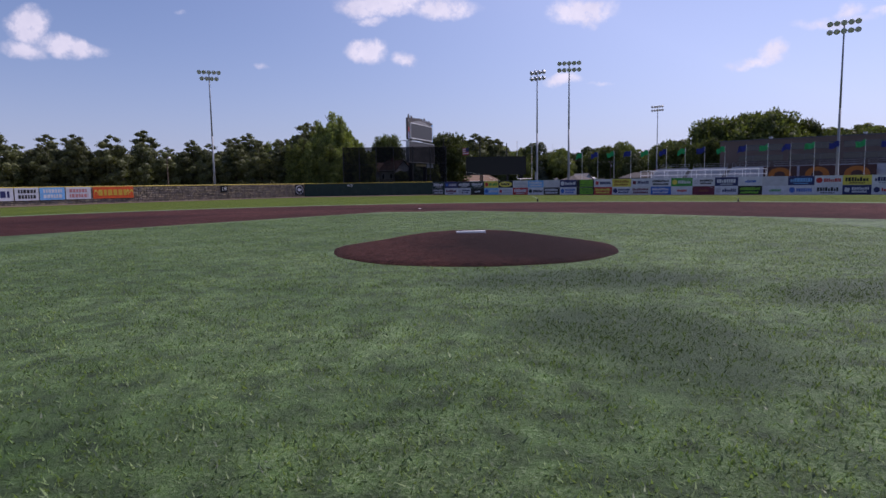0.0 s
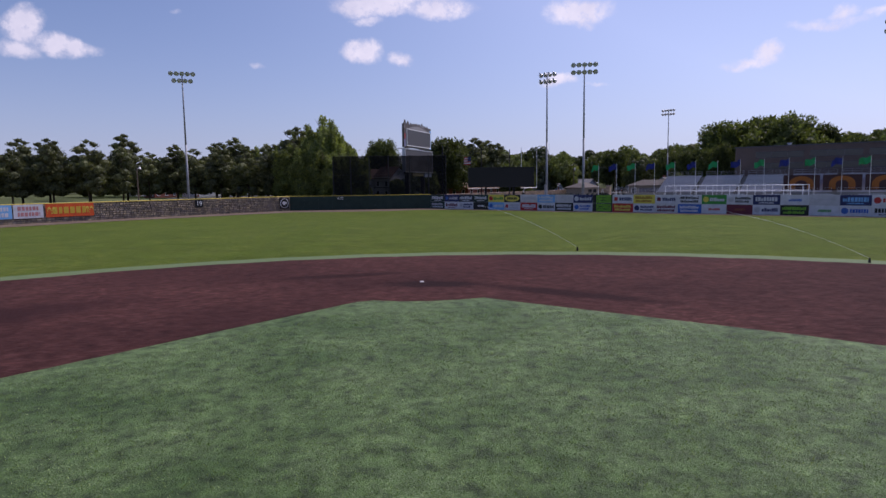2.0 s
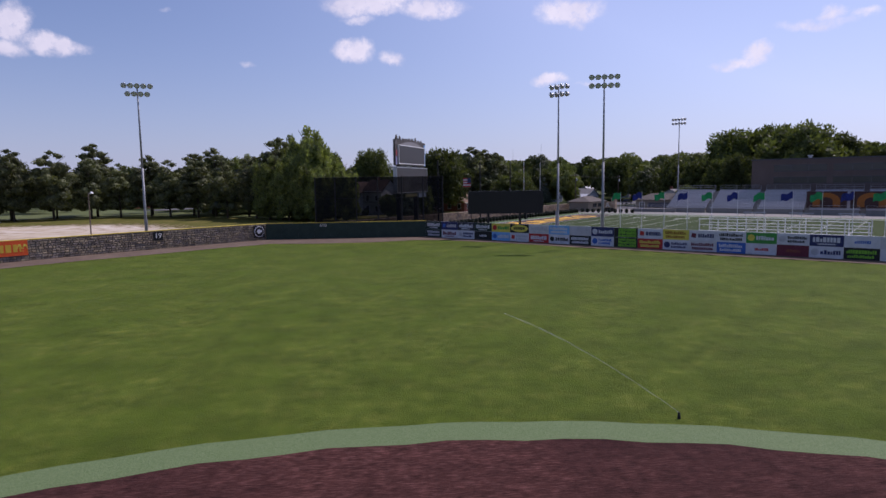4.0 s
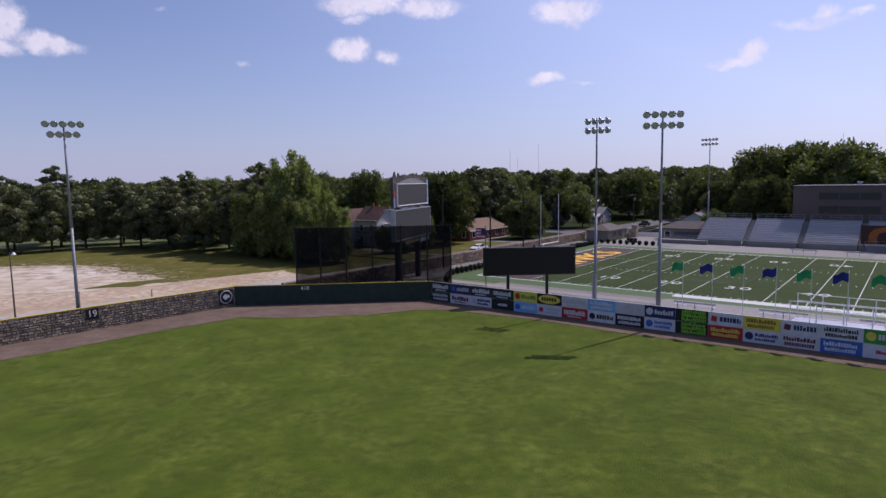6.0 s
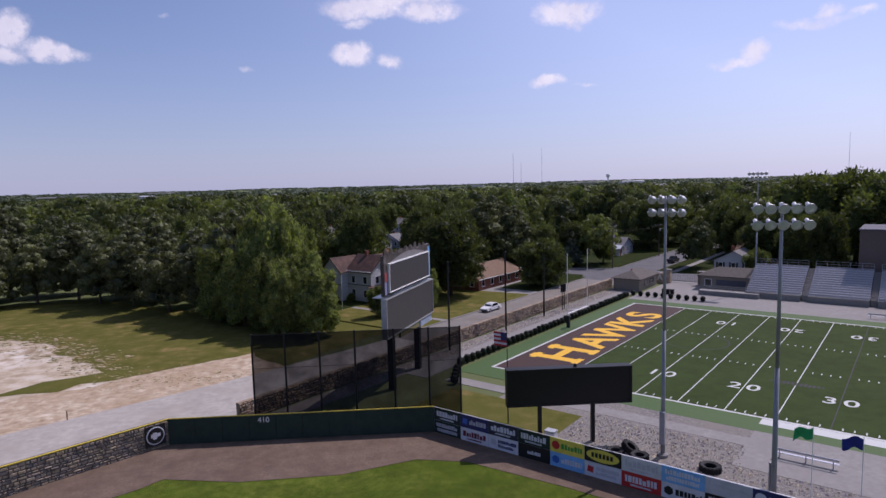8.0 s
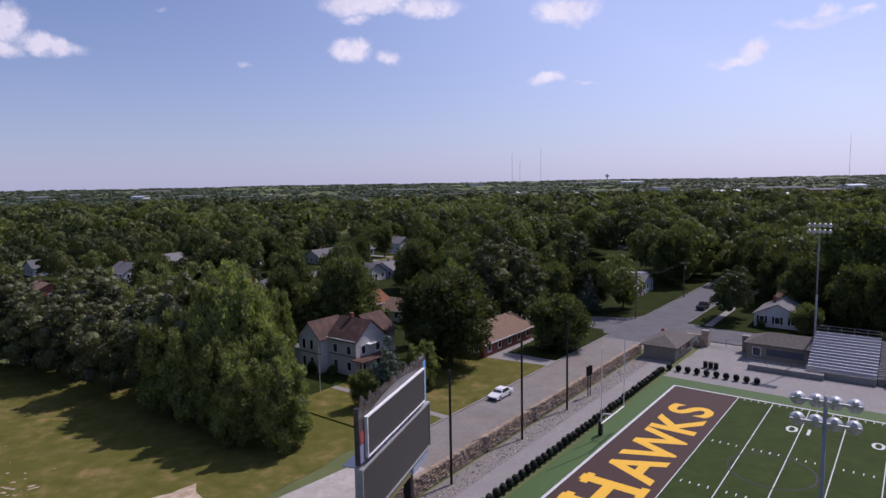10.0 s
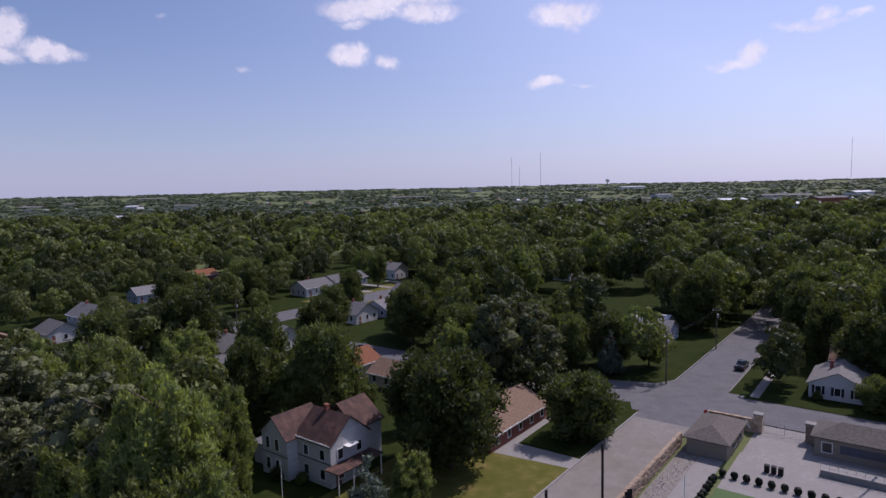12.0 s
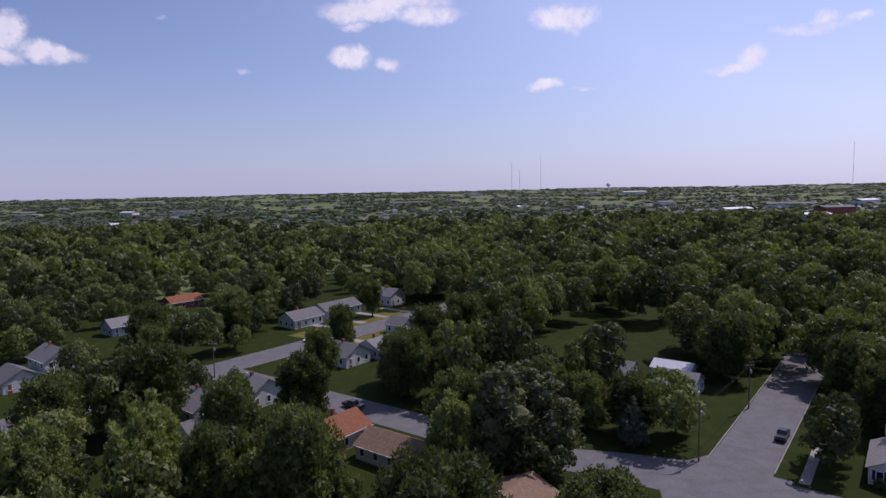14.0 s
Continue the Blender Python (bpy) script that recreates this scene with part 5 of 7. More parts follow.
# ---- gate plaza ----
def hip_building(name, u, v, lu, lv, h, rise_, wall, roof, label, category):
    t = thing(name, fmat(u, v, Z), label, category)
    part("wall", MB().box(0, 0, 0, lv, lu, h), wall, t)
    o = 0.5
    r = MB()
    x0, y0, x1, y1 = -o, -o, lv + o, lu + o
    m = min(x1 - x0, y1 - y0) / 2
    ra, rb = ((x0 + m, (y0 + y1) / 2), (x1 - m, (y0 + y1) / 2)) if x1 - x0 > y1 - y0 else (((x0 + x1) / 2, y0 + m), ((x0 + x1) / 2, y1 - m))
    z0, z1 = h, h + rise_
    P = [(x0, y0, z0), (x1, y0, z0), (x1, y1, z0), (x0, y1, z0)]
    A, B = (*ra, z1), (*rb, z1)
    r.v = P + [A, B] + [(x, y, z - 0.16) for x, y, z in P]
    if x1 - x0 > y1 - y0:
        r.f = [(0, 1, 5, 4), (1, 2, 5), (2, 3, 4, 5), (3, 0, 4)]
    else:
        r.f = [(0, 1, 4), (1, 2, 5, 4), (2, 3, 5), (3, 0, 4, 5)]
    r.f += [(0, 6, 7, 1), (1, 7, 8, 2), (2, 8, 9, 3), (3, 9, 6, 0), (9, 8, 7, 6)]
    part("roof", r, roof, t)
    return t


tb = hip_building("ticket_building", 61.5, -9.6, 10.5, 5.6, 2.6, 1.4, M_cream_b, M_roof_t, "small tan ticket building with a brown-grey hipped roof", "building")
for k in range(2):
    w = part("window", MB().box(5.6, 3.0 + 3.2 * k, 1.0, 5.66, 5.2 + 3.2 * k, 2.0), M_glass, tb, "serving window")
    part("sill", MB().box(5.6, 2.9 + 3.2 * k, 0.92, 5.85, 5.3 + 3.2 * k, 1.0), M_conc, w)
cb = hip_building("concession_building", 71.0, 5.6, 6.0, 12.5, 3.0, 1.6, M_cream_b, M_roof_t, "tan concession building with shuttered serving windows", "building")
w = part("serving_hatch", MB().box(3.2, -0.06, 1.0, 8.9, 0.0, 2.2), M_tan_d, cb, "grey roller shutter")
for x in (1.0, 9.9):
    w = part("window", MB().box(x, -0.05, 0.8, x + 1.2, 0.0, 2.2), M_glass, cb)
    part("frame", MB().box(x - 0.1, -0.08, 2.2, x + 1.3, 0.0, 2.3).box(x - 0.1, -0.08, 0.7, x + 1.3, 0.0, 0.8).box(x - 0.1, -0.08, 0.8, x, 0, 2.2).box(x + 1.2, -0.08, 0.8, x + 1.3, 0, 2.2), M_white, w)


def pillar(u, v, h=2.9):
    t = thing("gate_pillar", fmat(u, v, Z), "square brown stone gate pillar with a cap", "pillar", "gate pillars")
    part("shaft", MB().box(-0.6, -0.6, 0, 0.6, 0.6, h), M_stone2, t)
    part("cap", MB().box(-0.72, -0.72, h, 0.72, 0.72, h + 0.2), M_conc, t)


pillar(75.6, -2.6)
pillar(75.6, 4.6)
gt = thing("gate", fmat(75.6, -1.9, Z), "closed silver pipe gate across the entrance", "gate")
for k in range(2):
    x = 0.1 + 2.95 * k
    part("gate_frame", MB().tube((x, 0, 0.2), (x + 2.85, 0, 0.2), 0.035, seg=6).tube((x, 0, 2.0), (x + 2.85, 0, 2.0), 0.035, seg=6).tube((x, 0, 0.2), (x, 0, 2.0), 0.035, seg=6).tube((x + 2.85, 0, 0.2), (x + 2.85, 0, 2.0), 0.035, seg=6), M_steel, gt)
    for i in range(1, 8):
        part("bar", MB().tube((x + 0.356 * i, 0, 0.2), (x + 0.356 * i, 0, 2.0), 0.016, seg=5), M_steel, gt)
aw = solid("wall_gate", MB().block(fuv(74.9, -10.0), FV, 6.8, -0.5, Z - 0.2, Z + 2.2), M_stone2, "brown stone gate wall with a white letter", "wall", "structure")
part("letter", lettering("A", 1.9, M_white, 0.02, bold=0.02), None, aw, "white letter", at=Matrix.Translation((*fuv(74.86, -4.2), Z + 1.2)) @ pose(0, 0, 0, 90, 0, math.degrees(FA) - 90))
solid("wall_back", MB().block(fuv(77.5, 5.2), FV, 90, -0.4, Z - 0.2, Z + 2.6), M_stone2, "long brown stone boundary wall behind the bleachers", "wall", "structure")
for k in range(3):
    t = thing("trash_bin", fmat(61.2, 1.2 + 0.85 * k, Z + 0.03), "black wheeled rubbish bin on the plaza", "bin", "rubbish bins")
    part("body", MB().slab([(-0.3, -0.32), (0.3, -0.32), (0.3, 0.32), (-0.3, 0.32)], 0.05, 0.98), M_rubber, t)
    part("lid", MB().box(-0.33, -0.38, 0.98, 0.33, 0.36, 1.06), M_rubber, t)
    for s in (-0.25, 0.25):
        part("wheel", MB().tube((s - 0.03, 0.3, 0.12), (s + 0.03, 0.3, 0.12), 0.11, seg=10), M_rubber, t)
rp = thing("ramp_railing", fmat(64.6, 7.2, Z), "silver pipe railing along the concrete ramp", "railing")
part("ramp", MB().box(0, -0.6, 0, 11, 1.4, 0.9), M_conc, rp)
for i in range(12):
    part("rail_post", MB().tube((i * 1.0, -0.5, 0.9), (i * 1.0, -0.5, 2.0), 0.025, seg=6), M_steel, rp)
for z in (1.3, 1.65, 2.0):
    part("rail", MB().tube((0, -0.5, z), (11, -0.5, z), 0.022, seg=6), M_steel, rp)


# ---- streets of the town ----
RZ = Z + 0.15


def street(name, pts_l, pts_r, z, mat, label):
    pl = [fuv(*p) for p in pts_l] + [fuv(*p) for p in reversed(pts_r)]
    return patch(name, pl, z, mat, label, "road", 0, 0.0)


patch("town_ground", [fuv(12, -42), fuv(47, -42), fuv(47, -21.4), fuv(74, -21.4), fuv(74, -140), fuv(12, -140)], Z + 0.12, M_yard, "green yards between the houses, shade put in their colour", "ground", 5, 0.0)
street("cross_street", [(79, 60), (79, -8), (77.5, -22), (76, -34), (72.5, -50), (72, -80), (70, -137)], [(90.5, 60), (90.5, -8), (91, -22), (87, -34), (81.5, -47), (81.5, -80), (80, -137)], RZ + 0.006, M_asphalt_shade, "asphalt cross street, cloud shade in its dark grey")
# carries on the stadium street, with painted shade making it darker
patch("crossing", [fuv(71, -21.2), fuv(71, -11.4), fuv(80, -8), fuv(92, -8), fuv(95, -11.4), fuv(95, -21.2), fuv(90, -24), fuv(77, -24)], RZ + 0.012, M_asphalt_shade, "street crossing, cloud shade in its dark grey", "road")
sheet("street_north", 92.0, -21.0, 200.0, -11.0, RZ + 0.004, M_asphalt_shade, "grey street running on into the trees", "road")
sheet("back_street", 12.0, -148.0, 230.0, -137.0, RZ + 0.002, M_asphalt_shade, "grey residential street beyond the first houses", "road")
for u0, u1, v in ((93, 200, -21.3), (93, 200, -10.9), (12, 230, -148.2), (12, 69, -136.8), (82, 230, -136.8)):
    solid("kerb", MB().block(fuv(u0, v), FU, u1 - u0, 0.2, Z, RZ + 0.12), M_conc, "pale concrete kerb", "kerb", "structure")
sheet("pavement", 92.0, -7.2, 200.0, -5.6, RZ + 0.03, M_conc, "pale concrete pavement beside the street", "pavement")
sheet("verge", 92.0, -10.8, 200.0, -7.2, RZ + 0.02, M_yard, "narrow grass verge, shade put in its dark colour", "grass")
sheet("front_lawn", 8.0, -44.0, 47.0, -21.3, RZ + 0.04, M_lawn, "sunlit front lawn with dry yellow patches", "lawn")
sheet("corner_lawn", 50.5, -33.0, 74.0, -21.3, RZ + 0.04, M_yard, "green corner lawn, shade put in its colour", "lawn")
patch("driveway", [fuv(46.6, -21.2), fuv(50.2, -21.2), fuv(50.0, -31.5), fuv(62, -31.8), fuv(62, -33.4), fuv(45.0, -33.4)], RZ + 0.05, M_conc, "pale concrete driveway to the brick house", "driveway")
sheet("garden_path", 17.0, -44.0, 18.2, -21.3, RZ + 0.05, M_conc, "narrow pale garden path", "path")
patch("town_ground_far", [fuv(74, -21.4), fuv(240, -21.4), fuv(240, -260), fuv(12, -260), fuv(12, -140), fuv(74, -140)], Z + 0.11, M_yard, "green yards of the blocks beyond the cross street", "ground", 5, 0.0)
patch("town_ground_east", [fuv(91, -11), fuv(91, 60), fuv(240, 60), fuv(240, -11)], Z + 0.11, M_yard, "yards along the street, shade put in their colour", "ground", 5, 0.0)
sheet("meadow", 104.0, -88.0, 192.0, -50.0, RZ + 0.02, M_yard, "open meadow between the trees, shade in its dark green", "grass")
patch("tan_field", [(-128, 872), (-30, 812), (-28, 792), (-55, 738), (-75, 742)], 0.4, M_sand, "distant tan stubble field", "field", 6, 2.0)


# ---- houses ----
def house(u, v, lu, lv, h, rise_, wall, roof, label, ridge="v", chimney=True, z=None, garage=False):
    """A gabled house: lu along u, lv along v, the near corner at (u, v)."""
    t = thing("house", fmat(u, v, RZ if z is None else z), label, "house", "town houses")
    along = "x" if ridge == "v" else "y"
    wl = MB().box(0, 0, -0.3, lv, lu, h)
    n = len(wl.v)
    if along == "x":
        for x in (0.0, lv):
            wl.poly([(x, 0, h), (x, lu, h), (x, lu / 2, h + rise_ - 0.06)])
    else:
        for y in (0.0, lu):
            wl.poly([(0, y, h), (lv, y, h), (lv / 2, y, h + rise_ - 0.06)])
    part("wall", wl, wall, t)
    part("roof", MB().gable(0, 0, lv, lu, h, rise_, 0.45, 0.14, along), roof, t)
    fascia = MB()
    if along == "x":
        fascia.box(-0.4, -0.5, h - 0.32, lv + 0.4, -0.45, h - 0.12)
    else:
        fascia.box(lv + 0.45, -0.4, h - 0.32, lv + 0.5, lu + 0.4, h - 0.12)
    part("gutter", fascia, M_white, t)
    floors = 2 if h > 4.5 else 1
    for f in range(floors):
        for side, length in (("near", lv), ("front", lu)):
            k = max(1, int(length / 3.0))
            for i in range(k):
                c = length * (i + 0.5) / k
                z0 = 0.9 + 2.75 * f
                if side == "near":
                    g_ = MB().box(c - 0.45, -0.03, z0, c + 0.45, 0.0, z0 + 1.35)
                    fr = MB().box(c - 0.55, -0.06, z0 - 0.1, c - 0.45, 0, z0 + 1.45).box(c + 0.45, -0.06, z0 - 0.1, c + 0.55, 0, z0 + 1.45).box(c - 0.45, -0.06, z0 + 1.35, c + 0.45, 0, z0 + 1.45).box(c - 0.6, -0.1, z0 - 0.14, c + 0.6, 0, z0)
                else:
                    g_ = MB().box(lv, c - 0.45, z0, lv + 0.03, c + 0.45, z0 + 1.35)
                    fr = MB().box(lv, c - 0.55, z0 - 0.1, lv + 0.06, c - 0.45, z0 + 1.45).box(lv, c + 0.45, z0 - 0.1, lv + 0.06, c + 0.55, z0 + 1.45).box(lv, c - 0.45, z0 + 1.35, lv + 0.06, c + 0.45, z0 + 1.45).box(lv, c - 0.6, z0 - 0.14, lv + 0.1, c + 0.6, z0)
                w = part("window", g_, M_glass, t)
                part("frame", fr, M_white, w)
    part("door", MB().box(lv, lu * 0.12, 0, lv + 0.05, lu * 0.12 + 0.95, 2.05), M_brick, t)
    if chimney:
        part("chimney", MB().box(lv * 0.3, lu * 0.45, h, lv * 0.3 + 0.6, lu * 0.45 + 0.6, h + rise_ + 0.7), M_brick, t)
    return t


# the white house with the rusty roof
wh = house(23.2, -51.0, 7.0, 6.6, 6.3, 2.9, M_siding, M_roof_r, "white two-storey wooden house with a rusty brown metal roof", "v", True)
wing = part("wing", MB().box(-5.6, -1.9, -0.3, 0, 4.2, 6.2).poly([(-5.6, -1.9, 6.2), (0, -1.9, 6.2), (-2.8, -1.9, 8.6)]).poly([(-5.6, 4.2, 6.2), (0, 4.2, 6.2), (-2.8, 4.2, 8.6)]), M_siding, wh)
part("wing_roof", MB().gable(-5.6, -1.9, 0, 4.6, 6.2, 2.5, 0.4, 0.13, "y"), M_roof_r, wh)
part("rear_roof", MB().gable(-3.0, 7.0, 4.5, 12.0, 6.0, 2.7, 0.4, 0.13, "y"), M_roof_r, wh, "rust-streaked rear roof")
part("rear_wing", MB().box(-3.0, 7.0, -0.3, 4.5, 12.0, 6.0), M_siding, wh)
part("side_porch", MB().box(-9.6, -0.5, -0.2, -5.6, 3.6, 3.0), M_siding, wh)
part("side_porch_roof", MB().box(-9.9, -0.8, 3.0, -5.6, 3.9, 3.15), M_roof_g, wh)
part("porch_roof", MB().slab([(6.6, -1.2), (9.3, -1.2), (9.3, 7.4), (6.6, 7.4)], 3.05, 3.2), M_roof_r, wh, "rust-streaked porch roof")
for y in (-0.9, 1.8, 4.5, 7.1):
    part("porch_post", MB().tube((9.0, y, 0), (9.0, y, 3.05), 0.09, seg=8), M_white, wh)
part("awning", MB().slab([(6.6, 2.4), (7.6, 2.4), (7.6, 4.4), (6.6, 4.4)], 5.2, 5.26), M_white, wh, "white window awning")
part("belt_trim", MB().box(-5.7, -1.96, 3.2, 0.05, -1.9, 3.38).box(0, -0.06, 3.2, 6.66, 0, 3.38), M_roof_g, wh)
for x in (-4.2, -2.2):
    for z0 in (0.9, 3.9):
        w = part("window", MB().box(x - 0.4, -1.94, z0, x + 0.4, -1.9, z0 + 1.6), M_glass, wh)
        part("frame", MB().box(x - 0.5, -1.98, z0 - 0.1, x - 0.4, -1.9, z0 + 1.7).box(x + 0.4, -1.98, z0 - 0.1, x + 0.5, -1.9, z0 + 1.7).box(x - 0.4, -1.98, z0 + 1.6, x + 0.4, -1.9, z0 + 1.7), M_white, w)
fp = thing("flagpole", pose(-4.5, 187.0, RZ), "bare white flagpole on the lawn", "flagpole")
part("pole", MB().tube((0, 0, 0), (0, 0, 7.2), 0.05, 0.03, 8), M_white, fp)
part("ball", MB().lathe((0, 0, 7.2), [(0.03, 0), (0.07, 0.06), (0.03, 0.13)], 10), M_gold, fp)

# (u, v, clear half-width) kept free of trees, filled by the calls below
HOUSES = []


def placed(u, v, lu, lv, h, rise_, wall, roof, label, ridge="v", chimney=True):
    HOUSES.append((u + lu / 2, v + lv / 2, max(lu, lv) * 0.5 + 3.5))
    return house(u, v, lu, lv, h, rise_, wall, roof, label, ridge, chimney)


M_blue_sd = material("pale blue siding", two((0.34, 0.38, 0.46)), scale=1.0, rough=0.7, bump=0.02, stretch=(0.1, 0.1, 6))
M_tan_sd = material("cream siding", two((0.52, 0.45, 0.34)), scale=1.0, rough=0.7, bump=0.02, stretch=(0.1, 0.1, 6))
M_roof_o = material("orange tile roof", two((0.186, 0.074, 0.037), 0.25), scale=2.0, rough=0.9, bump=0.02)
M_metal = material("white metal roof", two((0.46, 0.48, 0.52), 0.08), scale=0.6, rough=0.65, metal=0.2, bump=0.01, stretch=(6, 0.2, 1))
placed(44.5, -43.5, 17.5, 10.5, 2.7, 2.3, M_brick, M_roof_b, "long low red brick ranch house with brown shingles", "u")
cot = placed(98.0, 1.5, 12.0, 9.0, 2.9, 2.3, M_siding, M_roof_g, "white cottage with dark shutters and a grey roof", "u")
for c in (1.5, 4.5, 7.5):
    for s in (-0.78, 0.78):
        part("shutter", MB().box(c + s - 0.22, -0.07, 0.8, c + s + 0.22, 0.0, 2.35), M_blackmetal, cot, "dark window shutter")
placed(112.0, 3.5, 10.0, 9.0, 4.0, 2.6, M_tan_sd, M_roof_b, "cream house with a brown roof behind trees", "v")
placed(121.0, -40.0, 9.0, 8.5, 2.8, 2.4, M_blue_sd, M_roof_g, "pale blue-grey house with a grey roof", "v", False)
placed(117.5, -37.5, 3.4, 6.5, 2.4, 0.8, M_siding, M_metal, "white carport with a bright metal roof", "v", False)
placed(134.0, -45.0, 6.0, 9.0, 2.6, 1.4, M_siding, M_metal, "long shed with a white metal roof", "v", False)
placed(131.0, -55.0, 4.0, 6.0, 2.3, 1.0, M_siding, M_roof_g, "small white garden shed by the houses", "v", False)
placed(124.0, -56.0, 4.5, 10.0, 2.4, 1.2, M_blue_sd, M_roof_g, "low grey outbuilding beside the meadow", "v", False)
placed(186.0, -49.0, 7.0, 8.0, 3.2, 2.0, M_blue_sd, M_roof_g, "blue-grey house at the meadow's end", "v", False)
placed(57.5, -84.0, 8.5, 8.5, 3.0, 2.4, M_tan_sd, M_roof_o, "cream house with a red-brown roof", "u")
placed(58.0, -71.5, 8.0, 13.0, 2.7, 2.1, M_tan_sd, M_roof_b, "low house with a wide brown roof", "v", False)
placed(62.0, -116.0, 9.0, 8.5, 3.4, 2.7, M_siding, M_roof_g, "white gabled house with a grey roof", "v")
placed(49.5, -118.0, 9.5, 8.5, 3.2, 2.8, M_siding, M_roof_g, "white house with a dark grey roof", "v")
placed(42.0, -104.0, 6.0, 7.0, 3.2, 2.2, M_siding, M_roof_g, "small white house behind the maples", "u", False)
placed(96.0, -122.0, 9.0, 8.5, 3.2, 2.6, M_siding, M_roof_g, "white gabled house on the back street", "v")
placed(107.0, -121.0, 9.0, 9.0, 3.0, 2.2, M_blue_sd, M_roof_g, "pale blue house with a grey roof", "u")
placed(118.0, -114.0, 11.0, 9.0, 3.0, 2.2, M_blue_sd, M_roof_g, "long blue-grey house in tree shade", "u", False)
placed(133.0, -133.5, 8.0, 7.0, 3.0, 2.1, M_siding, M_roof_g, "small white house on the back street", "v", False)
placed(119.0, -172.0, 13.0, 9.0, 3.2, 2.4, M_siding, M_roof_g, "white house with a porch on the back street", "u")
placed(137.0, -176.0, 18.0, 9.0, 3.0, 2.2, M_blue_sd, M_roof_g, "long pale house across the back street", "u", False)
placed(168.0, -172.0, 9.0, 9.0, 4.2, 2.6, M_siding, M_roof_g, "white house at the street's end", "v")
placed(44.0, -180.0, 9.0, 11.0, 5.4, 2.8, M_siding, M_roof_g, "large white house with a grey roof", "v")
placed(34.0, -177.0, 9.0, 10.0, 3.0, 2.4, M_siding, M_roof_g, "low white house among trees", "v", False)
placed(18.0, -178.0, 10.0, 9.0, 3.0, 2.4, M_brick, M_roof_b, "brick house with a brown roof among trees", "v")
placed(94.0, -205.0, 10.0, 9.0, 3.0, 2.2, M_siding, M_roof_g, "white garage with a grey roof", "v", False)
placed(114.0, -243.0, 14.0, 9.0, 3.0, 2.2, M_brick, M_roof_o, "brick house with an orange roof", "u")
placed(78.0, -215.0, 9.0, 8.0, 3.2, 2.4, M_blue_sd, M_roof_g, "pale blue house among trees", "u", False)
placed(150.0, -222.0, 11.0, 9.0, 3.4, 2.4, M_siding, M_roof_g, "white house between the trees", "v", False)
placed(40.0, -240.0, 10.0, 9.0, 3.4, 2.4, M_siding, M_roof_g, "distant white house under trees", "u", False)
placed(200.0, -105.0, 12.0, 9.0, 3.6, 2.4, M_siding, M_roof_g, "pale house deep in the trees", "v", False)
placed(225.0, -88.0, 9.0, 9.0, 3.6, 2.4, M_blue_sd, M_metal, "small house with a bright roof in the trees", "u", False)
placed(160.0, 6.0, 10.0, 9.0, 3.4, 2.4, M_siding, M_roof_g, "white house along the tree-lined street", "v")
placed(180.0, 8.0, 10.0, 9.0, 3.4, 2.4, M_siding, M_roof_g, "white house with a grey roof in tree shade", "v")


for k, (u, v) in enumerate([(126, -156), (138, -158), (150, -158), (162, -156), (100, -132), (118, -130), (60, -128)]):
    sheet("driveway", u, v - 8.0 if v < -150 else v - 5.0, u + 3.0, v + 8.0 if v < -150 else v + 6.0, RZ + 0.03, M_conc, "short pale concrete driveway", "driveway")
sheet("side_lawn", 112.0, -158.0, 176.0, -148.4, RZ + 0.015, M_lawn, "mown front lawns along the back street", "lawn")
sheet("side_lawn", 98.0, -136.4, 150.0, -126.0, RZ + 0.015, M_lawn, "mown lawn beside the back street", "lawn")


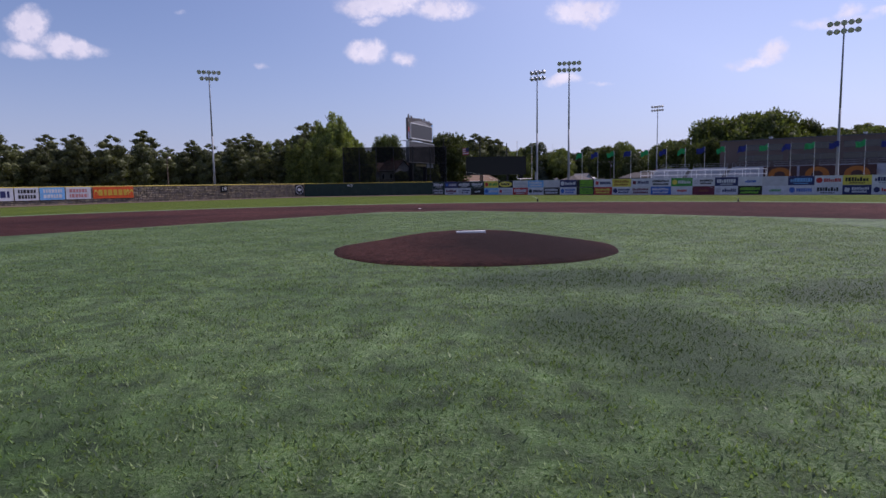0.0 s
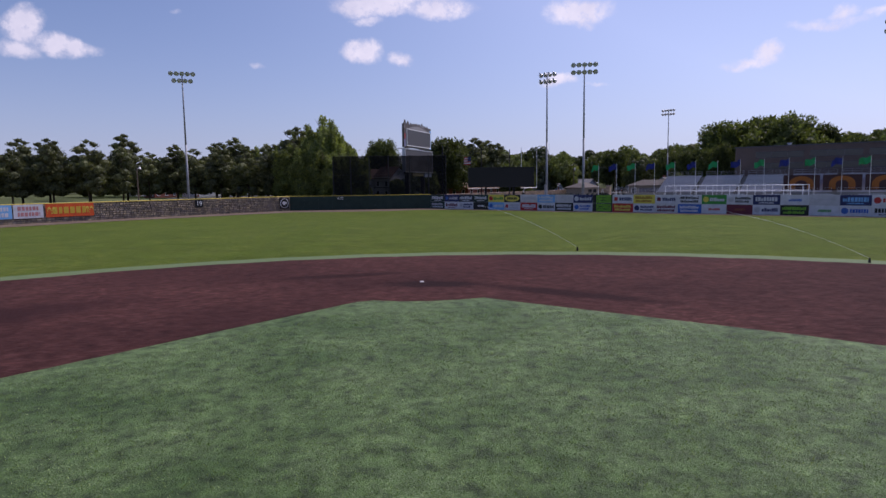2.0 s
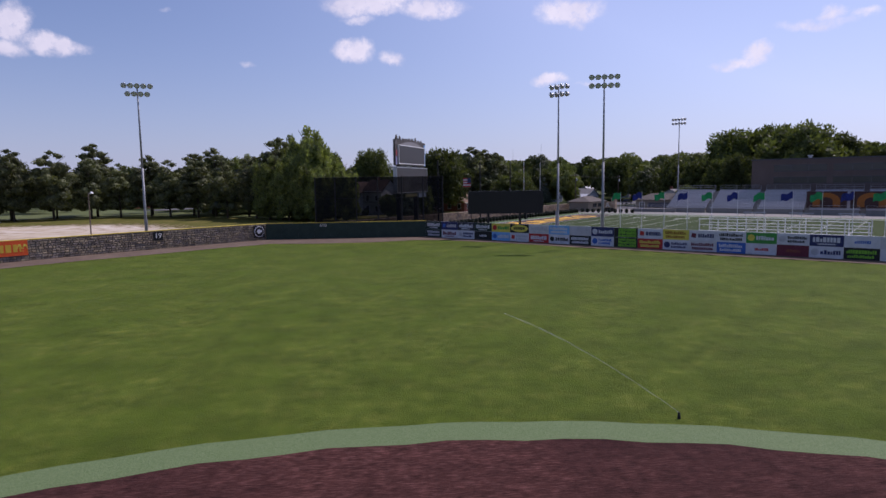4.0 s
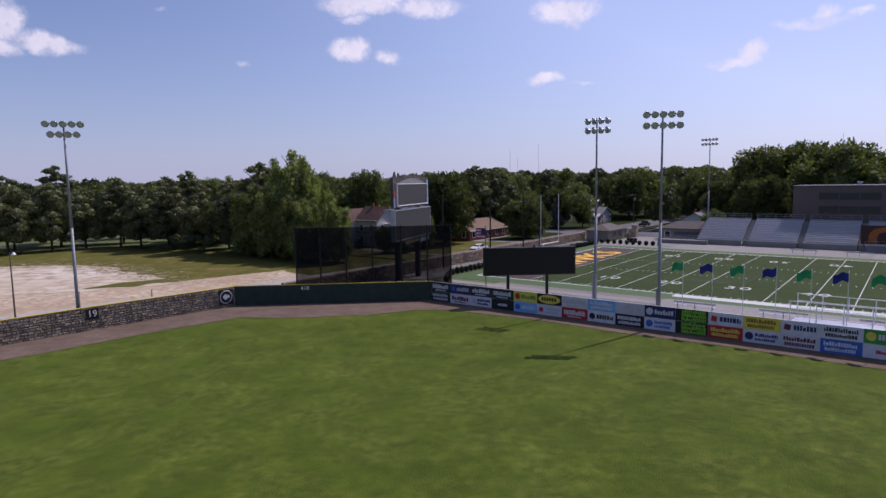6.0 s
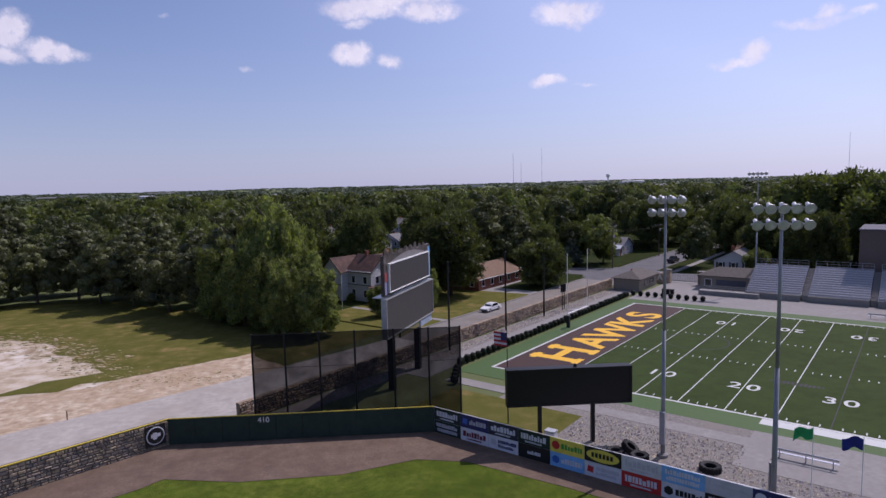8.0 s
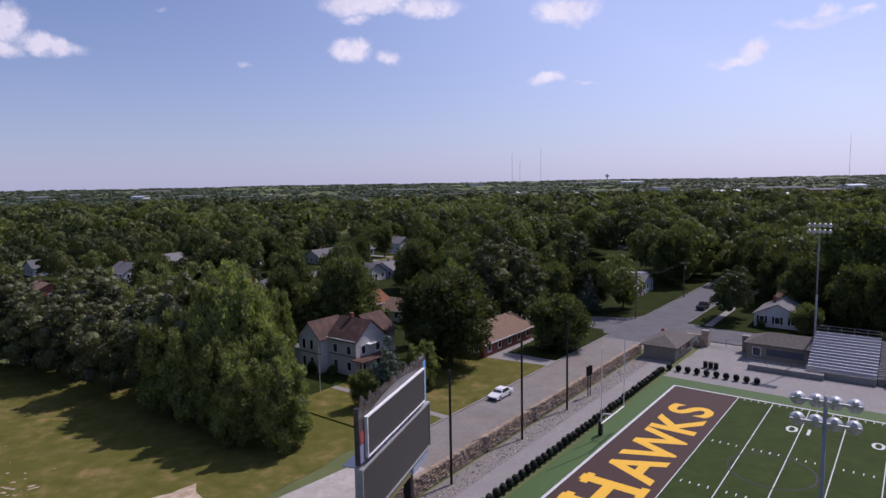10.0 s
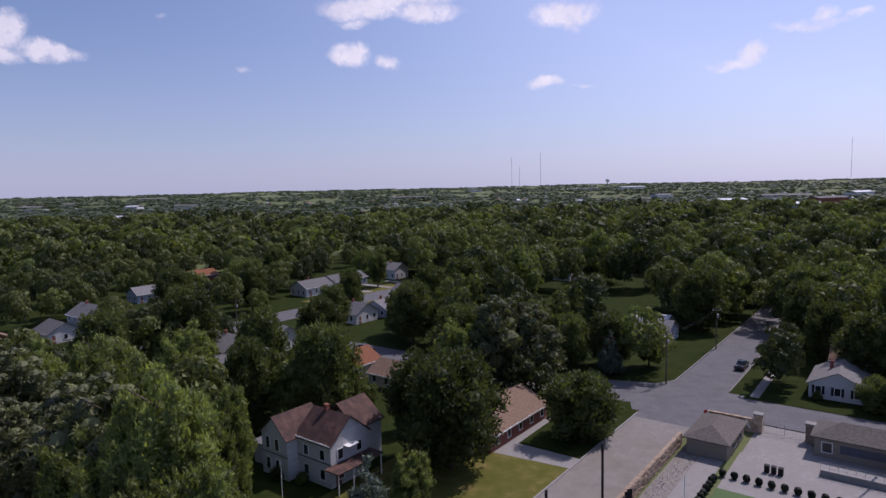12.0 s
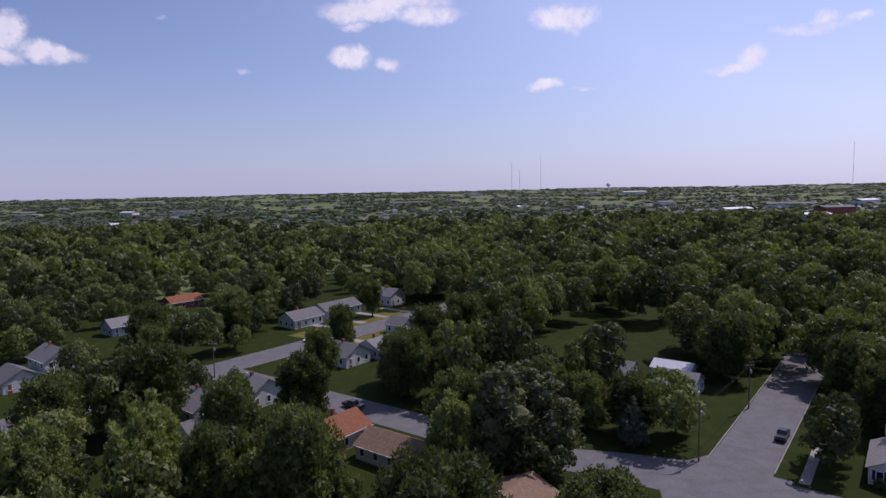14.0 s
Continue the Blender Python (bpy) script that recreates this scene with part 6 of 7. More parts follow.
# ---- vehicles ----
def car(x, y, heading, paint, label, kind="sedan"):
    t = thing("parked_car" if kind == "sedan" else "pickup_truck", pose(x, y, RZ + 0.01, 0, 0, heading), label, "car", "parked vehicles")
    L, W = (4.7, 1.76) if kind == "sedan" else (5.5, 1.9)
    if kind == "sedan":
        low = [(-2.35, 0.32), (2.3, 0.30), (2.35, 0.62), (1.25, 0.88), (-1.55, 0.92), (-2.33, 0.84)]
        top = [(1.0, 0.88), (0.35, 1.36), (-0.95, 1.38), (-1.7, 0.91)]
    else:
        low = [(-2.75, 0.5), (2.7, 0.45), (2.75, 0.95), (1.4, 1.12), (-2.75, 1.1)]
        top = [(1.3, 1.1), (0.75, 1.75), (-0.75, 1.77), (-0.95, 1.1)]

    def prism(pr, w0, w1):
        mb = MB()
        n = len(pr)
        zlo, zhi = min(p[1] for p in pr), max(p[1] for p in pr)
        for s in (-1, 1):
            for px_, pz in pr:
                f = (pz - zlo) / (zhi - zlo)
                mb.v.append((s * (w0 + (w1 - w0) * f) / 2, px_, pz))
        mb.f = [tuple(range(n)), tuple(reversed(range(n, 2 * n)))] + [(i, n + i, n + (i + 1) % n, (i + 1) % n)[::-1] for i in range(n)]
        return mb
    body = part("body", prism(low, W, W * 0.96), paint, t)
    cab = part("cabin", prism(top, W * 0.92, W * 0.74), paint, t)
    gl = prism([(p[0] * 0.88 - (0.04 if kind == "sedan" else -0.02), p[1] * 0.97 + 0.01) for p in top], W * 0.935, W * 0.78)
    part("side_glass", gl, M_glass, t, "dark tinted glass")
    f0, f1 = top[0], top[1]
    part("windscreen", MB().poly([(-W * 0.40, f0[0] - 0.06, f0[1] + 0.08), (W * 0.40, f0[0] - 0.06, f0[1] + 0.08), (W * 0.36, f1[0] + 0.06, f1[1] - 0.06), (-W * 0.36, f1[0] + 0.06, f1[1] - 0.06)]), M_glass, t)
    for sx in (-1, 1):
        for yy in (L * 0.29, -L * 0.29):
            w = part("wheel", MB().tube((sx * (W / 2 - 0.2), yy, 0.32), (sx * (W / 2 + 0.01), yy, 0.32), 0.33, seg=16), M_rubber, t)
            part("rim", MB().tube((sx * (W / 2), yy, 0.32), (sx * (W / 2 + 0.02), yy, 0.32), 0.2, seg=12), M_steel, w)
        part("headlight", MB().box(sx * W * 0.36 - 0.16, L / 2 - 0.06, 0.58, sx * W * 0.36 + 0.16, L / 2 + 0.0, 0.72), M_white, t)
        part("tail_light", MB().box(sx * W * 0.38 - 0.14, -L / 2 - 0.02, 0.66, sx * W * 0.38 + 0.14, -L / 2 + 0.04, 0.82), ad_mat(RED), t)
    part("bumper", MB().box(-W * 0.45, L / 2 - 0.08, 0.34, W * 0.45, L / 2 + 0.04, 0.5), M_black, t)


P_white = plain("white car paint", (0.74, 0.74, 0.74), 0.25, spec=0.5)
P_dark = plain("dark car paint", (0.03, 0.035, 0.045), 0.25, spec=0.5)
P_silver = plain("silver car paint", (0.45, 0.46, 0.48), 0.3, 0.4)
hd = math.degrees(FA) - 90
car(*fuv(28.8, -19.6), hd + 180, P_white, "white sedan parked at the kerb")
car(*fuv(110.0, -12.3), hd, P_dark, "dark pickup truck parked in tree shade", "pickup")
car(*fuv(111.0, -145.8), hd + 180, P_white, "white car standing on the back street")
car(*fuv(75.5, -130.0), hd + 90, P_silver, "silver car at the back street corner")
car(*fuv(76.0, -90.5), hd + 90, P_dark, "dark pickup on the cross street", "pickup")
car(*fuv(80.5, -57.0), hd + 80, P_silver, "silver car under the trees")


# ---- poles, wires and signs ----
def utility_pole(x, y, h, turn, label="tall wooden utility pole with a crossarm"):
    t = thing("utility_pole", pose(x, y, RZ, 0, 0, turn), label, "utility pole", "utility poles")
    part("pole", MB().tube((0, 0, -0.2), (0, 0, h), 0.16, 0.10, 9), M_wood, t)
    part("crossarm", MB().box(-1.1, -0.06, h - 0.75, 1.1, 0.06, h - 0.6), M_wood, t)
    for s in (-1.0, -0.4, 0.4, 1.0):
        part("insulator", MB().lathe((s, 0, h - 0.6), [(0.05, 0), (0.06, 0.08), (0.03, 0.16)], 8), M_white, t)
    part("transformer", MB().lathe((0.32, 0, h - 2.4), [(0.2, 0), (0.22, 0.1), (0.22, 0.7), (0.12, 0.8)], 12), M_steel, t)


POLES = [(64.3, 226.2, 10.5), (87.5, 248.1, 10.0), (-31.5, 291.3, 9.5), (-6.0, 321.9, 9.5), (41.5, 231.0, 10.0), (118.0, 188.0, 10.5)]
for x, y, h in POLES:
    utility_pole(x, y, h, math.degrees(FA) - 45)


def wire(a, b, sag):
    mb = MB()
    a, b = Vector(a), Vector(b)
    pts = [a.lerp(b, i / 10) - Vector((0, 0, sag * 4 * (i / 10) * (1 - i / 10))) for i in range(11)]
    mb.pipe(pts, [0.018] * 11, 4)
    solid("overhead_wire", mb, M_rubber, "thin black sagging overhead wire", "wire", group="overhead wires")


for dz in (0.0, -0.35):
    wire((64.3, 226.2, 9.6 + dz), (87.5, 248.1, 9.1 + dz), 0.8)
    wire((64.3, 226.2, 9.6 + dz), (41.5, 231.0, 9.1 + dz), 0.6)
sp = thing("stop_sign", pose(*fuv(72.6, -9.9), RZ, 0, 0, math.degrees(FA) - 30), "red octagonal stop sign on a steel post", "stop sign")
part("post", MB().tube((0, 0, 0), (0, 0, 2.9), 0.035, seg=6), M_steel, sp)
part("plate", MB().lathe((0, -0.05, 2.6), [(0.39, 0), (0.39, 0.015)], 8, (0, -1, 0)), ad_mat(RED), sp)


# ---- far things on the horizon ----
def mast(x, y, h):
    t = thing("radio_mast", pose(x, y, rise(x, y)), "thin distant radio mast on the horizon", "mast", "distant masts")
    part("mast", MB().tube((0, 0, 0), (0, 0, h), 0.9, 0.6, 5), M_steel, t)


for az, d, h in ((12.9, 3300, 165), (13.6, 3400, 120), (15.5, 3300, 190), (39.8, 3400, 200), (-33.5, 700, 34)):
    mast(9 + d * math.sin(radians(az)), 120 + d * math.cos(radians(az)), h)
wt = thing("water_tower", pose(9 + 3000 * math.sin(radians(21.4)), 120 + 3000 * math.cos(radians(21.4)), 12), "pale water tower far away on the horizon", "water tower")
part("tank", MB().lathe((0, 0, 0), [(3, 0), (3, 26), (9, 30), (10, 36), (7, 41), (1, 43)], 14), M_white, wt)
rf = random.Random(31)
for az, d, l in ((-27, 1500, 60), (-24.5, 1700, 30), (-20, 1300, 26), (-16, 1250, 40), (3.5, 1550, 95), (9.5, 2600, 60), (19.5, 2300, 90), (23.5, 2500, 120), (26, 1300, 40), (29.0, 900, 36), (31.5, 950, 44), (35.5, 1150, 70), (38.5, 1000, 50), (40.5, 1300, 60), (37.0, 800, 34), (27.5, 820, 26), (-31, 1900, 60), (-18.5, 2400, 90)):
    x, y = 9 + d * math.sin(radians(az)), 120 + d * math.cos(radians(az))
    t = thing("warehouse", pose(x, y, rise(x, y) - 0.3, 0, 0, rf.uniform(-25, 25)), "long pale low building far off in the town", "building", "distant buildings")
    part("wall", MB().box(-l / 2, -10, 0, l / 2, 10, rf.uniform(6, 11)), M_siding if rf.random() < 0.75 else M_brick, t)
    part("roof", MB().gable(-l / 2, -10, l / 2, 10, 11, 2.0, 0.6, 0.3, "x"), M_metal if rf.random() < 0.35 else M_roof_g, t)
for i in range(70):
    az, d = rf.uniform(-32, 44), rf.uniform(330, 1500)
    x, y = 9 + d * math.sin(radians(az)), 120 + d * math.cos(radians(az))
    p = Vector((x, y)) - FO
    u, v = p.dot(FU), p.dot(FV)
    HOUSES.append((u + 4.5, v + 5, 12))
    house(u, v, rf.uniform(8, 13), rf.uniform(8, 11), rf.uniform(3, 5.4), 2.5, rf.choice((M_siding, M_siding, M_tan_sd, M_blue_sd, M_brick)), rf.choice((M_roof_g, M_roof_g, M_roof_b, M_metal)), "small distant house showing between the trees", rf.choice("uv"), rf.random() < 0.5, z=rise(x, y))


# ---- trees ----
def crown_mesh(name, mat, seed, lobes, tufts, size, tall=1.0, core=True, spread=(0.70, 0.48), droop=(0.55, 0.45)):
    """Tri-leaf tufts over a set of lobes (centre, radius), of unit-height proportions in metres."""
    r = np.random.RandomState(seed)
    vs, fs = [], []
    vol = np.array([l[3] ** 2 for l in lobes])
    counts = np.maximum(8, (tufts * vol / vol.sum()).astype(int))
    for (x, y, z, rad), n in zip(lobes, counts):
        d = r.normal(size=(n, 3))
        d /= np.linalg.norm(d, axis=1)[:, None]
        rr = rad * (spread[0] + spread[1] * r.rand(n) ** 1.5)
        c = np.array([x, y, z]) + d * rr[:, None] * np.array([1, 1, tall])
        # a pointed leaf spray: long outwards along the twig, narrow across
        a = d * droop[0] + r.normal(size=(n, 3)) * 0.42 + np.array([0, 0, droop[1]])
        a /= np.linalg.norm(a, axis=1)[:, None]
        b = np.cross(a, d + r.normal(size=(n, 3)) * 0.5)
        b /= np.linalg.norm(b, axis=1)[:, None] + 1e-6
        s = size * (0.5 + 0.9 * r.rand(n))[:, None]
        q = np.stack([c + a * s * 1.25, c + b * s * 0.62 - a * s * 0.5, c - b * s * 0.62 - a * s * 0.7], 1)
        vs.append(q.reshape(-1, 3))
    v = np.concatenate(vs)
    k = len(v) // 3
    f = np.arange(k * 3).reshape(k, 3)
    cv, cf = [], []
    if core:
        for (x, y, z, rad) in lobes:
            m = MB()
            m.lathe((x, y, z), [(rad * 0.25, -rad * 0.5), (rad * 0.56, -rad * 0.2), (rad * 0.56, rad * 0.2), (rad * 0.25, rad * 0.48)], 7)
            o = len(v) + sum(len(q) for q in cv)
            cv.append(np.array(m.v))
            cf += [tuple(i + o for i in q) for q in m.f]
        v = np.concatenate([v] + cv)
    me = bpy.data.meshes.new(name)
    me.from_pydata(v.tolist(), [], f.tolist() + cf)
    me.materials.append(mat)
    me.update()
    return me


def broad_lobes(seed, h, wide, n, low=0.30, fine=1.0):
    r = random.Random(seed)
    out = []
    for i in range(n):
        t = (i + 0.5) / n
        z = h * (low + (0.92 - low) * t)
        prof = math.sin(math.pi * min(1.0, 0.17 + 0.66 * t)) ** 0.65
        a = i * 2.399 + r.uniform(-0.4, 0.4)
        rad = wide * 0.5 * prof
        d = rad * r.uniform(0.40, 0.86)
        out.append((d * math.cos(a), d * math.sin(a), z, max(0.6, fine * wide * r.uniform(0.16, 0.25) * (0.6 + 0.5 * prof))))
    out.append((0, 0, h * 0.55, wide * 0.30))
    out.append((r.uniform(-0.4, 0.4), r.uniform(-0.4, 0.4), h * 0.90, wide * 0.15))
    return out


def leader_lobes(seed, h, wide, leaders, n):
    """Many small leaf masses over a broad base from which several uneven leaders rise."""
    r = random.Random(seed)
    out = broad_lobes(seed, h * 0.82, wide, n, 0.10, 0.46)
    for i in range(leaders):
        a = i * 2.399 + r.uniform(-0.3, 0.3)
        d = wide * (0.06 if i == 0 else r.uniform(0.16, 0.30))
        top = h * (0.92 if i == 0 else r.uniform(0.76, 0.88))
        for j in range(5):
            t = j / 4
            out.append((d * math.cos(a) + r.uniform(-0.6, 0.6), d * math.sin(a) + r.uniform(-0.6, 0.6), h * 0.5 + (top - h * 0.5) * t, wide * (0.135 - 0.055 * t)))
    return out


def layer_lobes(seed, h, wide, layers):
    """A pine: flat boughs in uneven layers round the trunk, with gaps between them."""
    r = random.Random(seed)
    out = []
    for i in range(layers):
        t = (i + 0.5) / layers
        z = h * (0.17 + 0.78 * t)
        rad = wide * 0.5 * (0.62 + 0.38 * math.sin(math.pi * (0.15 + 0.5 * t))) * (1 - max(0.0, t - 0.55) * 1.35)
        for j in range(5 if t < 0.75 else 3):
            a = j * 6.283 / 5 + i * 1.9 + r.uniform(-0.5, 0.5)
            d = rad * r.uniform(0.40, 0.78)
            out.append((d * math.cos(a), d * math.sin(a), z + r.uniform(-0.5, 0.5), max(0.5, rad * r.uniform(0.34, 0.55))))
    out.append((0, 0, h * 0.96, wide * 0.09))
    return out


def cone_lobes(seed, h, wide, n, ragged=0.2):
    r = random.Random(seed)
    out = []
    for i in range(n):
        t = (i + 0.5) / n
        z = h * (0.16 + 0.82 * t)
        rad = wide * 0.5 * (1 - t) ** 0.75
        for j in range(1 + int(4 * (1 - t))):
            a = j * 6.283 / (1 + int(4 * (1 - t))) + i * 1.1 + r.uniform(-ragged, ragged)
            d = rad * r.uniform(0.5, 0.8)
            out.append((d * math.cos(a), d * math.sin(a), z + r.uniform(-0.3, 0.3), max(0.45, rad * r.uniform(0.38, 0.55))))
    return out


def trunk_mesh(seed, h, r0, wide):
    r = random.Random(seed)
    mb = MB()
    top = Vector((r.uniform(-0.3, 0.3), r.uniform(-0.3, 0.3), h * 0.8))
    mid = Vector((r.uniform(-0.2, 0.2), r.uniform(-0.2, 0.2), h * 0.35))
    mb.tube((0, 0, -0.2), mid, r0, r0 * 0.75, 9).tube(mid, top, r0 * 0.75, r0 * 0.2, 8)
    for i in range(7):
        t = 0.28 + 0.08 * i
        s = mid.lerp(top, max(0, (t - 0.35) / 0.45)) if t > 0.35 else Vector((0, 0, 0)).lerp(mid, t / 0.35)
        a = i * 2.4 + r.uniform(-0.3, 0.3)
        e = s + Vector((math.cos(a) * wide * 0.33, math.sin(a) * wide * 0.33, h * 0.16))
        mb.tube(s, e, r0 * 0.35, r0 * 0.1, 6)
    return mb.mesh("trunk", M_bark, True)


KINDS = {}


def tree_kind(key, mat, h, wide, lobes, tufts, size, seed, r0, tall=1.0, **look_of):
    KINDS[key] = (crown_mesh("crown", mat, seed, lobes, tufts, size, tall, **look_of), trunk_mesh(seed, h, r0, wide), h)


tree_kind("maple_a", M_maple, 16, 13, leader_lobes(1, 16, 13, 6, 74), 26000, 0.25, 1, 0.38, 1.05)
tree_kind("maple_b", M_maple, 15, 11, leader_lobes(2, 15, 11, 5, 64), 20000, 0.25, 2, 0.34, 1.05)
tree_kind("shade_a", M_dark, 13, 11, broad_lobes(3, 13, 11, 36, 0.20, 0.70), 13000, 0.26, 3, 0.33, 1.05)
tree_kind("shade_b", M_dark, 12, 9.5, broad_lobes(4, 12, 9.5, 32, 0.18, 0.70), 10500, 0.26, 4, 0.3, 1.05)
tree_kind("shade_c", M_dark, 14, 10, broad_lobes(7, 14, 10, 34, 0.22, 0.70), 11500, 0.26, 7, 0.3, 1.1)
tree_kind("pine_a", M_pine, 14, 7.5, layer_lobes(5, 14, 8.6, 9), 10500, 0.25, 5, 0.26, 0.40, spread=(0.35, 0.80), droop=(0.8, 0.12))
tree_kind("pine_b", M_pine, 13, 8.0, layer_lobes(6, 13, 9.0, 8), 10000, 0.25, 6, 0.26, 0.40, spread=(0.35, 0.80), droop=(0.8, 0.12))
tree_kind("spruce", M_blue, 9, 5.5, cone_lobes(8, 9, 5.6, 11, 0.3), 5600, 0.2, 8, 0.16, 0.6)
tree_kind("round", M_dark, 8, 8.0, broad_lobes(9, 8, 8.6, 34, 0.16, 0.72), 10000, 0.22, 9, 0.26)
tree_kind("bush", M_dark, 3.2, 3.6, [(0, 0, 1.2, 1.2), (0.7, 0.3, 1.0, 0.9), (-0.7, 0.2, 1.1, 0.9), (0.1, -0.6, 0.9, 0.9), (0, 0.1, 2.1, 0.8)], 1400, 0.2, 10, 0.08)

TEXT = {"maple": ("tall leafy maple with a bright green crown", "tree", "maples"), "shade": ("broad dark green shade tree", "tree", "street trees"),
        "pine": ("tall dark pine with a ragged crown", "tree", "row of pines"), "spruce": ("small blue-green spruce by the white house", "tree", ""), "round": ("round-crowned dense dark green tree", "tree", ""), "bush": ("low leafy green bush", "bush", "bushes")}
NAME = {"maple": "maple_tree", "shade": "shade_tree", "pine": "pine_tree", "spruce": "spruce_tree", "round": "round_tree", "bush": "bush"}
TREES = []
TALL = 1.36
rt = random.Random(77)


def tree(kind, x, y, height, wide=1.0, z=None, turn=None):
    crown, trunk, h = KINDS[kind]
    k = kind.split("_")[0]
    s = height * (1.0 if k in ('spruce', 'round', 'bush') else TALL) / h
    wide = wide * (1.0 if k in ('spruce', 'round', 'bush') else 0.86)
    lab, cat, grp = TEXT[k]
    m = pose(x, y, (rise(x, y) if z is None else z) - 0.05, 0, 0, rt.uniform(0, 360) if turn is None else turn) @ Matrix.Diagonal((s * wide, s * wide, s, 1))
    t = thing(NAME[k], m, lab, cat, grp)
    part("trunk", trunk, None, t)
    part("crown", crown, None, t)
    TREES.append((x, y))
    return t


# pines along the west lawn
for i, (x, y, h) in enumerate([(-23.5, 186, 13.5), (-30, 189, 13), (-38, 193, 13.5), (-47, 200, 12.5), (-56, 206, 13.5), (-63, 212, 13), (-70, 209, 13.5), (-76, 205, 14), (-83, 200, 13.5), (-91, 197, 14.5), (-100, 194, 13.5), (-109, 190, 14), (-118, 186, 13.5), (-128, 182, 14), (-138, 177, 13.5), (-149, 172, 14), (-160, 166, 14),
                               (-44, 206, 13), (-66, 222, 14), (-88, 212, 13), (-104, 206, 14), (-34, 200, 12.5), (-52, 214, 13), (-79, 216, 13.5), (-96, 205, 12.5), (-122, 200, 13), (-140, 192, 13), (-155, 184, 13), (-172, 172, 14), (-185, 160, 14), (-112, 204, 12)]):
    tree("pine_a" if i % 2 else "pine_b", x, y, h * rt.uniform(0.80, 1.16), 1.08)
# maples beside the lawn
for kind, x, y, h, w in [("maple_a", -15.8, 180.5, 16.6, 0.84), ("maple_a", -21.5, 190.0, 15.6, 0.84), ("maple_b", -20.5, 177.0, 11.4, 0.95), ("maple_b", -25.5, 181.5, 11.2, 1.0), ("maple_b", -12.0, 191.0, 12.2, 0.78), ("maple_b", -9.5, 174.0, 10.4, 0.95), ("maple_a", -26.5, 187.5, 11.8, 0.85), ("maple_b", -15.5, 172.5, 9.8, 1.0)]:
    tree(kind, x, y, h, w)
# round the houses
for kind, x, y, h, w in [("shade_a", 17.5, 196.5, 12.3, 1.25), ("shade_c", 14.0, 201.0, 11.5, 1.1), ("round", 39.2, 203.8, 10.2, 1.15), ("spruce", 6.1, 180.5, 10.2, 1.05), ("maple_b", 11.3, 185.8, 6.0, 1.2), ("shade_b", 2.6, 178.5, 4.2, 1.15), ("shade_a", -1.0, 214.0, 13.0, 0.9), ("shade_b", 5.0, 215.0, 5.6, 1.0),
                          ("pine_b", 30.0, 226.0, 14.5, 1.1), ("pine_a", 35.0, 229.0, 14.0, 1.1), ("maple_b", 22.0, 225.0, 12.0, 1.0), ("shade_c", 12.0, 211.0, 6.2, 1.0), ("shade_c", -14.0, 214.0, 12.0, 0.8)]:
    tree(kind, x, y, h, w)
# trees of the first blocks, by the street plan
for kind, u, v, h, w_ in [("shade_a", 43.8, -113.7, 13, 1.1), ("shade_c", 39.3, -80.2, 13, 0.9), ("maple_a", 14.2, -88.9, 13, 1.0), ("maple_b", 24.1, -80.7, 13, 1.0), ("maple_b", 32.0, -92.0, 12, 1.0), ("shade_a", 39.4, -66.0, 11.5, 0.9), ("shade_c", 36.0, -59.5, 10, 0.9),
                          ("shade_a", 67.0, -55.0, 12, 0.95), ("pine_a", 72.0, -40.5, 13, 1.15), ("pine_b", 68.0, -46.5, 13.5, 1.15), ("shade_a", 96.5, -36.0, 8.5, 1.2), ("shade_b", 93.5, -44.0, 8.5, 1.1), ("spruce", 90.5, -33.5, 9.5, 1.0), ("shade_b", 101.0, -29.0, 7, 1.1), ("shade_a", 140.7, -29.0, 12, 1.1),
                          ("shade_a", 150.0, -6.0, 13, 1.2), ("shade_c", 134.0, -4.0, 12, 1.1), ("shade_a", 122.0, 2.0, 10, 1.0), ("shade_b", 62.3, -90.0, 11.5, 0.95), ("shade_a", 88.0, -85.0, 11.5, 1.1), ("shade_b", 94.0, -95.0, 9, 1.0), ("shade_a", 128.0, -97.0, 12.5, 1.15), ("shade_c", 110.0, -95.0, 12.5, 1.1),
                          ("shade_a", 150.4, -93.0, 12, 1.1), ("shade_b", 110.0, -130.0, 10, 0.95), ("shade_c", 92.0, -158.0, 11, 1.1), ("shade_a", 73.0, -172.0, 11.5, 1.1), ("shade_a", 25.4, -113.5, 12, 1.0), ("shade_c", 150.0, -156.0, 10, 1.0), ("shade_b", 146.0, -62.0, 6, 1.0), ("round", 95.0, 12.0, 6, 1.0), ("shade_a", 103.0, 20.0, 10, 1.1), ("shade_c", 96.0, 26.0, 11, 1.0),
                          ("maple_b", 8.0, -98.0, 12.5, 1.0), ("shade_c", 52.0, -98.0, 9.5, 0.9), ("shade_b", 30.0, -122.0, 10, 1.0), ("shade_a", 84.0, -110.0, 10, 0.9), ("shade_b", 66.0, -158.0, 9, 1.0), ("shade_a", 106.0, -178.0, 11, 1.0), ("shade_c", 128.0, -192.0, 12, 1.0), ("shade_a", 160.0, -120.0, 12, 1.1), ("shade_b", 178.0, -100.0, 12, 1.1), ("shade_a", 166.0, -32.0, 12, 1.1), ("shade_b", 182.0, -28.0, 11, 1.1),
                          ("bush", 22.0, -49.0, 2.0, 1.0), ("bush", 21.0, -53.0, 2.2, 1.1), ("bush", 63.5, -31.5, 1.6, 1.1), ("bush", 97.0, 3.0, 1.8, 1.0)]:
    tree(kind, *fuv(u, v), h, w_, z=RZ)
tree("maple_b", -7.0, 166.5, 8.8, 1.05)
tree("maple_b", -12.5, 168.5, 9.2, 1.0)
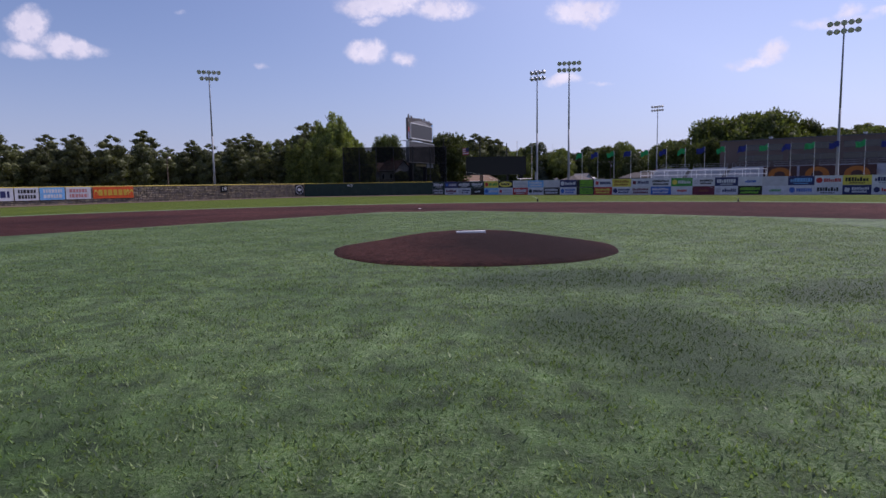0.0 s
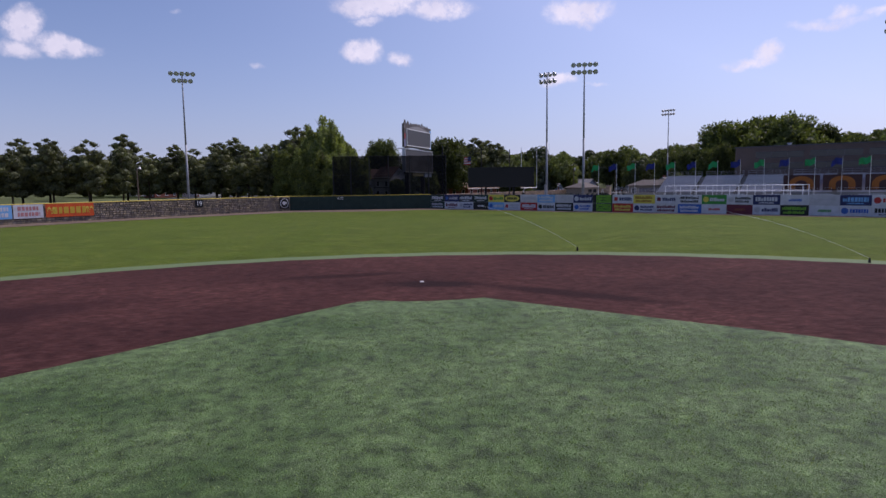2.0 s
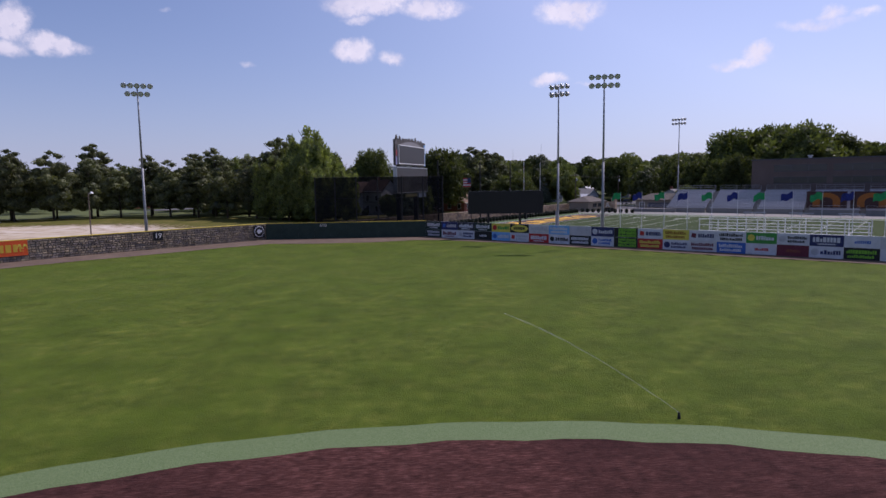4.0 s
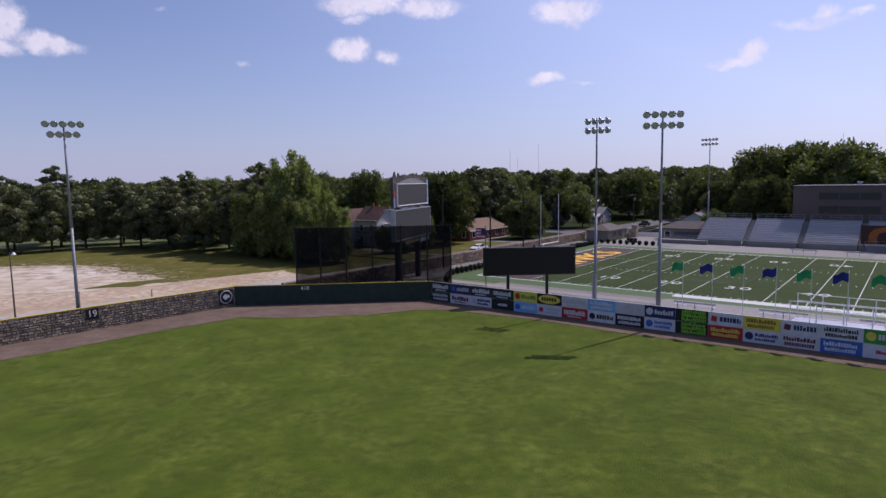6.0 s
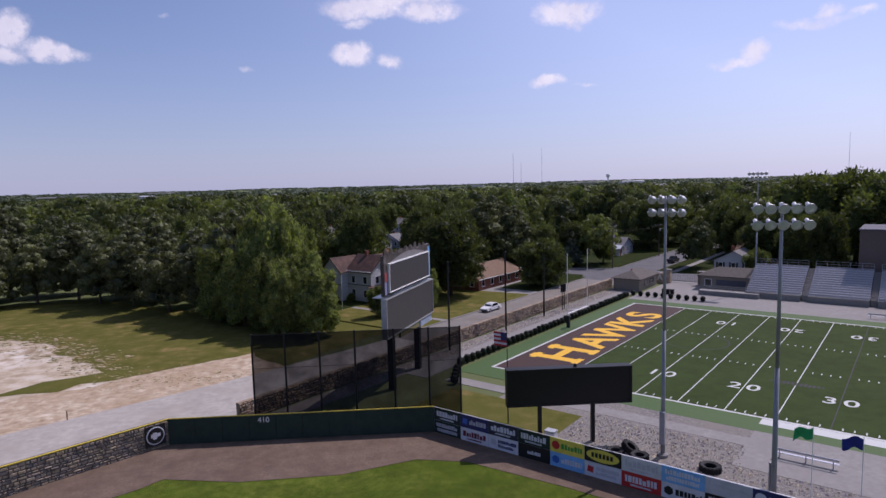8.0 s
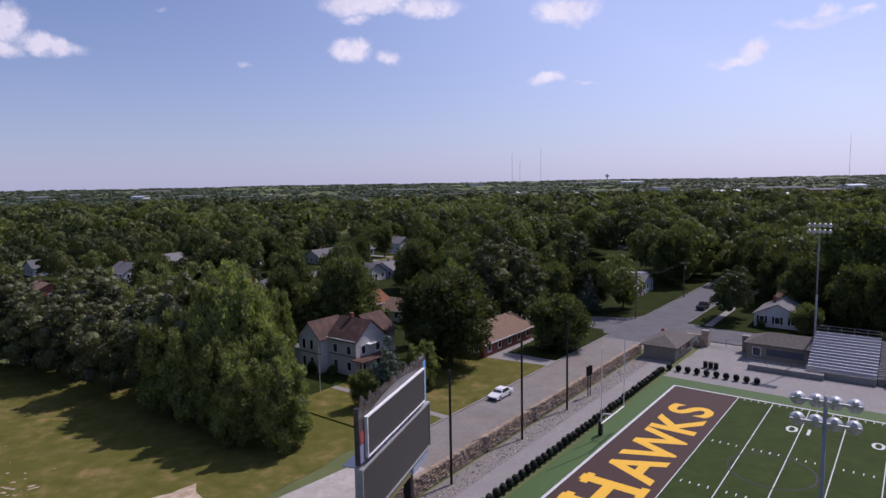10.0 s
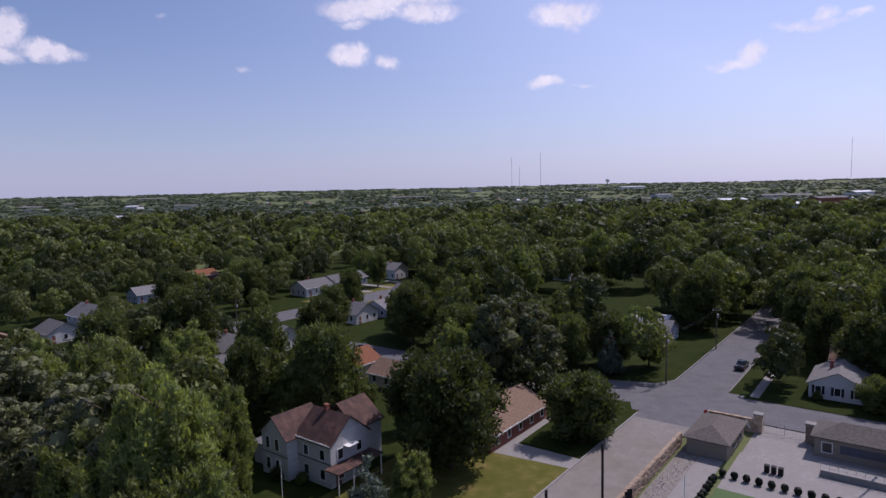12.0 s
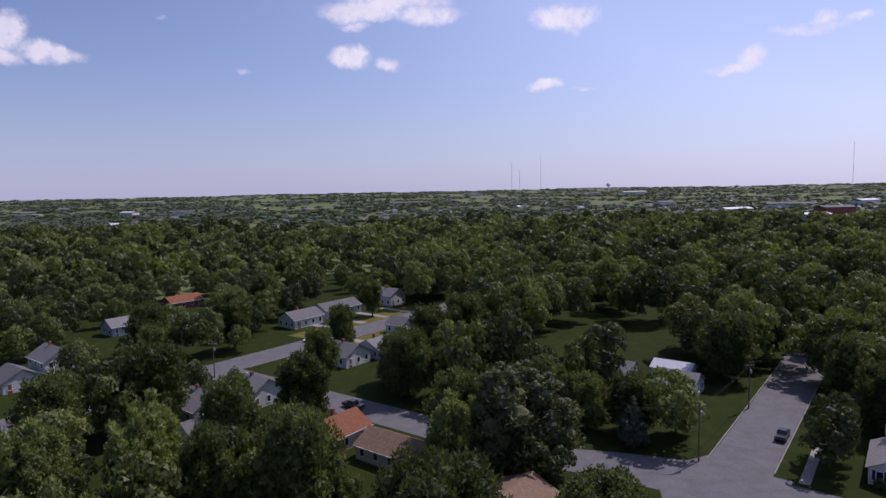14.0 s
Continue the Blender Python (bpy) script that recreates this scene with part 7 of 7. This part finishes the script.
# big shade trees behind the stadium building
for k in range(14):
    tree(("shade_a", "shade_c", "shade_b")[k % 3], *fuv(112.0 + 7 * (k % 3), 10.0 + 9.5 * k), (10.1, 17.2, 18.0, 17.0, 15.2, 12.3, 12.0, 12.5, 13.5, 13.0, 12.0, 13.0, 12.5, 13.0)[k], 1.15 + 0.2 * (k % 2))


# ---- woods of the town and the far country ----
def clear(x, y):
    """True where trees may stand."""
    p = Vector((x, y)) - FO
    u, v = p.dot(FU), p.dot(FV)
    if math.hypot(x, y) < 150 or y < 60:
        return False
    if u < 66 and v > -64 and u > -120:
        return False  # stadium, street and its first row of houses
    if u < 95 and v > -30:
        return False
    if u < 125 and v > 22 and v < 140:
        return False
    if -25.0 < v < -4.0 and u < 152:
        return False  # the street going on past the crossing
    if 68.0 < u < 92.0 and -135 < v < -20:
        return False
    if -152.0 < v < -133.0 and -40 < u < 200:
        return False
    if 104 < u < 186 and -86 < v < -48 + (u - 104) * 0.05:
        return False  # open meadow
    if -152 < v < -112 and (92 < u < 170 or 62 < u < 86):
        return False
    for hx, hy in SEEN:
        if abs(x - hx) < 10 and -27 < y - hy < 8:
            return False
    for hu, hv, r in OPEN_UV:
        if abs(u - hu) < r and abs(v - hv) < r:
            return False
    for cx, cy, r in OPEN:
        if (x - cx) ** 2 + (y - cy) ** 2 < r * r:
            return False
    return min(((x - a) ** 2 + (y - b) ** 2 for a, b in TREES), default=99) > 30


OPEN = [(-60, 165, 42), (-30, 160, 30), (-70, 800, 75), (-20, 800, 60)]
SEEN = [fuv(h[0], h[1]) for h in HOUSES[:34]]
OPEN_UV = [(h[0], h[1], h[2]) for h in HOUSES]


def low_tree(seed, tufts, size, wide=0.8, lobes_n=11):
    """A unit-high tree of leaf triangles: billowing lobes on a dome, with gaps between them."""
    r = np.random.RandomState(seed)
    lobes = [(0, 0, 0.50, 0.26)]
    for i in range(lobes_n):
        t = (i + 0.5) / lobes_n
        z = 0.30 + 0.56 * t
        ring_r = 0.36 * math.sin(math.pi * (0.22 + 0.66 * t)) ** 0.7
        a = i * 2.399 + r.uniform(-0.5, 0.5)
        lobes.append((ring_r * math.cos(a) * r.uniform(0.7, 1.05), ring_r * math.sin(a) * r.uniform(0.7, 1.05), z, r.uniform(0.11, 0.19)))
    lobes.append((r.uniform(-0.06, 0.06), r.uniform(-0.06, 0.06), 0.86, 0.13))
    lobes = np.array(lobes)
    lobes[:, :2] *= wide / 0.8
    share = lobes[:, 3] ** 2 / (lobes[:, 3] ** 2).sum()
    out = []
    for (x, y, z, rad), w in zip(lobes, share):
        n = max(3, int(tufts * w))
        d = r.normal(size=(n, 3))
        d /= np.linalg.norm(d, axis=1)[:, None]
        d[:, 2] = np.abs(d[:, 2]) * 1.0 - 0.3
        c = np.array([x, y, z]) + d * rad * (0.8 + 0.35 * r.rand(n))[:, None]
        up = d + r.normal(size=(n, 3)) * 0.3
        a = np.cross(up, r.normal(size=(n, 3)))
        a /= np.linalg.norm(a, axis=1)[:, None]
        b = np.cross(up / np.linalg.norm(up, axis=1)[:, None], a)
        s = size * (0.6 + 0.8 * r.rand(n))[:, None]
        out.append(np.stack([c + a * s, c - a * s * 0.6 + b * s, c - a * s * 0.6 - b * s], 1))
    return np.concatenate(out)  # triangles, 3, 3


def woods(name, spots, protos, mat, label):
    """One mesh of many trees: (x, y, z, height, width) each."""
    r = np.random.RandomState(4)
    tri = []
    for x, y, z, h, w in spots:
        p = protos[r.randint(len(protos))]
        a = r.rand() * 6.283
        c, s = math.cos(a), math.sin(a)
        q = p * np.array([w, w, h])
        q = np.stack([q[..., 0] * c - q[..., 1] * s + x, q[..., 0] * s + q[..., 1] * c + y, q[..., 2] + z], -1)
        tri.append(q)
    v = np.concatenate(tri).reshape(-1, 3).astype(np.float32)
    n = len(v) // 3
    me = bpy.data.meshes.new(name)
    me.vertices.add(len(v))
    me.vertices.foreach_set("co", v.ravel())
    me.loops.add(n * 3)
    me.loops.foreach_set("vertex_index", np.arange(n * 3, dtype=np.int32))
    me.polygons.add(n)
    me.polygons.foreach_set("loop_start", np.arange(0, n * 3, 3, dtype=np.int32))
    me.update(calc_edges=True)
    me.materials.append(mat)
    ob = new(name, me)
    return tagged(ob, label, "trees", "", "stuff")


def scatter():
    r = random.Random(21)
    near, mid, far = [], [], []
    for i in range(60000):
        b = radians(r.uniform(-48, 62))
        d = 90 + 4500 * r.random() ** 2.2
        x, y = 5 + d * math.sin(b), 110 + d * math.cos(b)
        if not clear(x, y):
            continue
        patch = noise.noise((x / 260.0, y / 260.0, 3.0)) + 0.5 * noise.noise((x / 90.0, y / 90.0, 7.0))
        if d > 1500:
            keep = 0.8 if patch > 0.06 else 0.02
        elif d > 700:
            keep = 0.75 if patch > -0.08 else 0.08
        else:
            keep = 0.66 if patch > -0.18 else 0.10
        p = Vector((x, y)) - FO
        if 0 < p.dot(FU) < 180 and -134 < p.dot(FV) < -60:
            keep *= 0.3  # open house lots on the first blocks
        if r.random() > keep:
            continue
        tall = 1.4 if b > radians(2) and d > 150 else 1.1 if b > radians(7) else 1.0
        (near if d < 330 else mid if d < 800 else far).append((x, y, rise(x, y) - 0.3, tall * (8.0 + 8.0 * r.random()) if d < 330 else (10 + 11 * r.random() ** 1.3) if d < 800 else (5 + 4 * r.random()), d))
    # thin out crowded spots
    def thin(lst, gap):
        cells, out = set(), []
        for s in lst:
            g = (int(s[0] / gap), int(s[1] / gap))
            if g in cells:
                continue
            cells.add(g)
            out.append(s)
        return out
    near, mid, far = thin(near, 11.0), thin(mid, 14.0), thin(far, 24.0)
    near_kinds = [low_tree(k, 2000, 0.030, 0.8, 15) for k in (1, 2, 3, 4, 11)]
    mid_kinds = [low_tree(k, 330, 0.068, 0.8, 10) for k in (5, 6, 7, 12)]
    far_kinds = [low_tree(k, 44, 0.19, 1.0, 5) for k in (8, 9, 10)]
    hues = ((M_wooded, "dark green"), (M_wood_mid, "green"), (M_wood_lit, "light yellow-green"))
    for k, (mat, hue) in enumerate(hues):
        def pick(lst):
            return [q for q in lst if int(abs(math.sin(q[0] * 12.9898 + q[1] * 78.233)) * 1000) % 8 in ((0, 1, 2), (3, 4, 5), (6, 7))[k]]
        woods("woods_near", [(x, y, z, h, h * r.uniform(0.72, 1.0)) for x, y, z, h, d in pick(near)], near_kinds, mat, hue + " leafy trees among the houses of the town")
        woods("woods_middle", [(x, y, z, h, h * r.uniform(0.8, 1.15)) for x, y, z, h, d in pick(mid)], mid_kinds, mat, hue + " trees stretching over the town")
    woods("woods_far", [(x, y, z, h, h * r.uniform(2.2, 4.0)) for x, y, z, h, d in far], far_kinds, M_hazy, "far woods with distance haze painted into their blue-green")


scatter()


# ---- blades of the artificial turf where the camera passes low ----
def turf_blades():
    r = np.random.RandomState(12)
    n = 560000
    x = r.uniform(-11, 11, n)
    y = 6.5 + 27.0 * r.rand(n) ** 1.7
    keep = (np.hypot(x - MOUND[0], y - MOUND[1]) > 2.95) & (np.abs(x) < 21.5 - np.abs(y - 15.0)) | ((np.hypot(x, y - MOUND[1]) > 2.95) & (y < 16))
    clump = np.sin(x * 3.1 + 1.7 * np.sin(y * 1.3)) * np.sin(y * 3.7 + 1.9 * np.sin(x * 1.1)) + 0.6 * np.sin(x * 8.3 + 2.0 * np.sin(y * 4.1)) * np.sin(y * 7.1)
    keep &= r.rand(n) < 0.55 + 0.32 * clump
    x, y = x[keep], y[keep]
    n = len(x)
    a = r.uniform(0, 6.283, n)
    h = r.uniform(0.010, 0.036, n)
    w = r.uniform(0.003, 0.009, n)
    lean = r.normal(size=(n, 2)) * 0.018
    base = np.full(n, 0.034)
    v = np.stack([np.stack([x - w * np.cos(a), y - w * np.sin(a), base], 1), np.stack([x + w * np.cos(a), y + w * np.sin(a), base], 1), np.stack([x + lean[:, 0], y + lean[:, 1], base + h], 1)], 1).reshape(-1, 3).astype(np.float32)
    me = bpy.data.meshes.new("turf_blades")
    me.vertices.add(3 * n)
    me.vertices.foreach_set("co", v.ravel())
    me.loops.add(3 * n)
    me.loops.foreach_set("vertex_index", np.arange(3 * n, dtype=np.int32))
    me.polygons.add(n)
    me.polygons.foreach_set("loop_start", np.arange(0, 3 * n, 3, dtype=np.int32))
    me.update(calc_edges=True)
    me.materials.append(M_blade)
    tagged(new("turf_blades", me), "short pale and dark green plastic turf blades", "turf", "", "stuff")


M_blade = material("turf blade", [(0.3, (0.095, 0.165, 0.056)), (0.7, (0.209, 0.280, 0.150))], stains=((0.9, 13.7, 2.6, 1.2, 0, (0.05, 0.09, 0.03)), (0.4, 10.6, 1.3, 2.0, 12, (0.06, 0.10, 0.035)), (3.6, 12.2, 1.6, 0.8, 20, (0.06, 0.10, 0.035))), scale=1.2, rough=0.45, island=0.55, trans=0.4, spec=0.3)
turf_blades()
